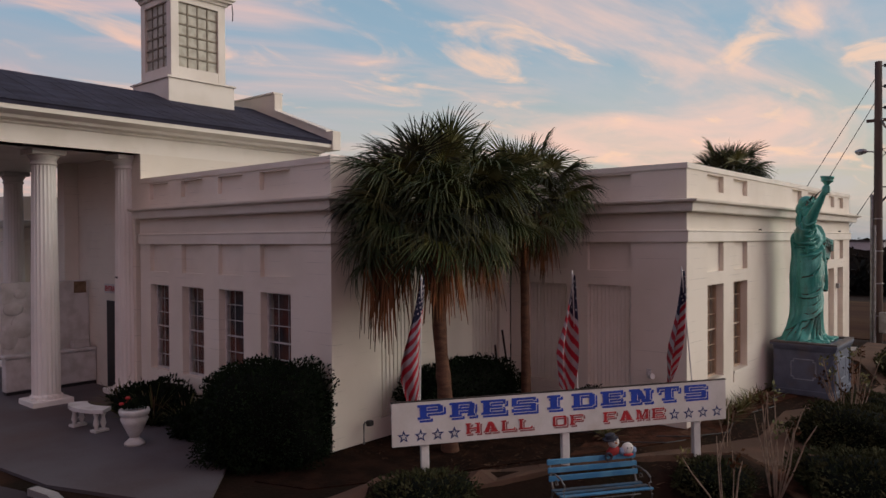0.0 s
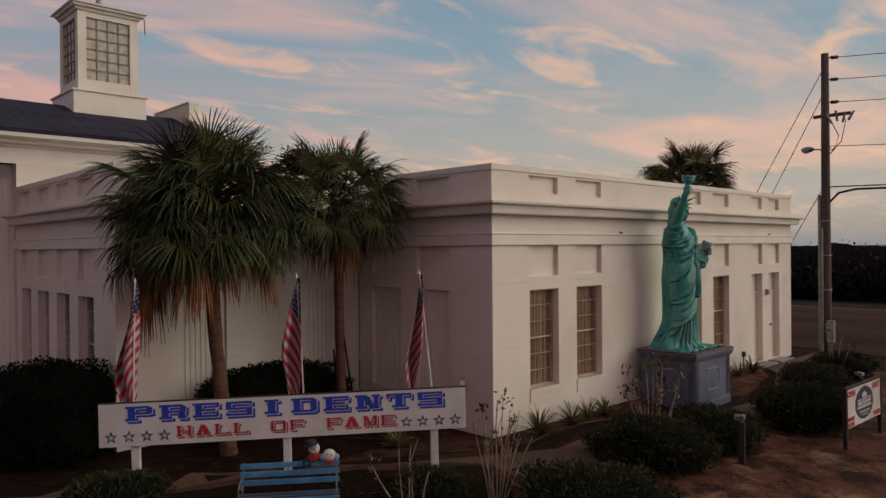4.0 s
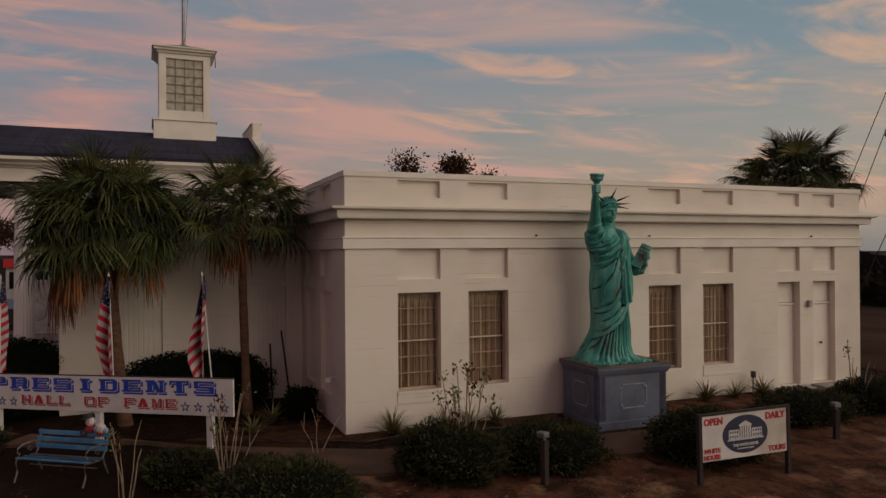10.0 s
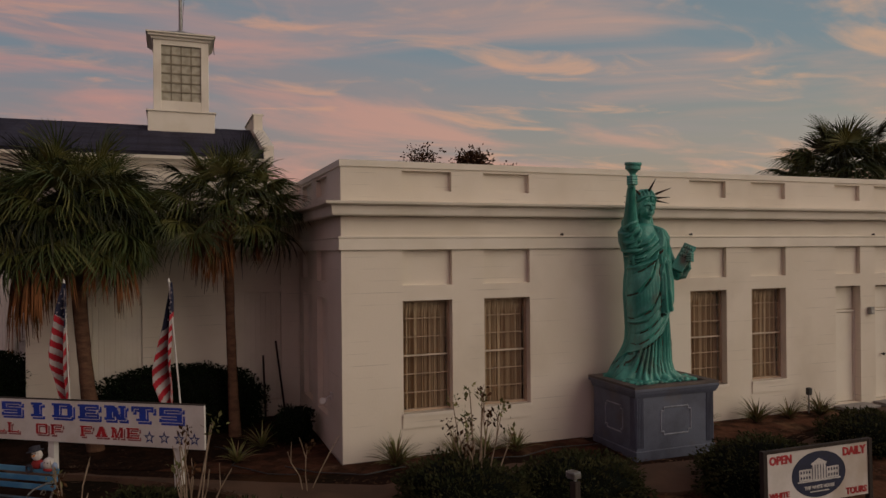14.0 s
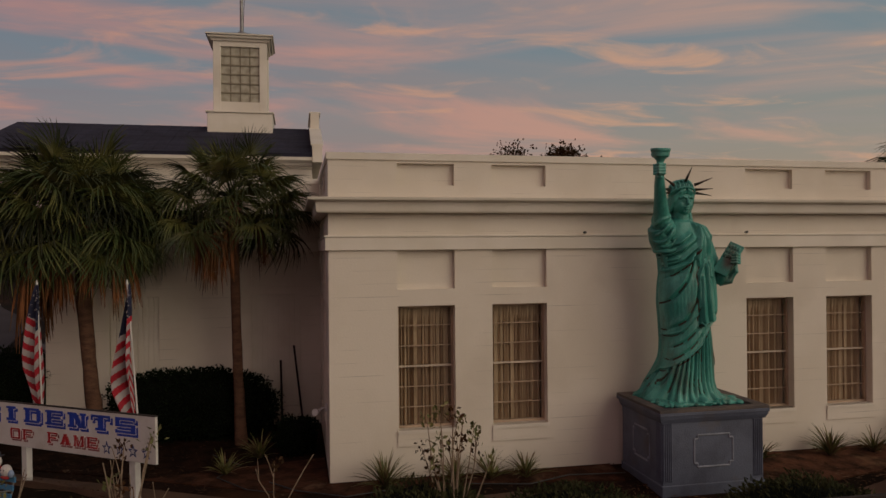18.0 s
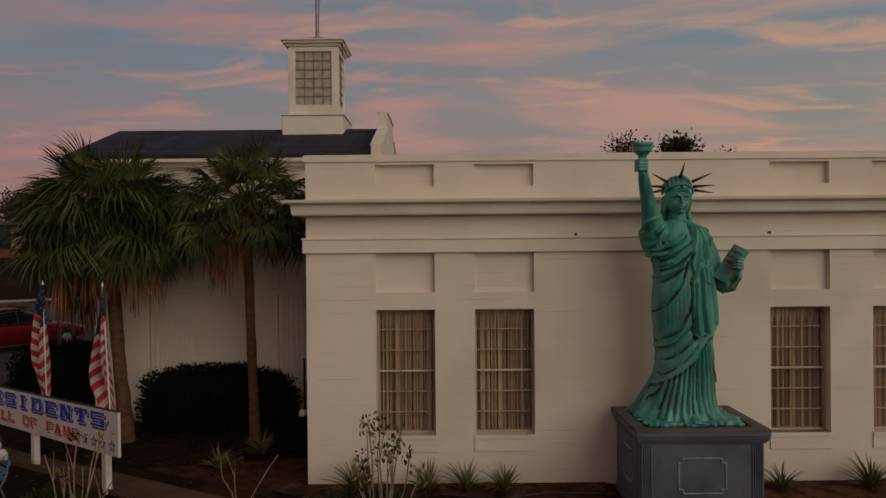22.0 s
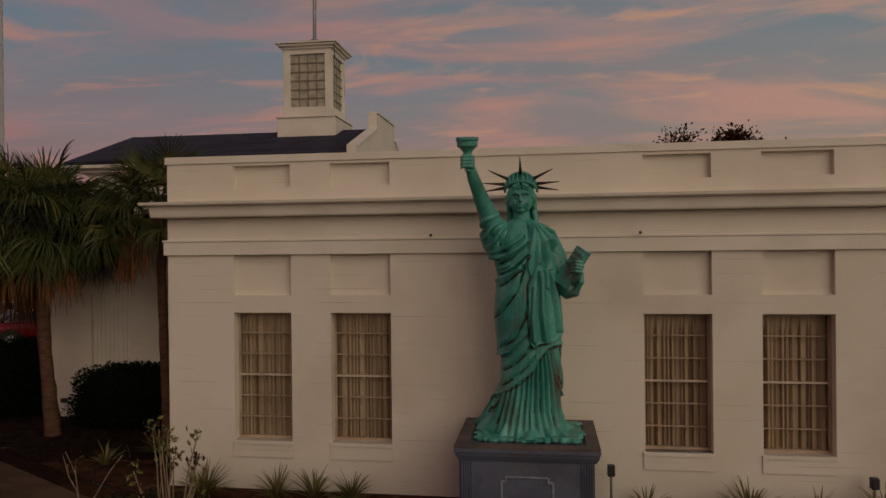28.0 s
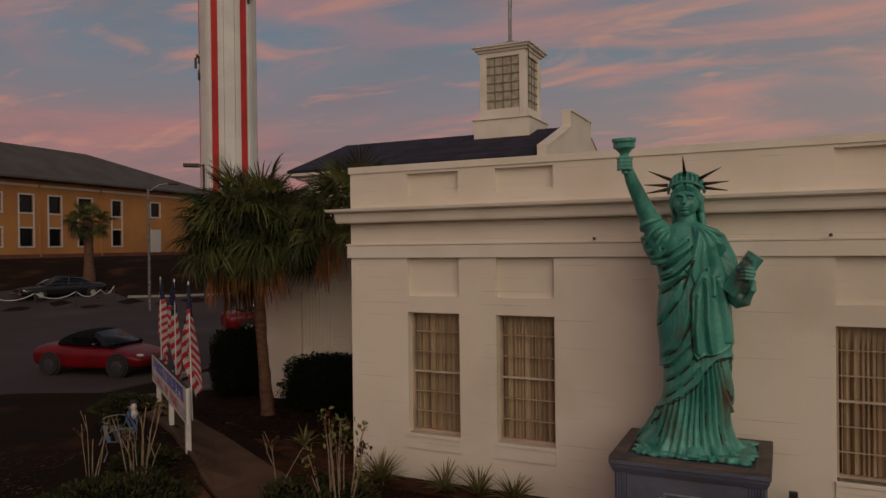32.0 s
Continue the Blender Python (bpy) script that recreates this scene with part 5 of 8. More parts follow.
        if q > 0:
            rope([Vector((-0.02, hy + 0.15, 3.05)), Vector((-0.03, hy + 0.165, 2.92)), Vector((-0.01, hy + 0.19, 2.78)), Vector((0.04, hy + 0.21, 2.66))], [0.045, 0.042, 0.036, 0.024])
        rope([Vector((-0.08, hy + 0.13 * q, 3.05)), Vector((-0.10, hy + 0.15 * q, 2.90)), Vector((-0.10, hy + 0.16 * q, 2.74))], [0.05, 0.05, 0.04])
    rope([Vector((0.180, hy, 3.11)), Vector((0.212, hy, 3.065)), Vector((0.240, hy, 3.015)), Vector((0.200, hy, 3.0))], [0.016, 0.019, 0.026, 0.018])
    ball(0.196, hy, 2.974, 0.022, 0.044, 0.012)
    ball(0.192, hy, 2.947, 0.024, 0.040, 0.014)
    ball(-0.07, hy, 3.08, 0.14, 0.15, 0.17)
    ball(-0.12, hy, 2.82, 0.09, 0.14, 0.22)
    for v in set(bm.verts) - before:
        v.co = Vector((0.03 + (v.co.x - 0.03) * 1.12, hy + (v.co.y - hy) * 1.0, 3.10 + (v.co.z - 3.10) * 1.1))
    # crown: band, small uprights, seven rays
    ball(0.0, hy, 3.235, 0.180, 0.184, 0.165)
    fan_angles = [math.pi * (k - 16) / 32 for k in range(33)]
    lower = [Vector((0.02 + 0.185 * math.cos(a), hy + 0.212 * math.sin(a), 3.137 + 0.125 * math.cos(a))) for a in fan_angles]
    upper_rim = [Vector((-0.02 + 0.150 * math.cos(a), hy + 0.196 * math.sin(a), 3.222 + 0.160 * math.cos(a))) for a in fan_angles]
    rope(lower, [0.019] * 33)
    rope(upper_rim, [0.017] * 33)
    for k in range(2, 32, 3):
        rope([lower[k], lower[k].lerp(upper_rim[k], 0.5) + Vector((0.02, 0, 0.008)), upper_rim[k]], [0.015, 0.012, 0.015], 8)
    for k in (-1, 1):
        for j in range(3):
            rope([Vector((0.200 - 0.012 * j, hy + 0.012 * k, 3.225 - 0.018 * j)), Vector((0.185 - 0.01 * j, hy + k * (0.085 - 0.004 * j), 3.195 - 0.022 * j)), Vector((0.12, hy + k * (0.155 - 0.004 * j), 3.125 - 0.03 * j)), Vector((0.03, hy + k * 0.185, 3.03 - 0.03 * j))], [0.020, 0.026, 0.026, 0.018], 8)
    # raised arm, bunched sleeve, hand and torch
    limb([(0.0, -0.30, 2.50), (0.16, -0.48, 2.76), (0.30, -0.57, 3.02), (0.44, -0.66, 3.28), (0.525, -0.705, 3.45)], [0.20, 0.135, 0.100, 0.080, 0.058])
    ax = Vector((0.25, -0.62, 0.75)).normalized()
    u = ax.cross(Vector((1, 0, 0))).normalized()
    w = ax.cross(u)
    for k in range(6):
        q = k / 5
        c = Vector((-0.02 + 0.19 * q, -0.24 - 0.265 * q, 2.34 + 0.45 * q)) - Vector((0, 0.02, 0.05)) * math.sin(math.pi * q)
        r = 0.235 - 0.095 * q + 0.014 * math.sin(k * 2.3)
        rope([c + r * (math.cos(t) * u + math.sin(t) * w) + ax * 0.035 * math.sin(2 * t + 1.1 * k) for t in [2 * math.pi * i / 24 for i in range(25)]], [0.024 + 0.008 * (k % 2)] * 25, 8)
    limb([(0.0, -0.34, 2.36), (0.02, -0.42, 2.50), (0.06, -0.50, 2.66)], [0.19, 0.19, 0.155])
    for k in range(5):
        rope([Vector((0.06 - 0.03 * k, -0.56 + 0.03 * k, 2.66 - 0.03 * k)), Vector((0.05, -0.47 + 0.012 * k, 2.46 - 0.05 * k)), Vector((0.10, -0.40 + 0.01 * k, 2.28 - 0.07 * k)), Vector((0.12, -0.36, 2.16 - 0.08 * k))], [0.020, 0.026, 0.024, 0.012])
    ball(0.545, -0.72, 3.50, 0.072, 0.068, 0.09)
    for k in range(4):
        rope([Vector((0.515, -0.65, 3.42 + 0.042 * k)), Vector((0.625, -0.675, 3.425 + 0.042 * k)), Vector((0.63, -0.77, 3.425 + 0.042 * k)), Vector((0.535, -0.805, 3.42 + 0.042 * k))], [0.022] * 4)
    t = lathe([(0.0, 0.0), (0.040, 0.0), (0.046, 0.20), (0.06, 0.25), (0.10, 0.29), (0.13, 0.31), (0.130, 0.375), (0.145, 0.385), (0.142, 0.425), (0.05, 0.43), (0.0, 0.43)], 28, Matrix.Translation((0.555, -0.722, 3.365)) @ pose(0, 0, 0, 0, 5))
    me = bpy.data.meshes.new("torch_shape")
    t.to_mesh(me)
    t.free()
    bm.from_mesh(me)
    bpy.data.meshes.remove(me)
    # left arm bent round the tablet, wide sleeve hanging below it
    limb([(0.0, 0.22, 2.56), (0.0, 0.36, 2.30), (0.04, 0.44, 2.02), (0.20, 0.56, 1.98), (0.31, 0.63, 2.10), (0.34, 0.66, 2.18)], [0.15, 0.135, 0.12, 0.095, 0.06, 0.05])
    for k in range(7):
        q = k / 6
        rope([Vector((0.06, 0.22 + 0.03 * k, 2.50 - 0.02 * k)), Vector((0.12, 0.33 + 0.025 * k, 2.30 - 0.03 * k)), Vector((0.14, 0.40 + 0.03 * k, 2.10 - 0.03 * k)), Vector((0.16 + 0.012 * k, 0.44 + 0.028 * k, 1.94 - 0.012 * k))], [0.024, 0.034, 0.034, 0.022])
    rope([Vector((0.12, 0.42, 1.86)), Vector((0.18, 0.50, 1.80)), Vector((0.26, 0.60, 1.83)), Vector((0.31, 0.67, 1.97)), Vector((0.30, 0.68, 2.08))], [0.06, 0.065, 0.06, 0.045, 0.03])
    ball(0.16, 0.50, 1.88, 0.13, 0.11, 0.11)
    ball(0.36, 0.645, 2.16, 0.045, 0.065, 0.065)
    for k in range(4):
        rope([Vector((0.38, 0.53 + 0.008 * k, 2.10 + 0.040 * k)), Vector((0.42, 0.60, 2.105 + 0.042 * k)), Vector((0.40, 0.69, 2.09 + 0.040 * k))], [0.016, 0.021, 0.018])
    tab = Matrix.Translation((0.29, 0.56, 2.15)) @ pose(0, 0, 0, -27, -22, -40)
    bmesh.ops.create_cube(bm, size=1.0, matrix=tab @ Matrix.Diagonal((0.075, 0.22, 0.54, 1)))
    for k in range(3):
        for j in range(4):
            bmesh.ops.create_cube(bm, size=1.0, matrix=tab @ Matrix.Translation((0.042, -0.07 + 0.046 * j, 0.20 - 0.085 * k)) @ Matrix.Diagonal((0.03, 0.022, 0.05, 1)))
    # foot with toes, broken chain, slab
    ball(0.42, 0.02, 0.05, 0.15, 0.075, 0.06)
    for k in range(5):
        ball(0.555, -0.035 + 0.03 * k, 0.035, 0.032, 0.016, 0.024, 8)
    ball(-0.20, -0.56, 0.06, 0.10, 0.08, 0.07)
    for k in range(9):
        ball(0.44 - 0.03 * k, -0.50 - 0.012 * k, 0.03 + 0.012 * (k % 2), 0.045, 0.03, 0.022, 8)
        ball(0.50 - 0.03 * (k % 3), 0.20 + 0.035 * k, 0.03, 0.04, 0.03, 0.022, 8)
    bmesh.ops.create_cube(bm, size=1.0, matrix=Matrix.Translation((0.02, 0.0, 0.004)) @ Matrix.Diagonal((0.98, 1.28, 0.04, 1)))
    for k in range(44):
        a = 2 * math.pi * k / 44
        m = max(abs(math.cos(a)) / 0.50, abs(math.sin(a)) / 0.64)
        ball(0.02 + math.cos(a) / m * rng.uniform(0.92, 1.03), math.sin(a) / m * rng.uniform(0.94, 1.02), 0.004, rng.uniform(0.03, 0.08), rng.uniform(0.03, 0.09), rng.uniform(0.02, 0.045), 8)
    rough = bpy.data.meshes.new("rough_shape")
    bm.to_mesh(rough)
    bm.free()
    tmp = new("tmp_shape", rough)
    fuse = tmp.modifiers.new("fuse", "REMESH")
    fuse.mode, fuse.voxel_size = "VOXEL", 0.0075
    soften = tmp.modifiers.new("soften", "SMOOTH")
    soften.factor, soften.iterations = 0.5, 1
    bpy.context.view_layer.update()
    fused = bpy.data.meshes.new_from_object(tmp.evaluated_get(bpy.context.evaluated_depsgraph_get()))
    bpy.data.objects.remove(tmp)
    whole = bmesh.new()
    whole.from_mesh(body)
    whole.from_mesh(fused)
    # seven dark rays of the crown
    for a in (-104, -85, -56, 0, 56, 85, 104):
        a = math.radians(a)
        t = Vector((0.06 + 0.26 * max(0.0, math.cos(a)), 0.50 * math.sin(a), 0.33 * math.cos(a)))
        c = Vector((0.04, hy, 3.225))
        axis = t.to_track_quat("Z", "X").to_matrix().to_4x4()
        made = bmesh.ops.create_cone(whole, cap_ends=True, segments=8, radius1=0.024, radius2=0.004, depth=t.length * 0.58, matrix=Matrix.Translation(c + t * 0.71) @ axis)
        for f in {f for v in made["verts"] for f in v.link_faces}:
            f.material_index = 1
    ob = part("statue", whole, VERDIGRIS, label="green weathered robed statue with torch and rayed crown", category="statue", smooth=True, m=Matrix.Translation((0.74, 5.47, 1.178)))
    ob.data.materials.append(STAINSHADE)
    return ob


make_statue()

# ---------------------------------------------------------------- palms and shrubs


def frond_mesh(rng, size, droop, segs=44, arc=2.05):
    """A fan leaf: stalk along +x, then narrow folded fingers spreading from its end."""
    vs, fs = [], []

    def strip(pts, w0, w1, side, keel):
        k0 = len(vs)
        n = len(pts)
        for i, p in enumerate(pts):
            q = i / (n - 1)
            w = w0 * (1 - q) ** 0.6 + w1
            vs.extend([tuple(p - side * w), tuple(p + Vector((0, 0, -keel * w))), tuple(p + side * w)])
        for i in range(n - 1):
            a = k0 + 3 * i
            fs.append((a, a + 1, a + 4, a + 3))
            fs.append((a + 1, a + 2, a + 5, a + 4))

    sl = size * rng.uniform(0.80, 1.12)
    stalk = [Vector((sl * q, 0, 0.10 * sl * math.sin(q * 2.2) - droop * 0.25 * sl * q * q)) for q in (0, 0.33, 0.66, 1.0)]
    strip(stalk, 0.010, 0.012, Vector((0, 1, 0)), 0.8)
    hub = stalk[-1]
    for k in range(segs):
        a = (k / (segs - 1) - 0.5) * 2 * arc + rng.uniform(-0.07, 0.07)
        ln = size * (0.80 - 0.14 * abs(a) / arc) * rng.uniform(0.80, 1.10)
        d = Vector((math.cos(a), math.sin(a), 0))
        side = Vector((-math.sin(a), math.cos(a), 0))
        lift = 0.30 * (1 - abs(a) / arc)
        hang = droop * rng.uniform(0.4, 1.5)
        pts = []
        for q in (0.0, 0.3, 0.58, 0.8, 1.0):
            z = lift * ln * q * (1 - 0.5 * q) - hang * ln * (max(0, q - 0.30) ** 1.6) * 1.3
            out = q - 0.22 * hang * q ** 3
            pts.append(hub + d * ln * out + Vector((0, 0, z)))
        strip(pts, 0.0135 * size, 0.0020, side, 1.1)
    return vs, [], fs


def frond_set(count, size, droop, seed, material, name):
    rng = random.Random(seed)
    out = []
    for k in range(count):
        me = bpy.data.meshes.new(name)
        me.from_pydata(*frond_mesh(rng, size, droop * rng.uniform(0.8, 1.25)))
        me.materials.append(material)
        out.append(me)
    return out


GREENS = frond_set(10, 0.95, 0.72, 3, FROND, "frond")
STIFF = frond_set(5, 0.95, 0.16, 4, FROND, "frond")


def dead_frond_mesh(rng):
    """A withered fan: stalk arching out, then narrow fingers hanging nearly straight down."""
    vs, fs = [], []

    def strip(pts, w0):
        k0, n = len(vs), len(pts)
        for i, p in enumerate(pts):
            w = w0 * (1 - i / (n - 1)) ** 0.6 + 0.003
            vs.extend([tuple(p + Vector((0, -w, 0))), tuple(p + Vector((w, 0, 0))), tuple(p + Vector((0, w, 0)))])
        for i in range(n - 1):
            a = k0 + 3 * i
            fs.append((a, a + 1, a + 4, a + 3))
            fs.append((a + 1, a + 2, a + 5, a + 4))

    reach = rng.uniform(0.45, 0.62)
    strip([Vector((reach * q, 0, 0.12 * math.sin(q * 3.0) - 0.22 * q * q)) for q in (0, 0.35, 0.7, 1.0)], 0.014)
    hub = Vector((reach, 0, -0.17))
    for k in range(30):
        a = rng.uniform(-1.0, 1.0)
        ln = rng.uniform(0.55, 0.95)
        out = rng.uniform(-0.10, 0.20)
        strip([hub + Vector((out * q ** 0.6 * ln, 0.26 * a * q ** 0.7 * ln, 0.06 * math.sin(3 * q) - ln * q ** 1.25)) for q in (0, 0.2, 0.5, 0.8, 1.0)], 0.014)
    return vs, [], fs


DEADS = []
for k in range(6):
    me = bpy.data.meshes.new("dead_frond")
    me.from_pydata(*dead_frond_mesh(random.Random(500 + k)))
    me.materials.append(DEADFROND)
    DEADS.append(me)



def make_palm(x, y, top, lean, crown, seed, count, dead, label, trunk_r=0.13, low=-1.0, flat=1.0):
    rng = random.Random(seed)
    z0 = ground_z(x, y) - 0.05
    root = empty("palm_tree", Matrix.Translation((x, y, z0)), label=label, category="palm tree")
    h = top - z0
    pts, n = [], 22
    for k in range(n + 1):
        q = k / n
        pts.append(Vector((lean[0] * math.sin(q * 1.57) , lean[1] * math.sin(q * 1.57), h * q)))
    bm = bmesh.new()
    rings = []
    for k, p in enumerate(pts):
        q = k / n
        r = trunk_r * (1.25 - 0.35 * min(1, q * 3) + 0.18 * max(0, q - 0.8) * 5 * 0.5) * (1 + 0.05 * rng.uniform(-1, 1))
        ring = []
        for j in range(14):
            a = 2 * math.pi * j / 14
            rr = r * (1 + 0.07 * rng.uniform(-1, 1))
            ring.append(bm.verts.new((p.x + rr * math.cos(a), p.y + rr * math.sin(a), p.z)))
        rings.append(ring)
    for a, b in zip(rings, rings[1:]):
        for j in range(14):
            bm.faces.new((a[j], a[(j + 1) % 14], b[(j + 1) % 14], b[j]))
    bm.faces.new(rings[-1])
    part("trunk", bm, TRUNK, root, smooth=True)
    tip = pts[-1]
    # old leaf bases round the neck
    bm = bmesh.new()
    for k in range(26):
        a, q = k * 2.4, k / 26
        c = Vector((tip.x, tip.y, tip.z - 0.75 + 0.7 * q))
        d = Vector((math.cos(a), math.sin(a), 0.9)).normalized()
        tube([c + d * trunk_r * 0.6, c + d * (trunk_r + 0.16)], 0.035, 5, bm, taper=0.5)
    part("leaf_stubs", bm, TRUNK, root, "cut stubs of old leaves")
    for k in range(count):
        q = (k + 0.5) / count
        el = math.asin(max(-1, min(1, 1 - q * (1 - math.sin(low)))))      # straight up to hanging
        az = k * 2.39996 + rng.uniform(-0.2, 0.2)
        me = rng.choice(STIFF if el > 0.7 else GREENS)
        s = crown * rng.uniform(0.78, 1.12) * (1.0 - 0.32 * math.sin(max(el, 0)) ** 2)
        m = Matrix.Translation((tip.x + 0.06 * math.cos(az), tip.y + 0.06 * math.sin(az), tip.z + 0.12 * math.sin(el))) @ Matrix.Rotation(az, 4, "Z") @ Matrix.Rotation(-el * flat, 4, "Y") @ Matrix.Rotation(rng.uniform(-0.5, 0.5), 4, "X") @ Matrix.Scale(s, 4)
        o = new("frond", me)
        o.parent, o.matrix_basis = root, m
    for az, el, s in dead:
        m = Matrix.Translation((tip.x, tip.y, tip.z - 0.32)) @ Matrix.Rotation(az, 4, "Z") @ Matrix.Rotation(-0.3 * (el + 1.1), 4, "Y") @ Matrix.Scale(s, 4)
        o = new("dead_frond", rng.choice(DEADS))
        o.parent, o.matrix_basis = root, m
    return root


make_palm(-2.55, -3.86, 4.22, (-0.05, -0.30), 1.14, 11, 122, [(-2.45, -1.0, 1.5), (-2.2, -1.2, 1.75), (-2.0, -1.1, 1.6), (-1.85, -1.3, 1.85), (-1.6, -1.1, 1.4), (-0.85, -1.2, 1.45), (-0.7, -1.0, 1.6), (-0.2, -1.2, 1.3), (0.5, -1.1, 1.2), (0.95, -0.9, 1.45), (1.15, -0.8, 1.4)], "tall fan palm, shaggy green crown, hanging dead leaves", low=-0.66)
make_palm(-2.60, -1.48, 4.42, (0.03, -0.10), 1.02, 12, 54, [(-1.1, -1.0, 1.05), (-0.75, -1.2, 1.15), (-0.35, -1.2, 1.2), (-0.15, -1.15, 1.0), (1.3, -0.9, 0.9)], "slim fan palm, smaller green crown, rust-coloured dead leaves", trunk_r=0.095, low=-0.5)
make_palm(-5.5, 17.5, 5.95, (0.1, 0.1), 1.45, 13, 100, [], "large dark fan palm behind the wing", trunk_r=0.16, low=-0.9)


def leaf_cloud(rng, points, normals, size, elong):
    """Small folded leaves at the given places."""
    vs, fs = [], []
    for p, n in zip(points, normals):
        d = (Vector(n) + Vector((rng.uniform(-1, 1), rng.uniform(-1, 1), rng.uniform(-0.6, 1.0))) * 0.9).normalized()
        t = d.cross(Vector((rng.uniform(-1, 1), rng.uniform(-1, 1), rng.uniform(-1, 1)))).normalized()
        s = size * rng.uniform(0.6, 1.35)
        p = Vector(p)
        k = len(vs)
        vs.extend([tuple(p), tuple(p + d * s * 0.5 + t * s * elong), tuple(p + d * s + d.cross(t) * s * 0.15), tuple(p + d * s * 0.5 - t * s * elong)])
        fs.append((k, k + 1, k + 2, k + 3))
    return vs, [], fs


def make_shrub(name, cx, cy, rx, ry, h, count, leaf, material, label, category, seed, square=2.0, rot=0.0, elong=0.28, group="", rough=0.10):
    rng = random.Random(seed)
    z0 = ground_z(cx, cy) - 0.03
    root = empty(name, Matrix.Translation((cx, cy, z0)) @ Matrix.Rotation(rot, 4, "Z"), label=label, category=category, group=group)

    def place(a, e, k):
        ca, sa, ce, se = math.cos(a), math.sin(a), math.cos(e), math.sin(e)
        rad = 1 / (abs(ca * ce) ** square + abs(sa * ce) ** square + abs(se) ** square) ** (1 / square)
        p = Vector((ca * ce * rad, sa * ce * rad, se * rad))
        w = 1 + rough * 2.0 * noise.noise(p * 1.7 + Vector((seed, 0, 0))) + rough * noise.noise(p * 5 + Vector((0, seed, 0)))
        return Vector((p.x * rx * w * k, p.y * ry * w * k, h * 0.45 + p.z * h * 0.55 * w * k))

    # near-black core: its colour stands for the shade between the leaves
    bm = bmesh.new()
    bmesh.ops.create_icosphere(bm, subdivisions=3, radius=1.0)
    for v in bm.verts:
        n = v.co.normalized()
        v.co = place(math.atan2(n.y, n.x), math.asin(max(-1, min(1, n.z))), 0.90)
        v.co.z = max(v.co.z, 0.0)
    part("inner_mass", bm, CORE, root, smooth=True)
    pts, nrm = [], []
    while len(pts) < count:
        a, e = rng.uniform(0, 2 * math.pi), math.asin(rng.uniform(-0.75, 1))
        k = rng.uniform(0.86, 1.04)
        p = place(a, e, k)
        if p.z < 0.02:
            continue
        pts.append(p)
        nrm.append((math.cos(a) * math.cos(e), math.sin(a) * math.cos(e), math.sin(e)))
    part("foliage", leaf_cloud(rng, pts, nrm, leaf, elong), material, root)
    return root


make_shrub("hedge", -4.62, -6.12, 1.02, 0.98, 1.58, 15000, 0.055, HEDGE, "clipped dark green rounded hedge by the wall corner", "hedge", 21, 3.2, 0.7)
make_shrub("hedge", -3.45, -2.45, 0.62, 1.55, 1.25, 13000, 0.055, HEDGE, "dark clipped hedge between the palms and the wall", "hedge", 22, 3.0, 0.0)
make_shrub("juniper_bush", 2.55, 1.05, 0.95, 0.85, 0.72, 6000, 0.07, JUNIPER, "low spreading dark green bush beside the path", "bush", 23, 2.2, 0.3, 0.2, "low bushes", 0.16)
make_shrub("juniper_bush", 2.75, 2.75, 0.75, 0.95, 0.66, 5000, 0.07, JUNIPER, "low spreading dark green bush near the lamp post", "bush", 24, 2.2, 0.1, 0.2, "low bushes", 0.16)
make_shrub("juniper_bush", 3.3, -1.75, 0.95, 0.95, 0.75, 6000, 0.07, JUNIPER, "low dark green bush at the edge of the lawn", "bush", 25, 2.2, 0.5, 0.2, "low bushes", 0.16)
make_shrub("juniper_bush", 3.4, 5.6, 0.9, 1.05, 0.85, 5000, 0.07, JUNIPER, "dark bush behind the tour sign", "bush", 26, 2.2, 0.0, 0.2, "low bushes", 0.16)
make_shrub("juniper_bush", 2.3, 9.2, 0.7, 1.2, 0.62, 4500, 0.07, JUNIPER, "low dark bush near the doors", "bush", 27, 2.2, 0.1, 0.2, "low bushes", 0.16)
make_shrub("juniper_bush", 2.2, 11.4, 0.7, 1.1, 0.66, 4000, 0.07, JUNIPER, "low dark bush near the utility pole", "bush", 28, 2.2, 0.0, 0.2, "low bushes", 0.16)
make_shrub("juniper_bush", -0.9, -6.3, 0.65, 0.6, 0.5, 3000, 0.065, JUNIPER, "small dark bush before the long sign", "bush", 29, 2.2, 0.0, 0.2, "low bushes", 0.16)
make_shrub("juniper_bush", 1.55, -3.0, 0.5, 0.5, 0.42, 2600, 0.065, JUNIPER, "small dark bush beside the bench", "bush", 30, 2.2, 0.0, 0.2, "low bushes", 0.16)
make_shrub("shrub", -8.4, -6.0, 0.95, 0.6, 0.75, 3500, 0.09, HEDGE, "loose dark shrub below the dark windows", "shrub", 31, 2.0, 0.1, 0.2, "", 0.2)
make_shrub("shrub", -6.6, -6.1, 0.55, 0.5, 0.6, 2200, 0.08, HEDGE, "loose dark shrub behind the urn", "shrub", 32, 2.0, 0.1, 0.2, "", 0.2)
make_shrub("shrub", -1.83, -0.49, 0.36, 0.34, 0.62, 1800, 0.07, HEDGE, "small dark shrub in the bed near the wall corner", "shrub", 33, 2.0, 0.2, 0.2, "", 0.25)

# ---------------------------------------------------------------- garden bench, toys, urn and stone seat


WORNSLAT = surface("worn_slat", (0.045, 0.060, 0.075), (0.045, 0.14, 0.26), 5, 0.8, 0.2, fine=30, spread=0.6, object_space=True, stretch=(0.4, 3, 3), grime=(0.06, 0.05, 0.04))


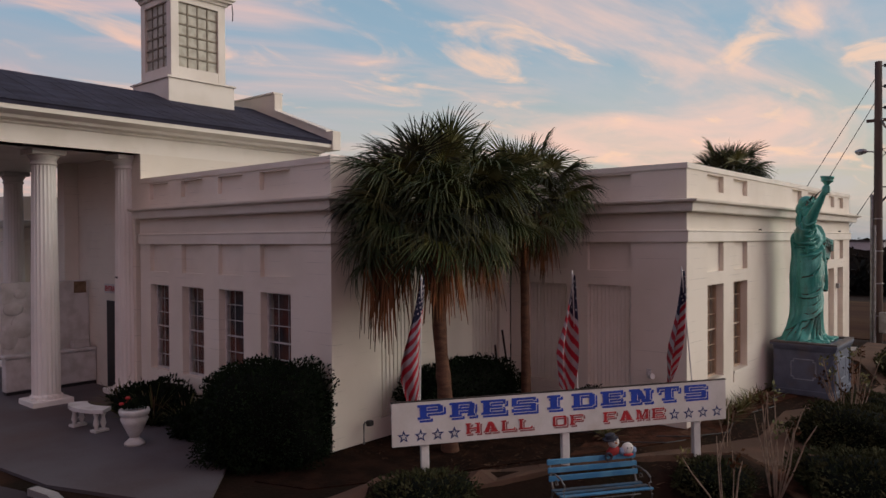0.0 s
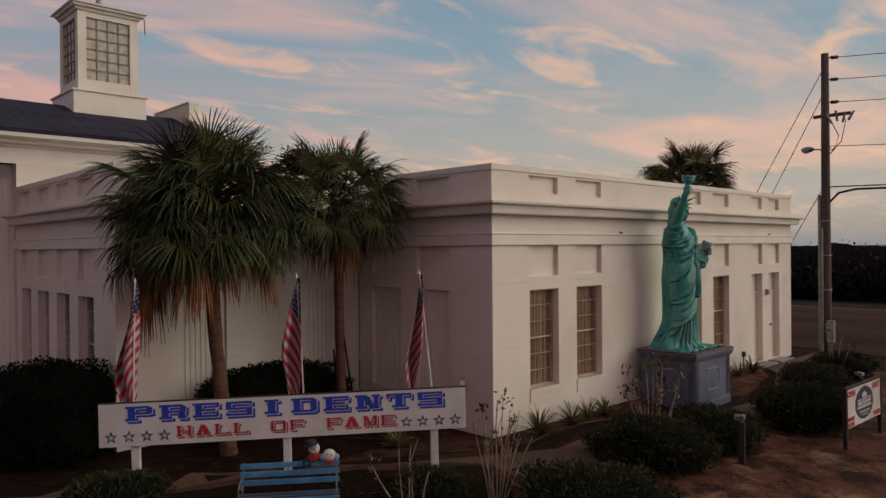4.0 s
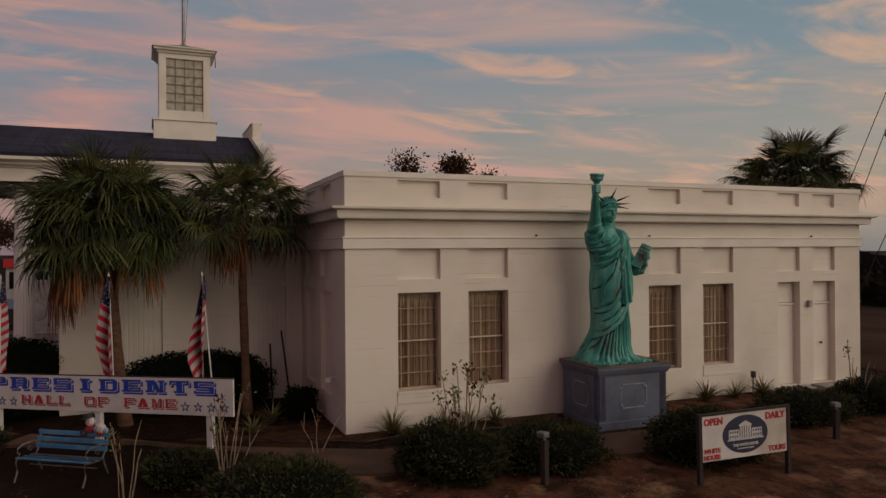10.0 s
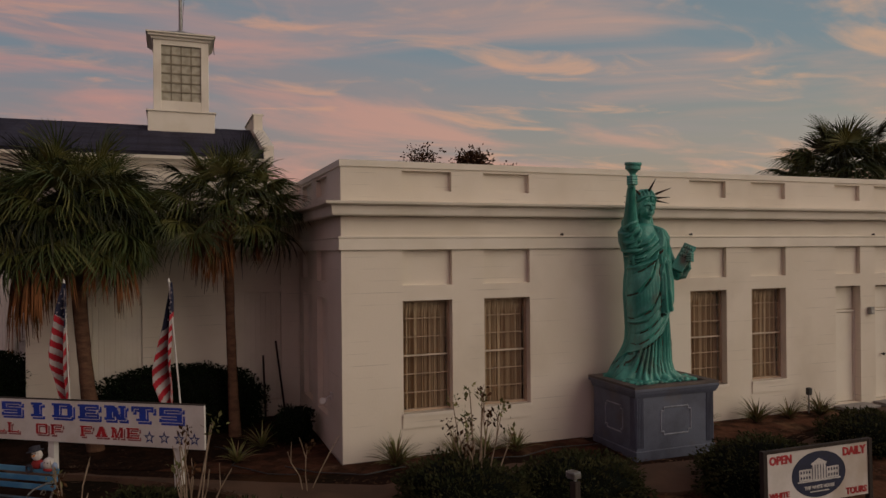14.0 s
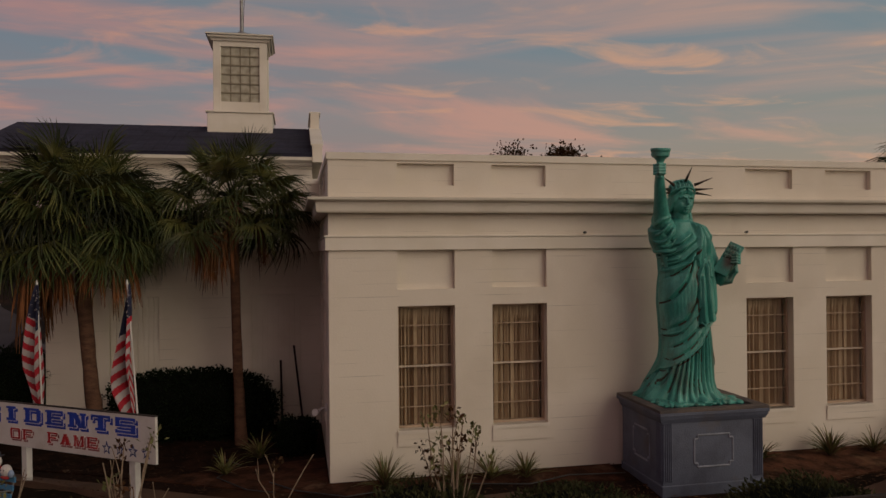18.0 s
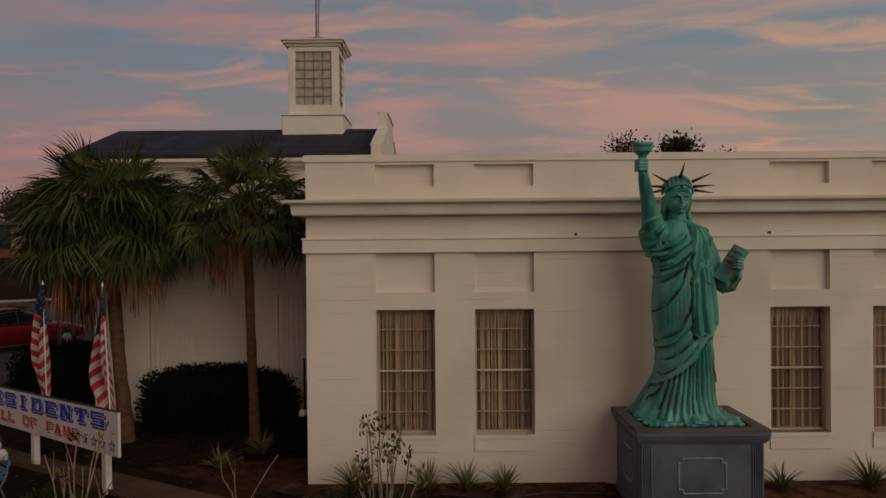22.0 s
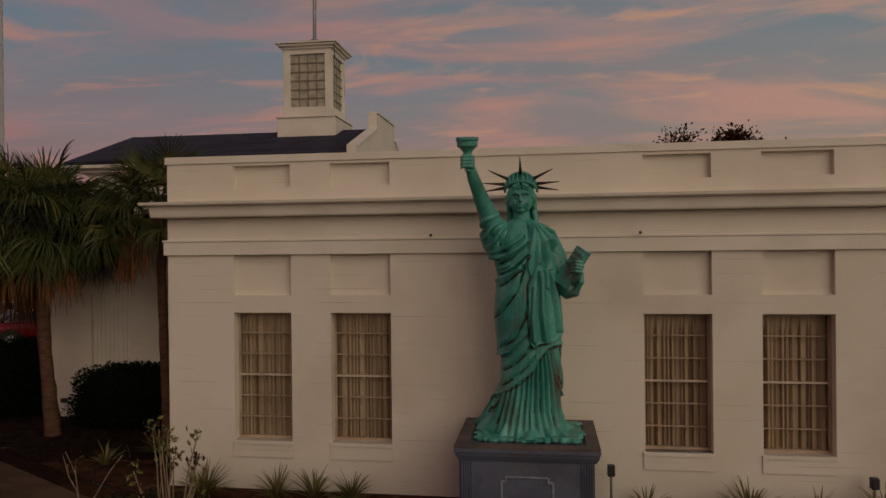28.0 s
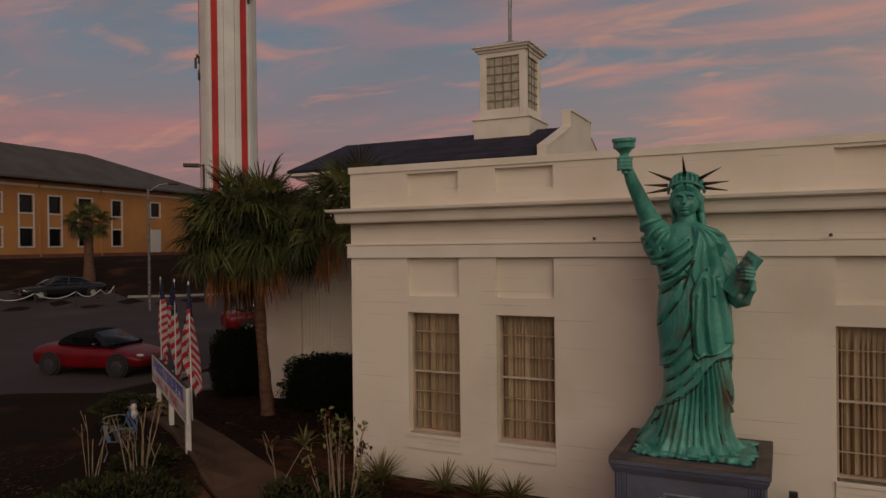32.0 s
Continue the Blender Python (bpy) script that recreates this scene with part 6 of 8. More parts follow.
def make_bench():
    d = Vector((0.577, 0.817))
    n = Vector((0.817, -0.577))
    base = Vector((0.16, -5.05))
    m = Matrix(((d.x, n.x, 0, base.x), (d.y, n.y, 0, base.y), (0, 0, 1, -0.03), (0, 0, 0, 1)))
    root = empty("garden_bench", m, label="blue slatted garden bench with iron ends before the sign", category="bench")
    for z, y in ((0.655, -0.02), (0.555, 0.01), (0.455, 0.04)):
        part("back_slat", boxes((-0.02, 1.27, y - 0.012, y + 0.012, z - 0.035, z + 0.035), bevel=0.004), BENCHBLUE, root)
    for k, y in enumerate((0.15, 0.29, 0.435)):
        part("seat_slat", boxes((-0.02, 1.27, y - 0.030, y + 0.030, 0.325 + 0.009 * k, 0.347 + 0.009 * k), bevel=0.004), BENCHBLUE if k == 2 else WORNSLAT, root, "" if k == 2 else "dull slat with worn blue paint")
    for u in (0.02, 1.23):
        part("end_frame", tube([(u, -0.035, 0.70), (u, 0.0, 0.5), (u, 0.07, 0.36), (u, 0.12, 0.315), (u, 0.30, 0.32), (u, 0.47, 0.34), (u, 0.49, 0.30), (u, 0.46, 0.15), (u, 0.52, 0.0)], 0.014, 7), IRON, root)
        part("rear_leg", tube([(u, 0.08, 0.33), (u, 0.03, 0.18), (u, -0.06, 0.0)], 0.014, 7), IRON, root)
        part("armrest", tube([(u, 0.0, 0.52), (u, 0.16, 0.55), (u, 0.36, 0.54), (u, 0.45, 0.50), (u, 0.46, 0.44), (u, 0.41, 0.42), (u, 0.45, 0.36)], 0.012, 7), IRON, root)
        part("scroll", tube([(u, 0.20 + 0.05 * math.cos(a / 2.0) * (1 - a / 16), 0.44 + 0.05 * math.sin(a / 2.0) * (1 - a / 16)) for a in range(13)], 0.008, 6), IRON, root)
    part("stretcher", tube([(0.02, 0.2, 0.20), (1.23, 0.2, 0.20)], 0.009, 6), IRON, root)
    return m


bench_m = make_bench()


def sphere(bm, x, y, z, r, squash=(1, 1, 1), n=14):
    bmesh.ops.create_uvsphere(bm, u_segments=n, v_segments=n - 4, radius=r, matrix=Matrix.Translation((x, y, z)) @ Matrix.Diagonal((*squash, 1)))
    return bm


SNOW = surface("plush_white", (0.66, 0.62, 0.58), None, 8, 0.9, 0.3, fine=90, spread=0.2)
TOYRED = surface("plush_red", (0.36, 0.03, 0.03), None, 8, 0.9, 0.3, fine=90)
TOYDARK = surface("plush_dark", (0.035, 0.035, 0.05), None, 8, 0.9, 0.3, fine=90)
TOYBLUE = surface("plush_blue", (0.28, 0.36, 0.52), None, 8, 0.9, 0.3, fine=90)
TOYORANGE = surface("plush_orange", (0.5, 0.2, 0.05), None, 8, 0.9, 0.1)


def make_toys():
    a = empty("snowman_decoration", bench_m @ Matrix.Translation((0.95, -0.01, 0.675)) @ Matrix.Rotation(-0.22, 4, "Y") @ Matrix.Scale(0.92, 4), label="small snowman figure with black hat on the bench back", category="decoration")
    part("body", sphere(bmesh.new(), 0, 0, 0.07, 0.085, (1.25, 0.6, 0.85)), TOYRED, a, "red scarf and coat")
    part("head", sphere(bmesh.new(), 0.03, 0.01, 0.20, 0.085, (1, 0.7, 1)), SNOW, a)
    part("hat", lathe([(0.115, 0.255), (0.115, 0.268), (0.075, 0.272), (0.075, 0.325), (0.03, 0.335)], 14), TOYDARK, a, "black top hat")
    part("nose", lathe([(0.016, 0.0), (0.002, 0.06)], 8, Matrix.Translation((0.04, 0.065, 0.20)) @ pose(0, 0, 0, -90)), TOYORANGE, a)
    for dx in (0.005, 0.06):
        part("eye", sphere(bmesh.new(), dx, 0.066, 0.225, 0.009, n=8), TOYDARK, a)
    part("wreath", (lambda b: tube([(-0.11 + 0.05 * math.cos(q), 0.05, 0.03 + 0.05 * math.sin(q)) for q in [i * 0.5236 for i in range(13)]], 0.018, 6, b))(bmesh.new()), TOYDARK, a)
    b = empty("snowman_decoration", bench_m @ Matrix.Translation((1.14, 0.0, 0.675)), label="small white plush head with blue earmuffs", category="decoration")
    part("head", sphere(bmesh.new(), 0, 0.01, 0.09, 0.085, (1, 0.7, 0.95)), SNOW, b)
    for s in (-1, 1):
        part("earmuff", sphere(bmesh.new(), 0.085 * s, 0.01, 0.06, 0.05, (0.9, 0.7, 1)), TOYBLUE, b)
        part("eye", sphere(bmesh.new(), 0.028 * s, 0.064, 0.11, 0.009, n=8), TOYDARK, b)
    part("scarf", sphere(bmesh.new(), 0, 0.03, 0.01, 0.05, (1.5, 0.7, 0.5)), TOYRED, b)


make_toys()


def make_urn():
    root = empty("garden_urn", Matrix.Translation((-6.95, -7.18, 0.045)), label="white cast-stone urn planted with red flowers", category="urn")
    part("foot", lathe([(0.17, 0.0), (0.17, 0.04), (0.13, 0.07), (0.085, 0.11), (0.08, 0.13)], 20), STONEWHITE, root, smooth=True)
    part("bowl", lathe([(0.08, 0.13), (0.12, 0.20), (0.19, 0.36), (0.235, 0.46), (0.20, 0.49), (0.235, 0.52), (0.26, 0.58), (0.245, 0.62), (0.21, 0.63), (0.20, 0.60)], 24), STONEWHITE, root, smooth=True)
    rng = random.Random(5)
    part("leaves", leaf_cloud(rng, [(rng.gauss(0, 0.09), rng.gauss(0, 0.09), 0.62 + rng.random() * 0.12) for _ in range(220)], [(0, 0, 1)] * 220, 0.09, 0.3), HEDGE, root, kind="stuff")
    for k in range(5):
        part("flower", sphere(bmesh.new(), rng.gauss(0, 0.09) - 0.05, rng.gauss(0, 0.08), 0.72 + rng.random() * 0.09, 0.045, (1, 1, 0.7), 9), FLOWER, root)


make_urn()


def make_stone_bench():
    root = empty("stone_bench", Matrix.Translation((-8.62, -7.33, 0.045)) @ Matrix.Rotation(0.12, 4, "Z"), label="white curved cast-stone bench on baluster legs", category="bench")
    bm = bmesh.new()
    rings = []
    for k in range(13):
        a = -0.62 + 1.24 * k / 12
        pts = []
        for r, z in ((0.68, 0.37), (0.68, 0.44), (1.02, 0.44), (1.02, 0.37)):
            pts.append(bm.verts.new((r * math.sin(a), 0.85 - r * math.cos(a), z)))
        rings.append(pts)
    for p, q in zip(rings, rings[1:]):
        for j in range(4):
            bm.faces.new((p[j], p[(j + 1) % 4], q[(j + 1) % 4], q[j]))
    bm.faces.new(rings[0])
    bm.faces.new(rings[-1])
    part("seat", bm, STONEWHITE, root)
    for a in (-0.45, 0.45):
        cx, cy = 0.85 * math.sin(a), 0.85 - 0.85 * math.cos(a)
        part("foot", boxes((cx - 0.09, cx + 0.09, cy - 0.14, cy + 0.14, 0.0, 0.05), bevel=0.01), STONEWHITE, root)
        for dy in (-0.07, 0.07):
            part("baluster", lathe([(0.045, 0.05), (0.03, 0.08), (0.055, 0.15), (0.03, 0.27), (0.045, 0.31), (0.05, 0.37)], 12, Matrix.Translation((cx, cy + dy, 0))), STONEWHITE, root, smooth=True)


make_stone_bench()

# ---------------------------------------------------------------- tour sign and garden lamps


def make_tour_sign():
    m = Matrix(((0.04, 1, 0, 4.46), (1, -0.04, 0, 4.44), (0.02, 0, 1, 0.0), (0, 0, 0, 1)))
    root = empty("tour_sign", m, label="white tour sign with red words and dark oval on posts", category="sign")
    W = 1.76
    board = part("board", boxes((0.03, W - 0.03, -0.012, 0.012, 0.155, 0.86), bevel=0.003), SIGNBOARD, root)
    for u in (0.0, W):
        part("post", boxes((u - 0.035, u + 0.035, -0.045, 0.03, -0.45, 0.90), bevel=0.006), WOODPOST, root)
    part("top_rail", boxes((0.035, W - 0.035, -0.03, 0.026, 0.862, 0.90)), WOODPOST, root)
    oval = bmesh.new()
    bmesh.ops.create_cone(oval, cap_ends=True, segments=48, radius1=1.0, radius2=1.0, depth=0.004, matrix=Matrix.Translation((W / 2, 0.014, 0.52)) @ Matrix.Diagonal((0.45, 1, 0.30, 1)) @ Matrix.Rotation(math.pi / 2, 4, "X"))
    ov = part("oval", oval, NAVY, board, "dark navy oval")
    bits = [("facade", (-0.33, 0.33, 0.45, 0.60)), ("facade", (-0.12, 0.12, 0.45, 0.66)), ("steps", (-0.36, 0.36, 0.43, 0.447))]
    for name, (a, b, c, d) in bits:
        part(name, boxes((W / 2 + a, W / 2 + b, 0.014, 0.019 if a > -0.2 else 0.0178, c, d)), PALE, ov)
    ped = bmesh.new()
    q = [(W / 2 - 0.14, 0.66), (W / 2 + 0.14, 0.66), (W / 2, 0.73)]
    lo, hi = [ped.verts.new((u, 0.014, z)) for u, z in q], [ped.verts.new((u, 0.019, z)) for u, z in q]
    ped.faces.new(hi)
    for k in range(3):
        ped.faces.new((lo[k], lo[(k + 1) % 3], hi[(k + 1) % 3], hi[k]))
    part("pediment", ped, PALE, ov)
    for k in range(14):
        u = W / 2 - 0.30 + 0.60 * k / 13
        if abs(u - W / 2) < 0.12:
            part("column_mark", boxes((u - 0.006, u + 0.006, 0.019, 0.0205, 0.46, 0.645)), NAVY, ov)
        else:
            for z in (0.475, 0.545):
                part("window_mark", boxes((u - 0.012, u + 0.012, 0.0178, 0.0195, z, z + 0.035)), NAVY, ov)
    for text, size, u, z, w in (("OPEN", 0.15, 0.25, 0.765, 0.36), ("DAILY", 0.15, W - 0.27, 0.765, 0.40), ("WHITE", 0.10, 0.22, 0.315, 0.32), ("HOUSE", 0.10, 0.22, 0.215, 0.32), ("TOURS", 0.12, W - 0.25, 0.235, 0.36)):
        lettering("lettering", text, size, Matrix.Translation((u, 0.0145, z)), RED, board, w, 0.003, "red capital letters")
        lettering("lettering", text, size, Matrix.Translation((u + 0.006, 0.0143, z)), RED, board, w, 0.0025, "red capital letters")
    lettering("lettering", "THE WHITE HOUSE", 0.06, Matrix.Translation((W / 2, 0.0175, 0.355)), PALE, ov, 0.50, 0.002, "small pale letters")
    part("caption_bar", boxes((W / 2 - 0.16, W / 2 + 0.16, 0.0163, 0.0185, 0.29, 0.305)), PALE, ov)


make_tour_sign()


def make_post_lamp(x, y, h, turn, label):
    z = ground_z(x, y)
    root = empty("lamp_post", Matrix.Translation((x, y, z)) @ Matrix.Rotation(turn, 4, "Z"), label=label, category="garden lamp", group="garden lamp posts")
    part("post", boxes((-0.05, 0.05, -0.05, 0.05, -0.2, h), bevel=0.008), WOODPOST, root)
    head = part("lamp_head", boxes((-0.10, 0.05, -0.07, 0.07, h + 0.03, h + 0.12), bevel=0.015), IRON, root, "grey metal floodlight")
    part("lens", boxes((-0.106, -0.10, -0.055, 0.055, h + 0.045, h + 0.115)), LAMPGLASS, head)
    part("bracket", tube([(0, 0, h - 0.02), (0, 0, h + 0.05)], 0.02, 8), GALV, root)


make_post_lamp(3.57, 2.2, 0.70, 0.3, "short dark wooden post carrying a grey floodlight")
make_post_lamp(3.49, 8.6, 0.58, -0.3, "short wooden post with floodlight near the doors")


def make_outlet(x, y, h, label):
    root = empty("outlet_post", Matrix.Translation((x, y, ground_z(x, y))), label=label, category="outlet")
    part("conduit", tube([(0, 0, -0.1), (0, 0, h)], 0.018, 8), GALV, root)
    part("box", boxes((-0.04, 0.05, -0.05, 0.05, h - 0.02, h + 0.13), bevel=0.01), BLACKMETAL, root, "weathered dark box")


make_outlet(0.30, 6.55, 0.50, "conduit with dark outlet box beside the pedestal")
make_outlet(0.22, 9.90, 0.42, "conduit with dark outlet box below the wall")


def make_flood(x, y, z, out, label):
    root = empty("floodlight", Matrix.Translation((x, y, z)), label=label, category="floodlight")
    part("arm", tube([(0, 0, 0), (out[0] * 0.6, out[1] * 0.6, 0.0), (out[0], out[1], -0.05)], 0.015, 6), PALE, root)
    part("lamp", lathe([(0.03, 0.0), (0.045, 0.05), (0.06, 0.12), (0.055, 0.13)], 12, Matrix.Translation((out[0], out[1], -0.07)) @ pose(0, 0, 0, 75, 0, 60)), PALE, root)
    part("junction_box", boxes((-0.045, 0.045, -0.04, 0.0, -0.06, 0.06)), PALE, root)


make_flood(-0.74, -0.003, 1.0, (0.05, -0.14), "white floodlight fixed low on the shaded wall")
for y in (4.08, 6.99, 12.0):
    part("wall_nozzle", lathe([(0.016, 0.0), (0.016, 0.045), (0.023, 0.045), (0.023, 0.06)], 10, Matrix.Translation((0.055, y, 3.775)) @ pose(0, 0, 0, 0, 90)), BLACKMETAL, label="small dark nozzle on the frieze band", category="nozzle", group="frieze nozzles")
lamp_root = empty("wall_lamp", Matrix.Translation((0.0, 11.97, 2.07)), label="small grey wall lamp between the doors", category="wall lamp")
part("housing", boxes((0.0, 0.09, -0.06, 0.06, -0.07, 0.09), bevel=0.012), GALV, lamp_root)
part("lens", boxes((0.02, 0.096, -0.045, 0.045, -0.05, 0.02), bevel=0.01), LAMPGLASS, lamp_root)
for y0, z0, y1, z1 in ((-0.77, 0.10, -0.80, 1.33), (-0.36, 0.15, -0.54, 1.62)):
    part("garden_stake", tube([(-3.72, y0, z0 - 0.15), (-3.86, y1, z1)], 0.022, 7), WOODPOST, label="thin brown stake leaning by the wall", category="stake", group="leaning stakes")
pump = empty("spigot", Matrix.Translation((-4.0, -4.55, 0)), label="grey pipe with outlet box at the wall corner", category="spigot")
part("pipe", tube([(0.06, 0, 0.0), (0.06, 0, 0.34), (0.09, 0, 0.40), (0.18, 0.02, 0.40)], 0.02, 8), GALV, pump)
part("box", boxes((0.16, 0.25, -0.05, 0.06, 0.36, 0.45), bevel=0.01), BLACKMETAL, pump)

# ---------------------------------------------------------------- canes, strap-leaved clumps, litter


def make_canes(x, y, stems, seed, label, height):
    rng = random.Random(seed)
    z = ground_z(x, y)
    root = empty("cane_shrub", Matrix.Translation((x, y, z)), label=label, category="shrub", group="bare cane shrubs")
    for k in range(stems):
        a = 6.28 * k / stems + rng.uniform(-0.4, 0.4)
        r0, r1 = rng.uniform(0.02, 0.10), rng.uniform(0.10, 0.55)
        h = height * rng.uniform(0.6, 1.05) * (1.08 - 0.35 * r1)
        p0 = Vector((r0 * math.cos(a), r0 * math.sin(a), -0.05))
        p3 = Vector((r1 * math.cos(a), r1 * math.sin(a), h))
        p1 = p0.lerp(p3, 0.35) + Vector((rng.uniform(-0.03, 0.03), rng.uniform(-0.03, 0.03), 0.06))
        p2 = p0.lerp(p3, 0.72) + Vector((rng.uniform(-0.03, 0.03), rng.uniform(-0.03, 0.03), 0.03))
        stem = part("cane", tube([p0, p1, p2, p3], rng.uniform(0.009, 0.015), 6, None, 0.55), STEM, root)
        if k % 2 == 0:
            tip = p2 + (p3 - p2) * 0.3 + Vector((rng.uniform(-0.12, 0.12), rng.uniform(-0.12, 0.12), 0.28))
            part("twig", tube([p2, p2.lerp(tip, 0.5) + Vector((0, 0, 0.02)), tip], 0.008, 5, None, 0.5), STEM, stem)
        if k % 3 == 0 or height > 1.6:
            pts = [p3 + Vector((rng.gauss(0, 0.045), rng.gauss(0, 0.045), rng.gauss(-0.03, 0.07))) for _ in range(18)]
            part("foliage", leaf_cloud(rng, pts, [(0, 0, 0.6)] * len(pts), 0.075, 0.26), BLADE if k % 2 else LEAFTREE, stem, "dull green leaf tuft")


make_canes(2.45, 1.35, 14, 41, "cut back shrub of pale canes with leafy tips", 1.62)
make_canes(2.25, -2.40, 11, 42, "cut back shrub of pale bare canes by the sign", 1.45)
make_canes(2.0, -3.75, 5, 43, "bare canes standing beside the blue bench", 1.0)
make_canes(2.2, 10.8, 6, 44, "thin twiggy shrub near the utility pole", 1.5)
make_canes(1.0, -0.75, 3, 45, "few thin dry stalks in the mulch", 0.9)


LITTERLEAF = surface("dry_strap_leaf", (0.20, 0.13, 0.07), (0.13, 0.08, 0.04), 5, 0.8, 0.05)


def make_strap(x, y, r, n, seed, label):
    rng = random.Random(seed)
    root = empty("strap_leaf_plant", Matrix.Translation((x, y, ground_z(x, y))), label=label, category="plant", group="strap-leaved clumps")
    for k in range(int(n * 2.4)):
        a = rng.uniform(0, 6.28)
        ln = r * rng.uniform(0.7, 1.45)
        up = rng.uniform(0.62, 1.5)
        vs, fs = [], []
        side = Vector((-math.sin(a), math.cos(a), 0))
        for i in range(6):
            q = i / 5
            out = ln * (q * math.cos(up) + 0.25 * q * q)
            z = ln * (q * math.sin(up) - 0.38 * q ** 2.6 * math.cos(up))
            p = Vector((out * math.cos(a), out * math.sin(a), max(0.01, z)))
            w = 0.018 * (1 - q) ** 0.7 + 0.0015
            vs += [tuple(p - side * w), tuple(p + Vector((0, 0, -0.6 * w))), tuple(p + side * w)]
            if i:
                b = 3 * (i - 1)
                fs += [(b, b + 1, b + 4, b + 3), (b + 1, b + 2, b + 5, b + 4)]
        part("leaf", (vs, [], fs), BLADE if k % 4 else LITTERLEAF, root)


for x, y, r, n, s in ((0.42, 0.78, 0.42, 44, 51), (0.38, 1.85, 0.36, 26, 52), (0.36, 2.40, 0.40, 22, 53), (0.40, 2.95, 0.36, 30, 54), (0.42, 8.30, 0.42, 34, 55), (0.42, 9.15, 0.36, 24, 56), (0.45, 9.95, 0.40, 36, 57), (0.4, 7.0, 0.34, 18, 58), (-1.6, -1.1, 0.36, 22, 59), (-0.8, -1.6, 0.32, 20, 60)):
    make_strap(x, y, r, n, s, "clump of arching green strap leaves in the mulch")
for x, y, r, n, s in ((-9.2, -6.35, 0.65, 34, 61), (-8.0, -6.3, 0.7, 40, 62), (-7.3, -6.0, 0.6, 30, 63)):
    make_strap(x, y, r, n, s, "arching feathery green plant below the windows")


def scatter_litter(name, count, area, material, seed, big, label):
    """Bark chips, straw and fallen leaves strewn over a stretch of ground."""
    rng = random.Random(seed)
    vs, fs = [], []
    x0, x1, y0, y1 = area
    for k in range(count):
        x, y = rng.uniform(x0, x1), rng.uniform(y0, y1)
        if x < 0.05 and y > -0.05 or noise.noise((x * 0.6, y * 0.6, 3.0)) < -0.12:
            continue
        z = ground_z(x, y) + 0.024
        a, l, w = rng.uniform(0, 6.28), rng.uniform(0.02, 0.075) * big, rng.uniform(0.006, 0.018) * big
        d, s = Vector((math.cos(a), math.sin(a), rng.uniform(-0.15, 0.25))), Vector((-math.sin(a), math.cos(a), rng.uniform(-0.2, 0.2)))
        p = Vector((x, y, z))
        i = len(vs)
        vs += [tuple(p - d * l), tuple(p + s * w), tuple(p + d * l), tuple(p - s * w)]
        fs.append((i, i + 1, i + 2, i + 3))
    part(name, (vs, [], fs), material, label=label, kind="stuff", category="litter")


LITTER = surface("leaf_litter_colours", (0.075, 0.038, 0.02), (0.045, 0.02, 0.012), 6, 0.9, 0.0, fine=11, spread=0.9, grime=(0.15, 0.095, 0.06), gloss=0.1)
STRAW = surface("pine_straw_colours", (0.16, 0.085, 0.045), (0.08, 0.04, 0.022), 3, 0.9, 0.0, fine=11, spread=0.9, grime=(0.26, 0.17, 0.11), gloss=0.1)
scatter_litter("leaf_litter", 4200, (-3.9, 1.2, -5.0, 10.0), LITTER, 9, 1.0, "scattered bark chips and fallen leaves in the beds")
scatter_litter("pine_straw", 12000, (1.0, 7.6, -1.5, 13.0), STRAW, 10, 0.9, "pale pine straw and leaves strewn on the soil")
scatter_litter("dry_leaves", 3500, (1.0, 6.0, -7.0, -1.0), LITTER, 12, 1.0, "dull dry leaves strewn on the dark ground")
for pts in ([(-0.2, -0.9), (0.3, -0.5), (0.7, 0.2), (0.55, 0.9)], [(-1.9, -1.9), (-1.2, -1.4), (-0.6, -1.7), (0.1, -1.2), (0.3, -0.8)], [(0.6, 4.5), (0.5, 3.6), (0.75, 2.9), (0.55, 2.0)]):
    part("garden_hose", tube([(x, y, ground_z(x, y) + 0.035) for x, y in pts], 0.009, 6), BLACKMETAL, label="dark garden hose lying on the mulch", category="hose", group="garden hoses")

# ---------------------------------------------------------------- utility pole and wires


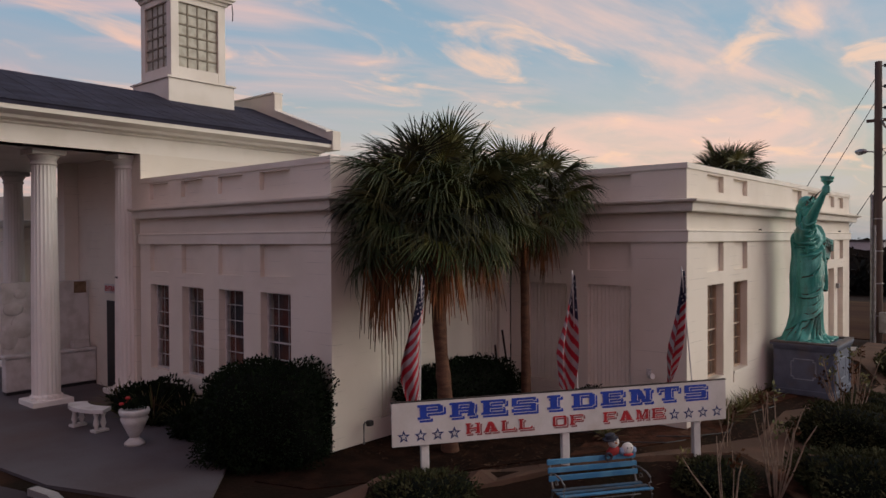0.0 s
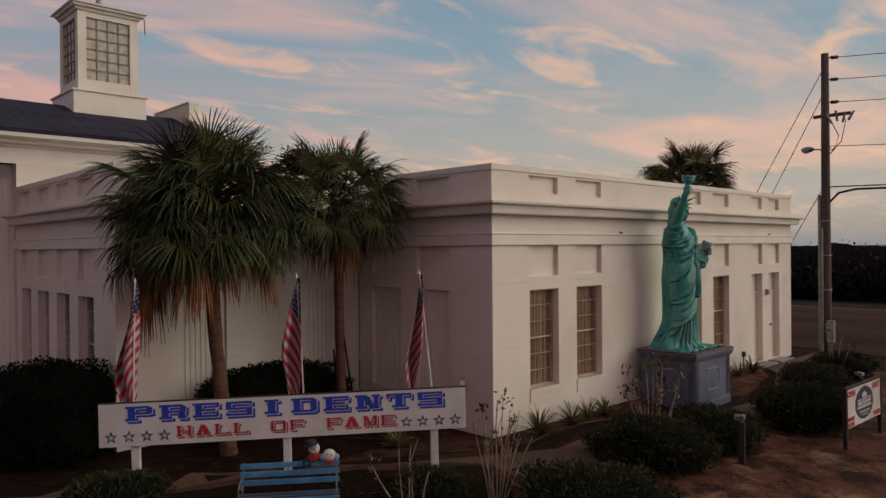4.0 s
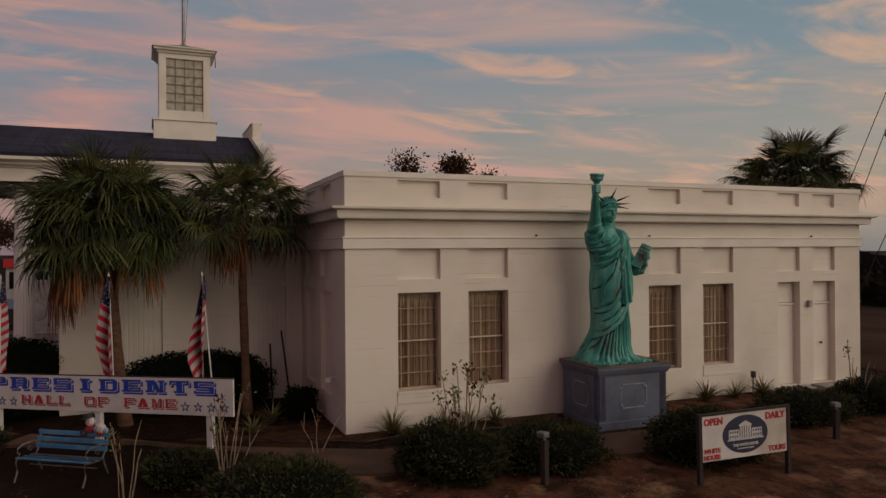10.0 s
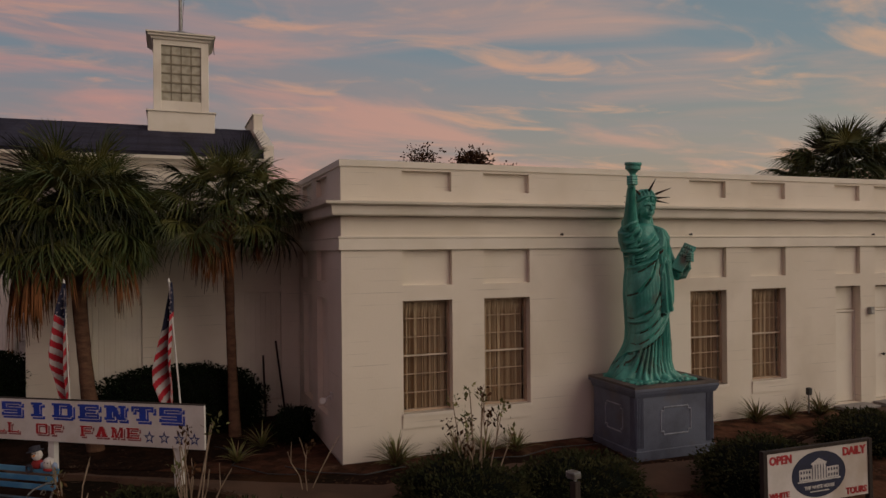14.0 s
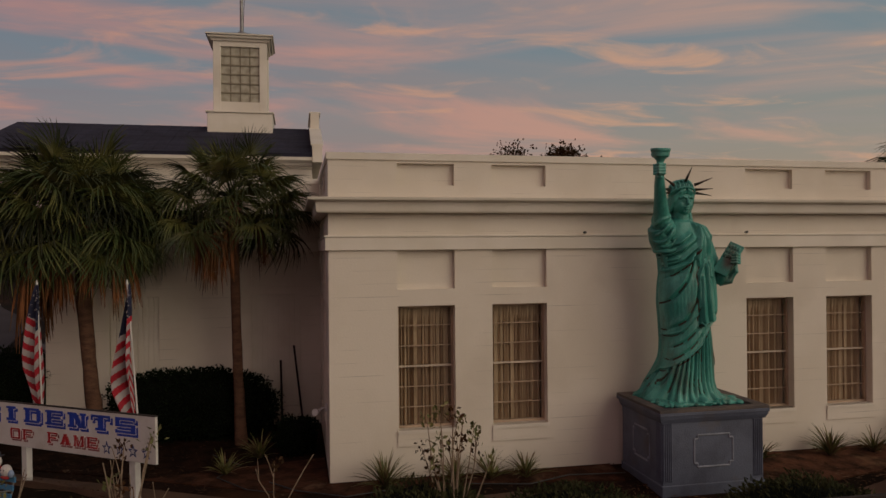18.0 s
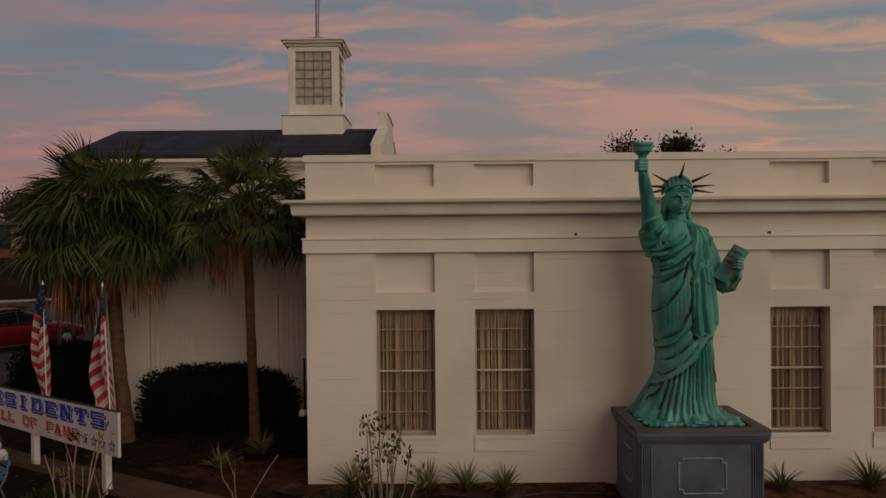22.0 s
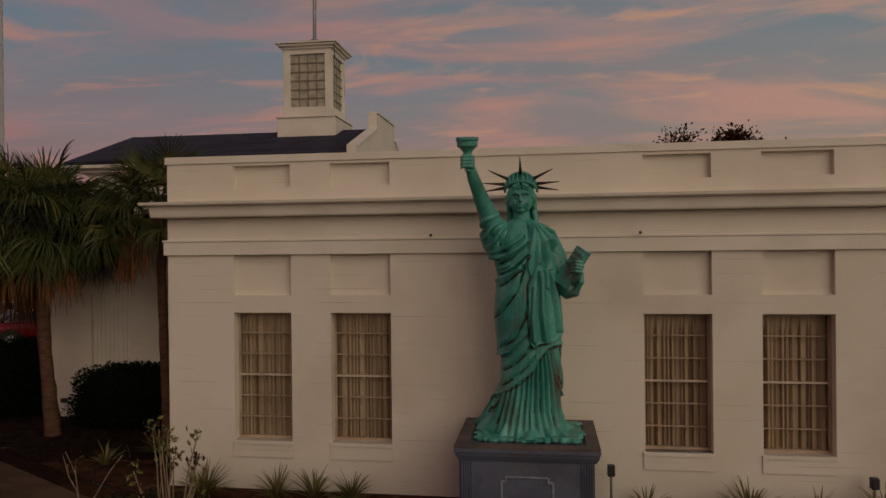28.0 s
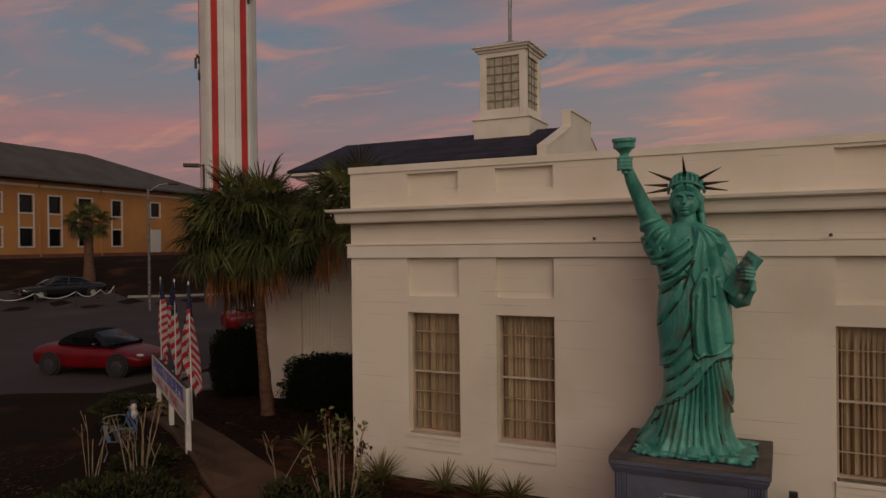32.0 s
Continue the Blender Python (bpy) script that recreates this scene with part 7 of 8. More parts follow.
def make_pole():
    root = empty("utility_pole", Matrix.Translation((0.63, 15.07, 0)), label="tall wooden utility pole with conduits, insulators and lamp", category="utility pole")
    part("shaft", lathe([(0.15, -0.4), (0.145, 2.0), (0.125, 7.0), (0.11, 9.56)], 16), POLEWOOD, root, smooth=True)
    part("conduit", tube([(-0.17, -0.05, -0.2), (-0.17, -0.05, 5.05)], 0.055, 10), GALV, root, "grey steel conduit")
    part("conduit", tube([(-0.06, -0.19, -0.2), (-0.06, -0.19, 4.0)], 0.04, 10), GALV, root, "grey steel conduit")
    part("meter_box", boxes((0.06, 0.28, -0.22, -0.06, 0.35, 1.05), bevel=0.015), GALV, root)
    for z in (0.9, 2.0, 3.1, 4.2):
        part("strap", lathe([(0.165, z), (0.165, z + 0.04)], 16), GALV, root)
    for z in (9.42, 8.72, 8.0):
        arm = part("insulator", lathe([(0.02, 0.10), (0.02, 0.16), (0.06, 0.17), (0.06, 0.22), (0.03, 0.23), (0.06, 0.25), (0.06, 0.30), (0.03, 0.31), (0.055, 0.33), (0.055, 0.37), (0.015, 0.38), (0.012, 0.46)], 10, Matrix.Translation((0, 0, z)) @ pose(0, 0, 0, 0, 90, 25)), BLACKMETAL, root)
    part("crossarm", boxes((-0.35, 0.75, -0.05, 0.05, 7.52, 7.62), bevel=0.01), POLEWOOD, root)
    for k in range(4):
        part("cutout", lathe([(0.03, 0.0), (0.045, 0.04), (0.03, 0.08), (0.045, 0.12), (0.03, 0.16), (0.04, 0.34)], 8, Matrix.Translation((0.22 + 0.16 * k, -0.08, 7.30 + 0.05 * (k % 2))) @ pose(0, 0, 0, 25, 20 * (k - 1))), GALV, root)
    part("jumper", tube([(0.18, -0.05, 7.4), (0.42, -0.1, 6.9), (0.3, -0.05, 6.5), (0.1, -0.05, 6.3)], 0.014, 6), BLACKMETAL, root)
    part("jumper", tube([(0.62, -0.05, 7.4), (0.5, -0.1, 6.7), (0.22, -0.08, 6.45), (0.1, -0.05, 6.6)], 0.014, 6), BLACKMETAL, root)
    part("lamp_arm", tube([(0, 0, 6.45), (-0.2, -0.05, 6.52), (-0.34, -0.12, 6.52)], 0.025, 8), GALV, root)
    lamp = part("lamp_head", sphere(bmesh.new(), -0.48, -0.16, 6.53, 0.12, (1.7, 1.1, 0.8)), GALV, root, "grey lamp head", smooth=True)
    part("lens", sphere(bmesh.new(), -0.52, -0.17, 6.47, 0.09, (1.3, 1, 0.7)), LAMPGLASS, lamp, smooth=True)
    part("signal_arm", tube([(0.05, 0, 4.75), (0.35, 0.1, 5.1), (0.8, 0.25, 5.2), (4.5, 1.6, 5.22)], 0.035, 8), BLACKMETAL, root)
    part("signal_arm", tube([(0.05, 0, 5.3), (0.8, 0.25, 5.3), (4.5, 1.6, 5.3)], 0.02, 8), BLACKMETAL, root)


make_pole()


def wire(a, b, sag, r=0.012, grp="overhead wires"):
    a, b = Vector(a), Vector(b)
    pts = []
    for k in range(25):
        q = k / 24
        p = a.lerp(b, q)
        p.z -= 4 * sag * q * (1 - q)
        pts.append(p)
    part("overhead_wire", tube(pts, r, 5), BLACKMETAL, label="thin dark overhead wire from the pole", category="wire", group=grp)


for z in (9.42, 8.72, 8.0):
    wire((1.05, 15.3, z), (34, 24, z + 0.4), 0.5)
wire((0.6, 15.05, 9.1), (-5.3, 16.9, 0.1), 0.0)
wire((0.6, 15.05, 8.3), (-4.6, 17.1, 0.1), 0.0)
wire((0.7, 15.1, 6.6), (34, 26, 7.0), 0.4)
wire((0.5, 15.1, 5.2), (-2.8, 16.2, 0.1), 0.0)

# ---------------------------------------------------------------- portico contents
part("low_wall", boxes((-13.22, -12.98, -7.25, -5.195, 0.12, 0.88), (-13.26, -12.94, -7.28, -5.195, 0.88, 0.96), bevel=0.02), STONEWHITE, label="low painted wall with coping inside the portico", kind="structure")
part("wall_footing", boxes((-13.20, -13.02, -7.22, -5.195, -0.05, 0.12)), BLACKMETAL, label="dark recessed footing under the low wall", kind="structure")


def make_mural():
    """Stained pale board behind the low wall, with a long brown crack and faint raised shapes."""
    root = empty("mural_board", Matrix.Translation((-13.38, -6.2, 0.9)), label="stained pale board with a brown crack behind the low wall", category="board")
    part("panel", boxes((-0.03, 0.03, -1.0, 0.98, 0.0, 1.72), bevel=0.01), STONEWHITE, root)
    part("crack", tube([(0.032, -0.05, 1.70), (0.034, 0.03, 1.35), (0.034, -0.06, 1.05), (0.034, -0.16, 0.8), (0.034, -0.18, 0.45), (0.034, -0.25, 0.2)], 0.014, 6), WOODPOST, root, "long brown crack")
    part("stain", boxes((0.031, 0.036, 0.62, 0.92, 1.40, 1.69), bevel=0.002), LITTERLEAF, root, "yellowish stain")
    for y, z, a, b in ((-0.75, 1.1, 0.22, 0.16), (-0.55, 0.7, 0.26, 0.3), (-0.85, 0.45, 0.2, 0.3), (-0.6, 1.45, 0.14, 0.12)):
        bm = bmesh.new()
        sphere(bm, 0.03, y, z, 1.0, (0.035, a, b), 14)
        part("raised_shape", bm, STONEWHITE, root, "faint pale raised shape", smooth=True)


make_mural()
part("flower_trough", boxes((-13.22, -13.0, -5.75, -5.35, 0.962, 1.15), bevel=0.02), STONEWHITE, label="small pale trough on the low wall coping", category="planter")


def make_kiosk():
    root = empty("kiosk", Matrix.Translation((-28.2, -8.9, 0.0)), label="small kiosk with red top, white windows and blue base", category="kiosk")
    part("base", boxes((-1.2, 0.0, -1.1, 1.6, -0.1, 0.75)), BLACKMETAL, root, "dark base")
    part("skirt", boxes((-1.2, 0.02, -1.1, 1.6, 0.75, 1.25), bevel=0.01), TOYBLUE, root, "blue painted band")
    part("body", boxes((-1.2, 0.0, -1.1, 1.6, 1.25, 2.8)), PALE, root)
    for k in range(4):
        part("window", boxes((-0.01, 0.03, -0.95 + 0.62 * k, -0.47 + 0.62 * k, 1.75, 2.6), bevel=0.01), CARGLASS, root, "dark window")
    part("fascia", boxes((-1.3, 0.12, -1.2, 1.7, 2.8, 3.25), bevel=0.02), TOWERRED, root, "red fascia board")


make_kiosk()
part("inner_pier", boxes((-14.35, -13.95, -5.55, -5.2, -0.3, 5.58)), WALL, label="square pier at the back of the portico", kind="structure")
ent = empty("entrance_sign", Matrix.Translation((-11.9, -5.25, 2.45)), label="small white sign with red capital letters by the door", category="sign")
part("panel", boxes((-0.45, 0.45, -0.02, 0.02, -0.11, 0.11), bevel=0.004), PALE, ent)
lettering("lettering", "ENTRANCE", 0.17, Matrix.Translation((0, -0.021, 0)) , RED, ent, 0.82, 0.003, "red capital letters")
part("portico_door", boxes((-12.3, -11.45, -5.245, -5.195, 0.0, 2.15), bevel=0.01), BLACKMETAL, label="dark entrance door inside the portico", kind="structure", category="door")
lant = empty("lantern", Matrix.Translation((-11.3, -5.2, 2.75)), label="small dark wall lantern above the entrance", category="lantern")
part("bracket", tube([(0, 0, 0), (0, -0.12, 0.08), (0, -0.2, 0.02)], 0.012, 6), BLACKMETAL, lant)
part("cage", lathe([(0.03, -0.2), (0.07, -0.02), (0.09, 0.0), (0.02, 0.08)], 6, Matrix.Translation((0, -0.2, 0))), BLACKMETAL, lant)
part("far_wing", boxes((-28.0, -18.7, -5.2, 3.0, -0.3, 4.98)), WALL, label="matching pale wing beyond the portico", kind="structure")
part("far_wing_cornice", sweep([(0.0, 4.02), (0.20, 4.06), (0.34, 4.22), (0.0, 4.26)], [(-28.0, -5.2), (-18.7, -5.2), (-18.7, 3.0)]), TRIM, label="cornice of the wing beyond", kind="structure")
part("far_wing_band", sweep([(0.0, 3.5), (0.06, 3.52), (0.06, 3.6), (0.0, 3.62)], [(-28.0, -5.2), (-18.7, -5.2), (-18.7, 3.0)]), TRIM, label="moulded band on the wing beyond", kind="structure")

# ---------------------------------------------------------------- vehicles


def loft_body(sections, material, name, parent, label="", rounded=2):
    """Car body from cross sections: (x, half width low, half width high, z low, z waist, z high, half width top)."""
    bm = bmesh.new()
    rings = []
    for x, wl, wh, zl, zw, zh, wt in sections:
        q = [(wl * 0.92, zl), (wl, zl + 0.12), (wh, zw), (wh * 0.97, zw + (zh - zw) * 0.35), (wt, zh), (0.0, zh + 0.015)]
        ring = [bm.verts.new((x, -w, z)) for w, z in q] + [bm.verts.new((x, w, z)) for w, z in q[-2::-1]]
        rings.append(ring)
    for a, b in zip(rings, rings[1:]):
        for k in range(len(a) - 1):
            bm.faces.new((a[k], a[k + 1], b[k + 1], b[k]))
        bm.faces.new((a[-1], a[0], b[0], b[-1]))
    bm.faces.new(rings[0])
    bm.faces.new(rings[-1][::-1])
    ob = part(name, bm, material, parent, label, smooth=True)
    curve = ob.modifiers.new("round", "SUBSURF")
    curve.levels = curve.render_levels = rounded
    return ob


def wheel(parent, x, y, r, rim):
    s = 1 if y > 0 else -1
    part("wheel_arch", lathe([(0.0, -0.14), (r * 1.2, -0.14), (r * 1.2, 0.10), (r * 1.14, 0.115), (r * 1.0, 0.10), (0.0, 0.09)], 24, pose(0, 0, 0, -90 * s)), TYRE, parent, m=Matrix.Translation((x, y, r)))
    w = part("wheel", lathe([(r * 0.6, -0.1), (r * 0.95, -0.1), (r, -0.06), (r, 0.06), (r * 0.95, 0.1), (r * 0.6, 0.1)], 24), TYRE, parent, "black tyre", m=Matrix.Translation((x, y + 0.05 * s, r)) @ pose(0, 0, 0, 90))
    part("rim", lathe([(r * 0.62, -0.02), (r * 0.62, 0.02), (r * 0.55, 0.03), (r * 0.12, 0.035), (r * 0.1, 0.06)], 12, Matrix.Translation((0, 0, -0.075 * s)) @ pose(0, 0, 0, 180 if s > 0 else 0), flute=0.1), rim, w)


def make_roadster(m):
    root = empty("sports_car", m, label="small red two-seat sports car with black soft top", category="car")
    loft_body([(-1.95, 0.62, 0.66, 0.32, 0.60, 0.72, 0.55), (-1.8, 0.80, 0.82, 0.22, 0.62, 0.86, 0.66), (-1.2, 0.85, 0.87, 0.18, 0.66, 0.92, 0.70), (-0.4, 0.85, 0.86, 0.16, 0.62, 0.84, 0.74), (0.45, 0.85, 0.86, 0.16, 0.62, 0.83, 0.74), (1.1, 0.84, 0.87, 0.18, 0.64, 0.80, 0.66), (1.7, 0.76, 0.80, 0.20, 0.52, 0.66, 0.56), (1.95, 0.55, 0.58, 0.28, 0.42, 0.52, 0.42)], CARRED, "body", root)
    loft_body([(-1.20, 0.68, 0.64, 0.82, 0.88, 0.93, 0.5), (-0.85, 0.70, 0.66, 0.80, 1.00, 1.17, 0.52), (-0.35, 0.70, 0.65, 0.80, 1.06, 1.29, 0.54), (0.05, 0.70, 0.64, 0.80, 1.06, 1.30, 0.54), (0.22, 0.69, 0.63, 0.80, 1.04, 1.26, 0.53)], SOFTTOP, "soft_top", root, "black cloth roof", 1)
    loft_body([(0.20, 0.66, 0.62, 0.82, 1.00, 1.25, 0.53), (0.86, 0.70, 0.69, 0.78, 0.82, 0.86, 0.62)], CARGLASS, "windscreen", root, "", 0)
    for s in (-1, 1):
        part("side_window", boxes((-0.50, 0.26, 0.672 * s - 0.01, 0.672 * s + 0.01, 0.88, 1.12), bevel=0.004), CARGLASS, root)
        part("mirror", sphere(bmesh.new(), 0.42, 0.86 * s, 0.93, 0.08, (0.7, 1.1, 0.7), 10), CARBLACK, root)
        part("headlight", sphere(bmesh.new(), 1.68, 0.55 * s, 0.60, 0.10, (1.5, 1.0, 0.5), 10), LAMPGLASS, root)
        for x in (-1.13, 1.16):
            wheel(root, x, 0.77 * s, 0.31, DARKRIM)
    return root


def make_sedan(m, paint, label, length, boxy):
    root = empty("sedan_car", m, label=label, category="car")
    k = length / 4.6
    z = 1.0 if not boxy else 1.03
    loft_body([(-2.28 * k, 0.70, 0.74, 0.34, 0.65, 0.86, 0.62), (-2.1 * k, 0.88, 0.90, 0.24, 0.70, 0.98, 0.74), (-1.3 * k, 0.91, 0.93, 0.20, 0.72, 1.00, 0.78), (0.0, 0.91, 0.93, 0.19, 0.70, 0.97, 0.80), (1.0 * k, 0.90, 0.92, 0.20, 0.70, 0.94, 0.78), (1.9 * k, 0.86, 0.88, 0.22, 0.62, 0.82, 0.68), (2.3 * k, 0.68, 0.72, 0.30, 0.50, 0.66 if not boxy else 0.8, 0.55)], paint, "body", root)
    rear = -1.75 if not boxy else -1.5
    loft_body([(rear * k, 0.76, 0.74, 0.92, 0.97, 1.02, 0.62), (-1.0 * k, 0.78, 0.72, 0.92, 1.05, 1.40, 0.56), (-0.2 * k, 0.79, 0.72, 0.92, 1.08, 1.45, 0.58), (0.35 * k, 0.79, 0.72, 0.92, 1.06, 1.40, 0.56), (1.15 * k, 0.78, 0.76, 0.90, 0.94, 0.97, 0.66)], CARGLASS, "cabin_glass", root, "dark tinted windows", 1)
    loft_body([(-1.05 * k, 0.60, 0.60, 1.385, 1.40, 1.43, 0.55), (-0.2 * k, 0.62, 0.62, 1.43, 1.45, 1.475, 0.57), (0.35 * k, 0.60, 0.60, 1.39, 1.40, 1.43, 0.55)], paint, "roof", root)
    for s in (-1, 1):
        part("window_trim", tube([(-1.5 * k, 0.775 * s, 0.99), (-1.0 * k, 0.64 * s, 1.34), (-0.2 * k, 0.66 * s, 1.41), (0.4 * k, 0.66 * s, 1.36), (1.05 * k, 0.775 * s, 0.98), (-1.5 * k, 0.785 * s, 0.985)], 0.016, 6), CHROME, root)
        part("pillar", tube([(-0.12 * k, 0.80 * s, 0.95), (-0.16 * k, 0.66 * s, 1.42)], 0.025, 6), BLACKMETAL, root)
        part("headlight", sphere(bmesh.new(), 2.12 * k, 0.62 * s, 0.66, 0.11, (0.8, 1.3, 0.55), 10), LAMPGLASS, root)
        part("tail_light", sphere(bmesh.new(), -2.16 * k, 0.68 * s, 0.78, 0.10, (0.6, 1.4, 0.6), 10), TOWERRED, root)
        part("mirror", sphere(bmesh.new(), 0.85 * k, 0.98 * s, 1.0, 0.08, (0.7, 1.1, 0.7), 10), paint, root)
        for x in (-1.38, 1.40):
            wheel(root, x * k, 0.83 * s, 0.33, ALLOY)
    if boxy:
        part("grille", boxes((2.29 * k, 2.32 * k, -0.5, 0.5, 0.5, 0.75), bevel=0.01), CHROME, root)
        part("bumper", boxes((2.30 * k, 2.42 * k, -0.85, 0.85, 0.36, 0.48), bevel=0.03), CHROME, root)
    return root


def heading(x, y, z, hx, hy):
    return Matrix.Translation((x, y, z)) @ Matrix.Rotation(math.atan2(hy, hx), 4, "Z")


make_roadster(heading(-5.0, -12.1, 0.035, -0.2, 0.98))
make_sedan(heading(-15.05, -13.55, 0.035, -0.80, 0.60), CARRED, "red modern sedan parked by the forecourt", 4.75, False)
make_sedan(heading(-22.9, -38.2, 0.43, 0.97, -0.25), CARBLACK, "long old black sedan parked behind a rope", 5.6, True)

# ---------------------------------------------------------------- far side of the car park

def make_office():
    m = Matrix(((-0.9945, -0.105, 0, -31.2), (-0.105, 0.9945, 0, -56.3), (0, 0, 1, 2.9), (0, 0, 0, 1)))
    root = empty("office_building", m, label="orange stucco two-storey office building with grey hipped roof", category="building")
    wins = []
    for u0, u1 in ((0.99, 2.44), (4.15, 5.55), (7.62, 9.30), (11.99, 13.31)):
        wins += [(u0, u1, 4.33, 5.95), (u0, u1, 1.2, 2.85)]
    wins.append((17.68, 19.09, 4.45, 6.0))
    for u0 in (-2.2, -5.4, -8.6, -11.8):
        wins += [(u0, u0 + 1.4, 4.33, 5.95), (u0, u0 + 1.4, 1.2, 2.85)]
    cells = [(a, b, c, d, 0.2) for a, b, c, d in wins]
    part("wall", relief_wall(-22.0, 30.0, -0.6, 7.5, 0.5, cells, Matrix()), ORANGE, root)
    part("side_wall", boxes((-22, -21.6, -14, -0.5, -0.6, 7.5), (29.6, 30, -14, -0.5, -0.6, 7.5), (-22, 30, -14.4, -14, -0.6, 7.5)), ORANGE, root)
    part("plinth", boxes((-22.1, 30.1, -0.4, 0.12, -0.6, 0.45)), BRICKBASE, root, "dark brick base")
    for a, b, c, d in wins:
        w = part("window", boxes((a, b, -0.19, -0.15, c, d)), CARGLASS, root, "dark window")
        part("frame", boxes((a - 0.14, a, 0.0, 0.06, c - 0.14, d + 0.14), (b, b + 0.14, 0.0, 0.06, c - 0.14, d + 0.14), (a, b, 0.0, 0.06, d, d + 0.14), (a, b, 0.0, 0.06, c - 0.14, c)), PALE, w)
    for u0, u1 in ((0.99, 2.44), (4.15, 5.55), (7.62, 9.30), (11.99, 13.31)):
        part("window_surround", boxes((u0 - 0.14, u0 + 0.02, 0.003, 0.05, 2.99, 4.19), (u1 - 0.02, u1 + 0.14, 0.003, 0.05, 2.99, 4.19)), PALE, root)
    part("door", boxes((17.6, 19.2, 0.003, 0.08, 0.1, 3.0)), PALE, root, "pale door")
    part("string_course", boxes((-22, 30, 0.003, 0.08, 6.75, 6.95)), PALE, root)
    for u in (3.05, 10.4):
        part("downpipe", boxes((u, u + 0.16, 0.003, 0.14, 0.2, 7.3)), ORANGE, root)
    bm = bmesh.new()
    e = [(-23, 1.0), (31, 1.0), (31, -15), (-23, -15)]
    t = [(-14, -5.5), (14, -5.5), (14, -8.5), (-14, -8.5)]
    lo = [bm.verts.new((x, y, 7.45)) for x, y in e]
    hi = [bm.verts.new((x, y, 11.4)) for x, y in t]
    bm.faces.new(lo)
    bm.faces.new(hi)
    for k in range(4):
        bm.faces.new((lo[k], lo[(k + 1) % 4], hi[(k + 1) % 4], hi[k]))
    part("roof", bm, GREYROOF, root, "grey shingle hipped roof")
    part("gutter", boxes((-23, 31, 1.0, 1.15, 7.35, 7.55)), GREYROOF, root)


make_office()


def make_tower():
    root = empty("observation_tower", Matrix.Translation((-93.3, -86.7, 0)) @ Matrix.Rotation(radians(14.7), 4, "Z"), label="tall white observation tower with red vertical stripes", category="tower")
    part("shaft", lathe([(5.0, -2), (5.0, 68)], 24), TOWERWHITE, root)
    for k in range(6):
        rot = Matrix.Rotation(radians(60 * k), 4, "Z")
        part("red_stripe", turned(rot, boxes((4.7, 5.12, -0.58, 0.58, -2, 67))), TOWERRED, root)
        for side in (-1, 1):
            part("rib", turned(rot @ Matrix.Rotation(radians(16 * side), 4, "Z"), boxes((4.7, 5.16, -0.26, 0.26, -2, 67))), TOWERWHITE, root)
        part("rib", turned(rot @ Matrix.Rotation(radians(30), 4, "Z"), boxes((4.7, 5.10, -0.9, 0.9, -2, 67))), TOWERWHITE, root)
    part("gallery", lathe([(6.0, 60), (6.8, 61), (6.8, 66), (5.8, 67)], 16), TOWERWHITE, root)
    for a, out, z, h in ((-52, 5.6, 36.6, 1.9), (-50, 5.0, 35.2, 1.2), (-46, 5.1, 37.6, 1.1), (-44, 5.2, 34.3, 1.4), (-48, 5.4, 38.4, 0.7), (80, 5.3, 49.2, 1.6), (76, 5.5, 50.6, 1.2), (72, 5.2, 48.3, 0.9)):
        antenna = part("antenna", turned(Matrix.Rotation(radians(a), 4, "Z"), boxes((out - 0.05, out + 0.35, -0.17, 0.17, z, z + h), bevel=0.05)), BLACKMETAL, root)
        part("bracket", turned(Matrix.Rotation(radians(a), 4, "Z"), boxes((4.6, out, -0.05, 0.05, z + h * 0.5, z + h * 0.5 + 0.1))), BLACKMETAL, antenna)


make_tower()


FARBLIND = surface("far_window_blind", (0.30, 0.28, 0.25), (0.22, 0.21, 0.19), 0.6, 0.6)
LOWWALL = surface("tan_far_wall", (0.24, 0.19, 0.14), None, 0.4, 0.9)


def make_low_building():
    root = empty("low_building", heading(-49.5, -50.5, 3.0, -0.57, 0.82), label="long low pale building far across the car park", category="building")
    part("wall", boxes((0, 24, -5, 5, -1.5, 2.85)), LOWWALL, root)
    part("roof", boxes((-1, 25, -6, 6, 2.85, 3.25), bevel=0.05), GREYROOF, root)
    part("plinth", boxes((-0.05, 24.05, -5.12, -5.0, -1.5, 0.75)), BRICKBASE, root)
    for k in range(16):
        u = 0.5 + 1.48 * k
        if k % 5 == 3:
            part("dark_door", boxes((u, u + 1.1, -5.06, -5.0, 0.76, 2.75)), CARGLASS, root)
        else:
            pane = part("window", boxes((u, u + 1.28, -5.06, -5.0, 0.85, 2.75)), FARBLIND, root, "tall window with a pale blind")
            part("mullion", boxes((u + 0.60, u + 0.68, -5.10, -5.06, 0.85, 2.75)), BLACKMETAL, pane)


make_low_building()
CABINET = surface("dull_yellow_paint", (0.16, 0.125, 0.05), (0.11, 0.09, 0.04), 2, 0.7)
box_root = empty("utility_cabinet", heading(-41.5, -36.1, 2.95, -0.57, 0.82), label="yellowish metal utility cabinet on the far bank", category="cabinet")
part("body", boxes((-0.75, 0.75, -0.45, 0.45, -0.2, 0.92), bevel=0.04), CABINET, box_root)
part("lid", boxes((-0.8, 0.8, -0.5, 0.5, 0.92, 0.98), bevel=0.02), LOWWALL, box_root)


def make_rope_post(x, y):
    root = empty("rope_post", Matrix.Translation((x, y, ground_z(x, y) + 0.03)), label="short dark post of a rope barrier", category="post", group="rope barrier posts")
    part("stem", lathe([(0.13, 0.0), (0.13, 0.04), (0.035, 0.06), (0.035, 0.9), (0.06, 0.95)], 10), BLACKMETAL, root)
    return root


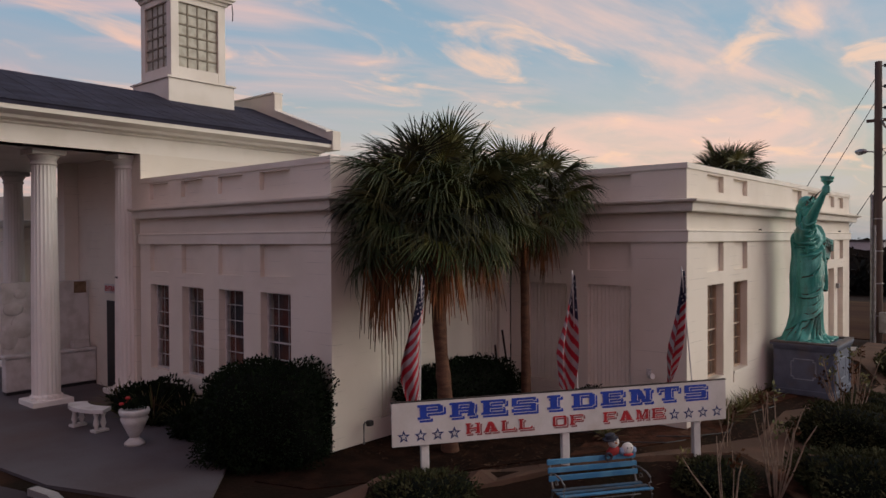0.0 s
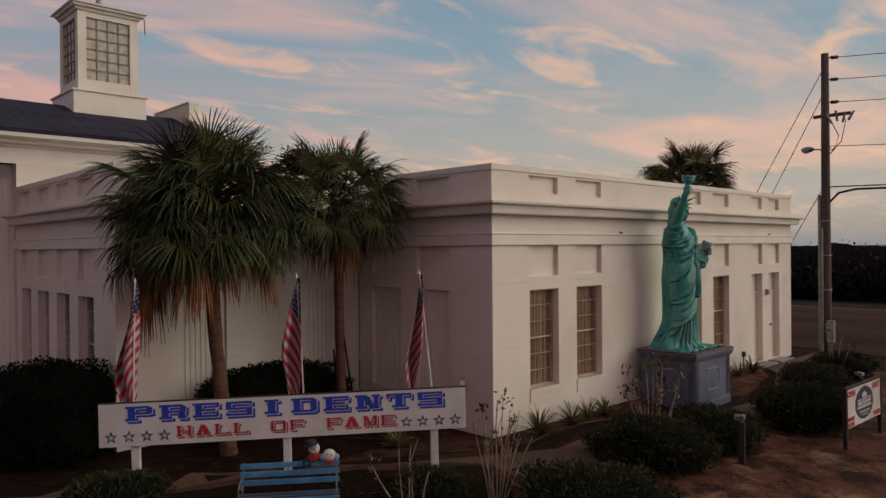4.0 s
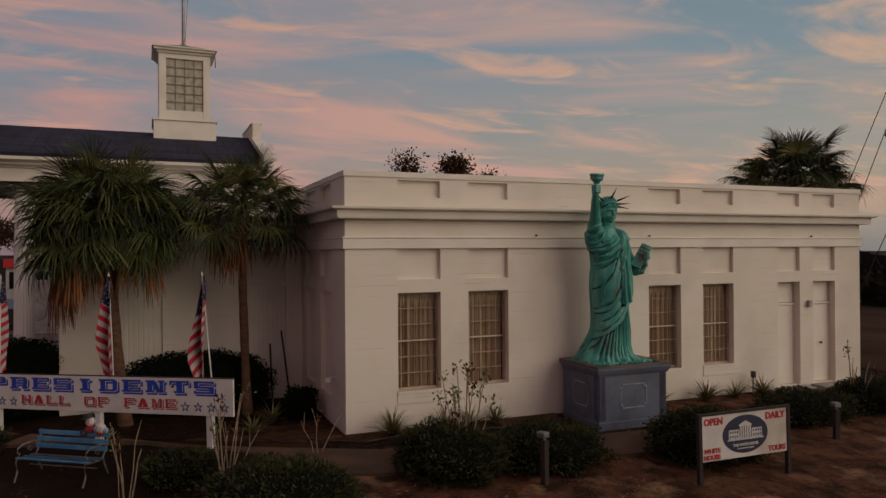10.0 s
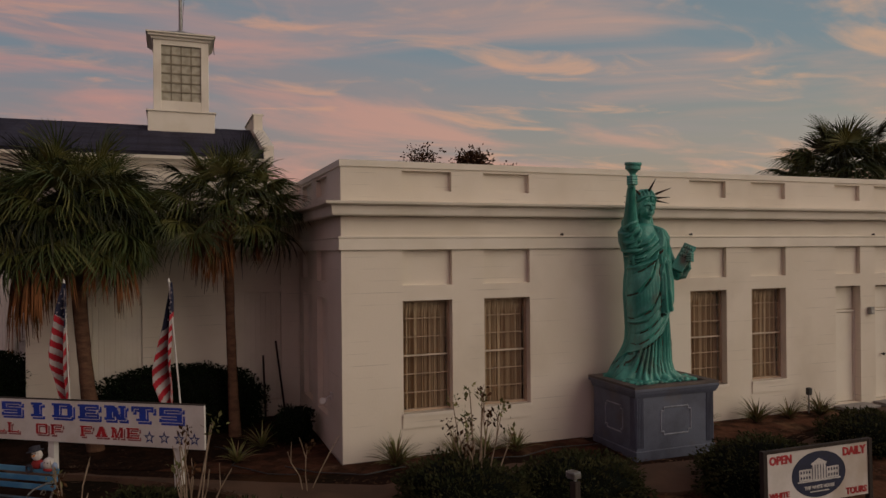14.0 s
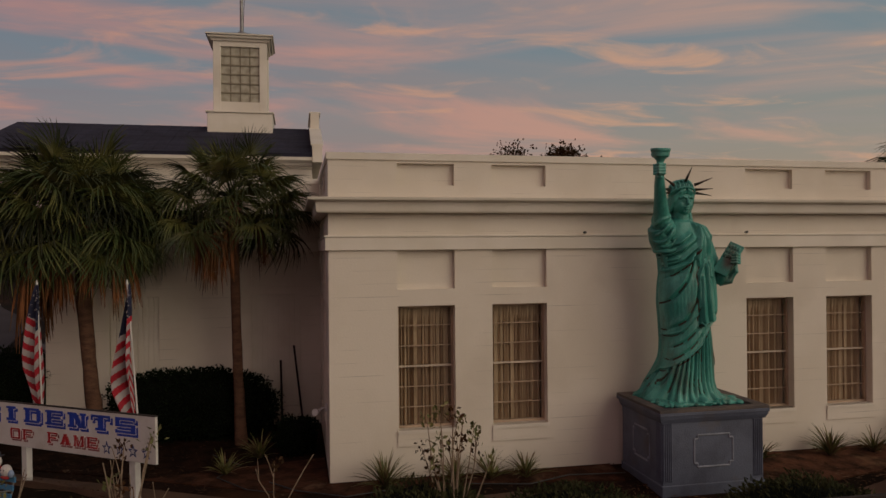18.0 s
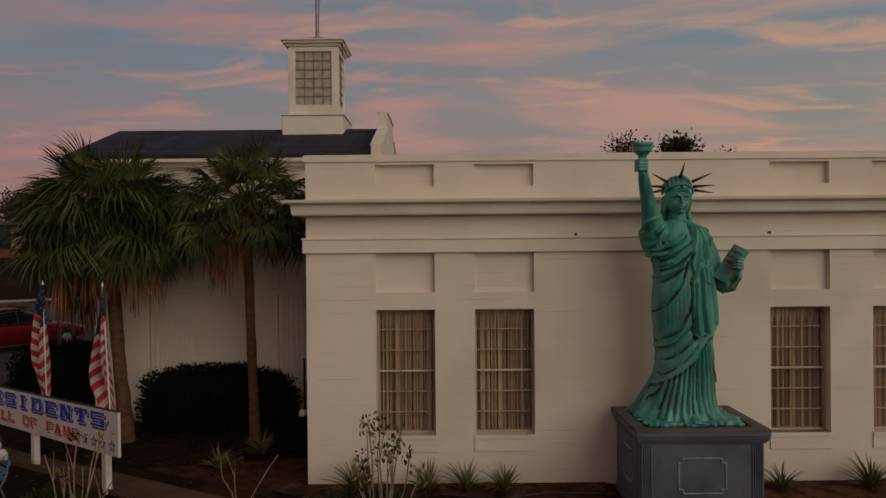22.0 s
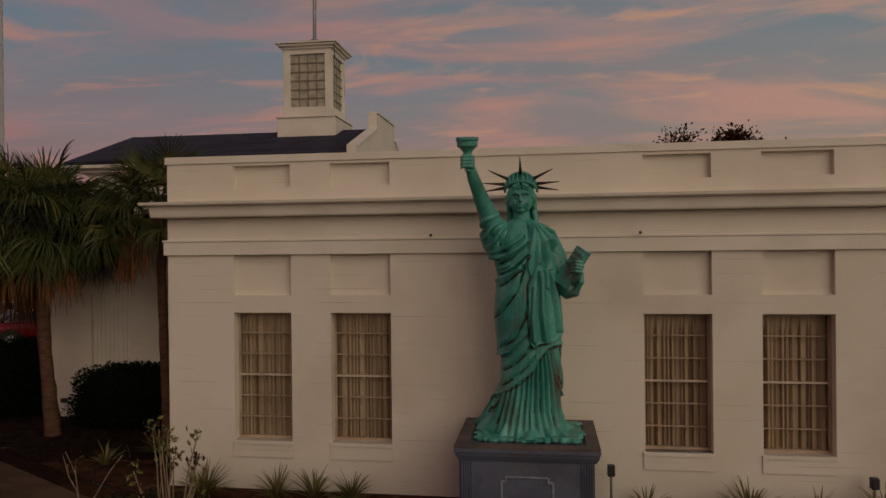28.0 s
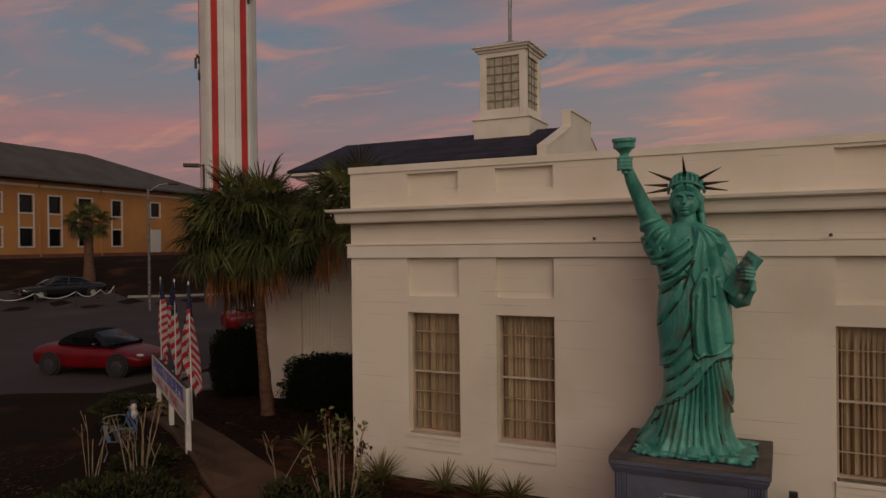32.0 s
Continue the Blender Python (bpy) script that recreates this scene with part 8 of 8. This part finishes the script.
posts = [(-17.4, -37.6), (-19.5, -36.1), (-21.4, -34.8), (-23.0, -34.5), (-24.4, -34.9)]
for p in posts:
    make_rope_post(*p)
for a, b in zip(posts, posts[1:]):
    pts = []
    for k in range(11):
        q = k / 10
        x, y = a[0] + (b[0] - a[0]) * q, a[1] + (b[1] - a[1]) * q
        pts.append((x, y, ground_z(x, y) + 0.95 - 1.6 * q * (1 - q)))
    part("rope", tube(pts, 0.03, 6), PALE, label="pale rope slung between posts", category="rope", group="barrier ropes")


def make_kerb(line):
    """Pale kerb stones along a line on the slope."""
    root = empty("kerb", Matrix(), label="pale concrete kerb along the far side of the car park", kind="structure")
    for a, b in zip(line, line[1:]):
        a, b = Vector(a), Vector(b)
        n = max(1, round((b - a).length / 1.0))
        for k in range(n):
            p, q = a.lerp(b, k / n), a.lerp(b, (k + 0.97) / n)
            side = Vector((-(q - p).y, (q - p).x)).normalized() * 0.08
            bm = bmesh.new()
            lo, hi = [], []
            for c in (p - side, q - side, q + side, p + side):
                z = ground_z(c.x, c.y)
                lo.append(bm.verts.new((c.x, c.y, z - 0.15)))
                hi.append(bm.verts.new((c.x, c.y, z + 0.16)))
            bm.faces.new(hi)
            for i in range(4):
                bm.faces.new((lo[i], lo[(i + 1) % 4], hi[(i + 1) % 4], hi[i]))
            part("kerb_stone", bm, KERB, root)


make_kerb([(-42, -20), (-34.2, -27.4), (-27.4, -32.7), (-25.3, -34.7)])
part("kerb_near", sweep([(0, 0.0), (0, 0.13), (0.14, 0.13), (0.14, 0.0)], [(-5.7, -9.2), (-5.2, -9.12), (-4.5, -9.2)]), KERB, label="short pale kerb by the forecourt", kind="structure")


def make_street_lamp(x, y, h, turn, shoebox):
    root = empty("street_lamp", Matrix.Translation((x, y, ground_z(x, y))) @ Matrix.Rotation(turn, 4, "Z"), label="slim dark car park lamp with a flat head" if shoebox else "slim grey car park lamp on a curved arm", category="street lamp", group="car park lamps")
    part("pole", lathe([(0.09, 0), (0.07, h)], 10), BLACKMETAL if shoebox else IRON, root)
    if shoebox:
        part("arm", boxes((0.06, 0.3, -0.04, 0.04, h - 0.14, h - 0.04)), BLACKMETAL, root)
        part("head", boxes((0.25, 1.30, -0.24, 0.24, h - 0.22, h + 0.02), bevel=0.03), BLACKMETAL, root)
    else:
        part("arm", tube([(0, 0, h - 0.2), (0.6, 0, h + 0.22), (1.3, 0, h + 0.34)], 0.035, 8), GALV, root)
        part("head", boxes((1.1, 1.75, -0.16, 0.16, h + 0.26, h + 0.40), bevel=0.04), BLACKMETAL, root)


make_street_lamp(-20.9, -27.7, 7.3, 2.3, False)
make_street_lamp(-26.7, -28.9, 9.4, -0.84, True)

make_palm(-26.8, -40.4, 5.9, (0.1, 0.1), 1.25, 14, 46, [], "stout palm with a thick trunk before the office", trunk_r=0.36, low=-0.8)
make_palm(-42.0, -39.3, 7.2, (0.1, 0.1), 1.35, 15, 44, [], "far dark palm by the low building", trunk_r=0.2, low=-0.8)
make_palm(-44.4, -36.9, 7.5, (0.1, 0.1), 1.5, 16, 44, [], "far dark palm by the low building", trunk_r=0.2, low=-0.8)


def make_tree(x, y, h, r, seed, label, leaves=4200, leaf=0.26):
    rng = random.Random(seed)
    z = ground_z(x, y)
    root = empty("tree", Matrix.Translation((x, y, z)), label=label, category="tree", group="trees beyond the roofs")
    part("trunk", tube([(0, 0, -0.2), (0.1, 0.05, h * 0.35), (0.0, 0.2, h * 0.62)], h * 0.03, 8, None, 0.6), TRUNK, root)
    pts, nrm = [], []
    for k in range(9):
        a, e = rng.uniform(0, 6.28), rng.uniform(0.1, 0.95)
        tip = Vector((math.cos(a) * r * (1.1 - e) * 1.1, math.sin(a) * r * (1.1 - e) * 1.1, h * (0.55 + 0.42 * e)))
        part("limb", tube([(0, 0.1, h * 0.45), tuple(Vector((0, 0.1, h * 0.45)).lerp(tip, 0.6) + Vector((0, 0, 0.1 * h))), tuple(tip)], h * 0.014, 6, None, 0.4), TRUNK, root)
        for _ in range(leaves // 9):
            d = Vector((rng.gauss(0, 1), rng.gauss(0, 1), rng.gauss(0, 0.8))) * r * 0.27
            pts.append(tip + d)
            nrm.append(d.normalized() if d.length > 1e-4 else (0, 0, 1))
    part("crown", leaf_cloud(rng, pts, nrm, leaf, 0.32), LEAFTREE, root)


for x, y, h, r, s in ((-36.2, 13.7, 10.8, 1.8, 71), (-32.6, 16.4, 10.0, 1.7, 72), (-33.5, 18.0, 10.3, 1.9, 73), (-34.5, 20.5, 9.8, 1.5, 74), (-40.0, 27.0, 9.7, 1.3, 75)):
    make_tree(x, y, h, r, s, "leafy tree top showing above the wing roof", 2600, 0.20)


for x, y, h, r, k in ((-57.0, -45.5, 6.0, 3.0, 81), (-61.0, -40.0, 5.6, 2.9, 82), (-66.0, -33.0, 5.4, 3.0, 83), (-80.0, -9.0, 4.0, 2.7, 84), (-80.0, -13.0, 4.2, 2.8, 87), (-79.0, -17.0, 3.9, 2.7, 88), (-78.0, -21.0, 4.1, 2.8, 85), (-82.0, -26.0, 4.2, 3.0, 86)):
    make_tree(x, y, h, r, k, "dark leafy tree standing beyond the car park")


def build_woods():
    """Dark belt of woods on the low ground beyond the field: crowns of leaf clumps before a solid shade."""
    rng = random.Random(4)
    pts, nrm = [], []
    vs, fs = [], []
    for row, (dist, height) in enumerate(((52, 3.0), (75, 4.2), (115, 5.4), (200, 6.8), (340, 9.0))):
        n = 320
        base = len(vs)
        for k in range(n + 1):
            a = -0.75 + 2.55 * k / n
            d = dist * (1 + 0.05 * math.sin(7 * a + row))
            x, y = d * math.sin(a - 0.6), 12 + d * math.cos(a - 0.6)
            g = ground_z(x, y)
            top = height * (0.74 + 0.34 * noise.noise((a * 22, row * 3.0, 0)) + 0.2 * noise.noise((a * 90, row, 1.0)))
            vs += [(x, y, g - 0.5), (x, y, g + top * 0.85)]
            for _ in range(12 if row < 3 else 5):
                pts.append((x + rng.uniform(-1, 1) * dist * 0.01, y - rng.uniform(0, 1.5), g + top * rng.uniform(0.05, 1.06)))
                nrm.append((0, -0.5, 0.6))
        for k in range(n):
            b = base + 2 * k
            fs.append((b, b + 2, b + 3, b + 1))
    part("far_woods", (vs, [], fs), WOODS, label="dark distant belt of woods beyond the field", kind="stuff", category="woods")
    part("far_woods_foliage", leaf_cloud(rng, pts, nrm, 0.85, 0.4), WOODS, label="ragged dark leaf clumps of the distant woods", kind="stuff", category="woods")


build_woods()
for k, (x, y, w, h) in enumerate(((-60, 355, 16, 4.6), (-20, 358, 12, 4.2), (-95, 360, 10, 5.0), (-72, 362, 8, 5.4))):
    b = empty("distant_building", Matrix.Translation((x, y, ground_z(x, y))), label="small pale building on the skyline", category="building", group="skyline buildings")
    part("wall", boxes((-w / 2, w / 2, -4, 4, 0, h)), PALE, b)
    part("roof", boxes((-w / 2 - 0.5, w / 2 + 0.5, -4.5, 4.5, h, h + 0.6)), GREYROOF, b)
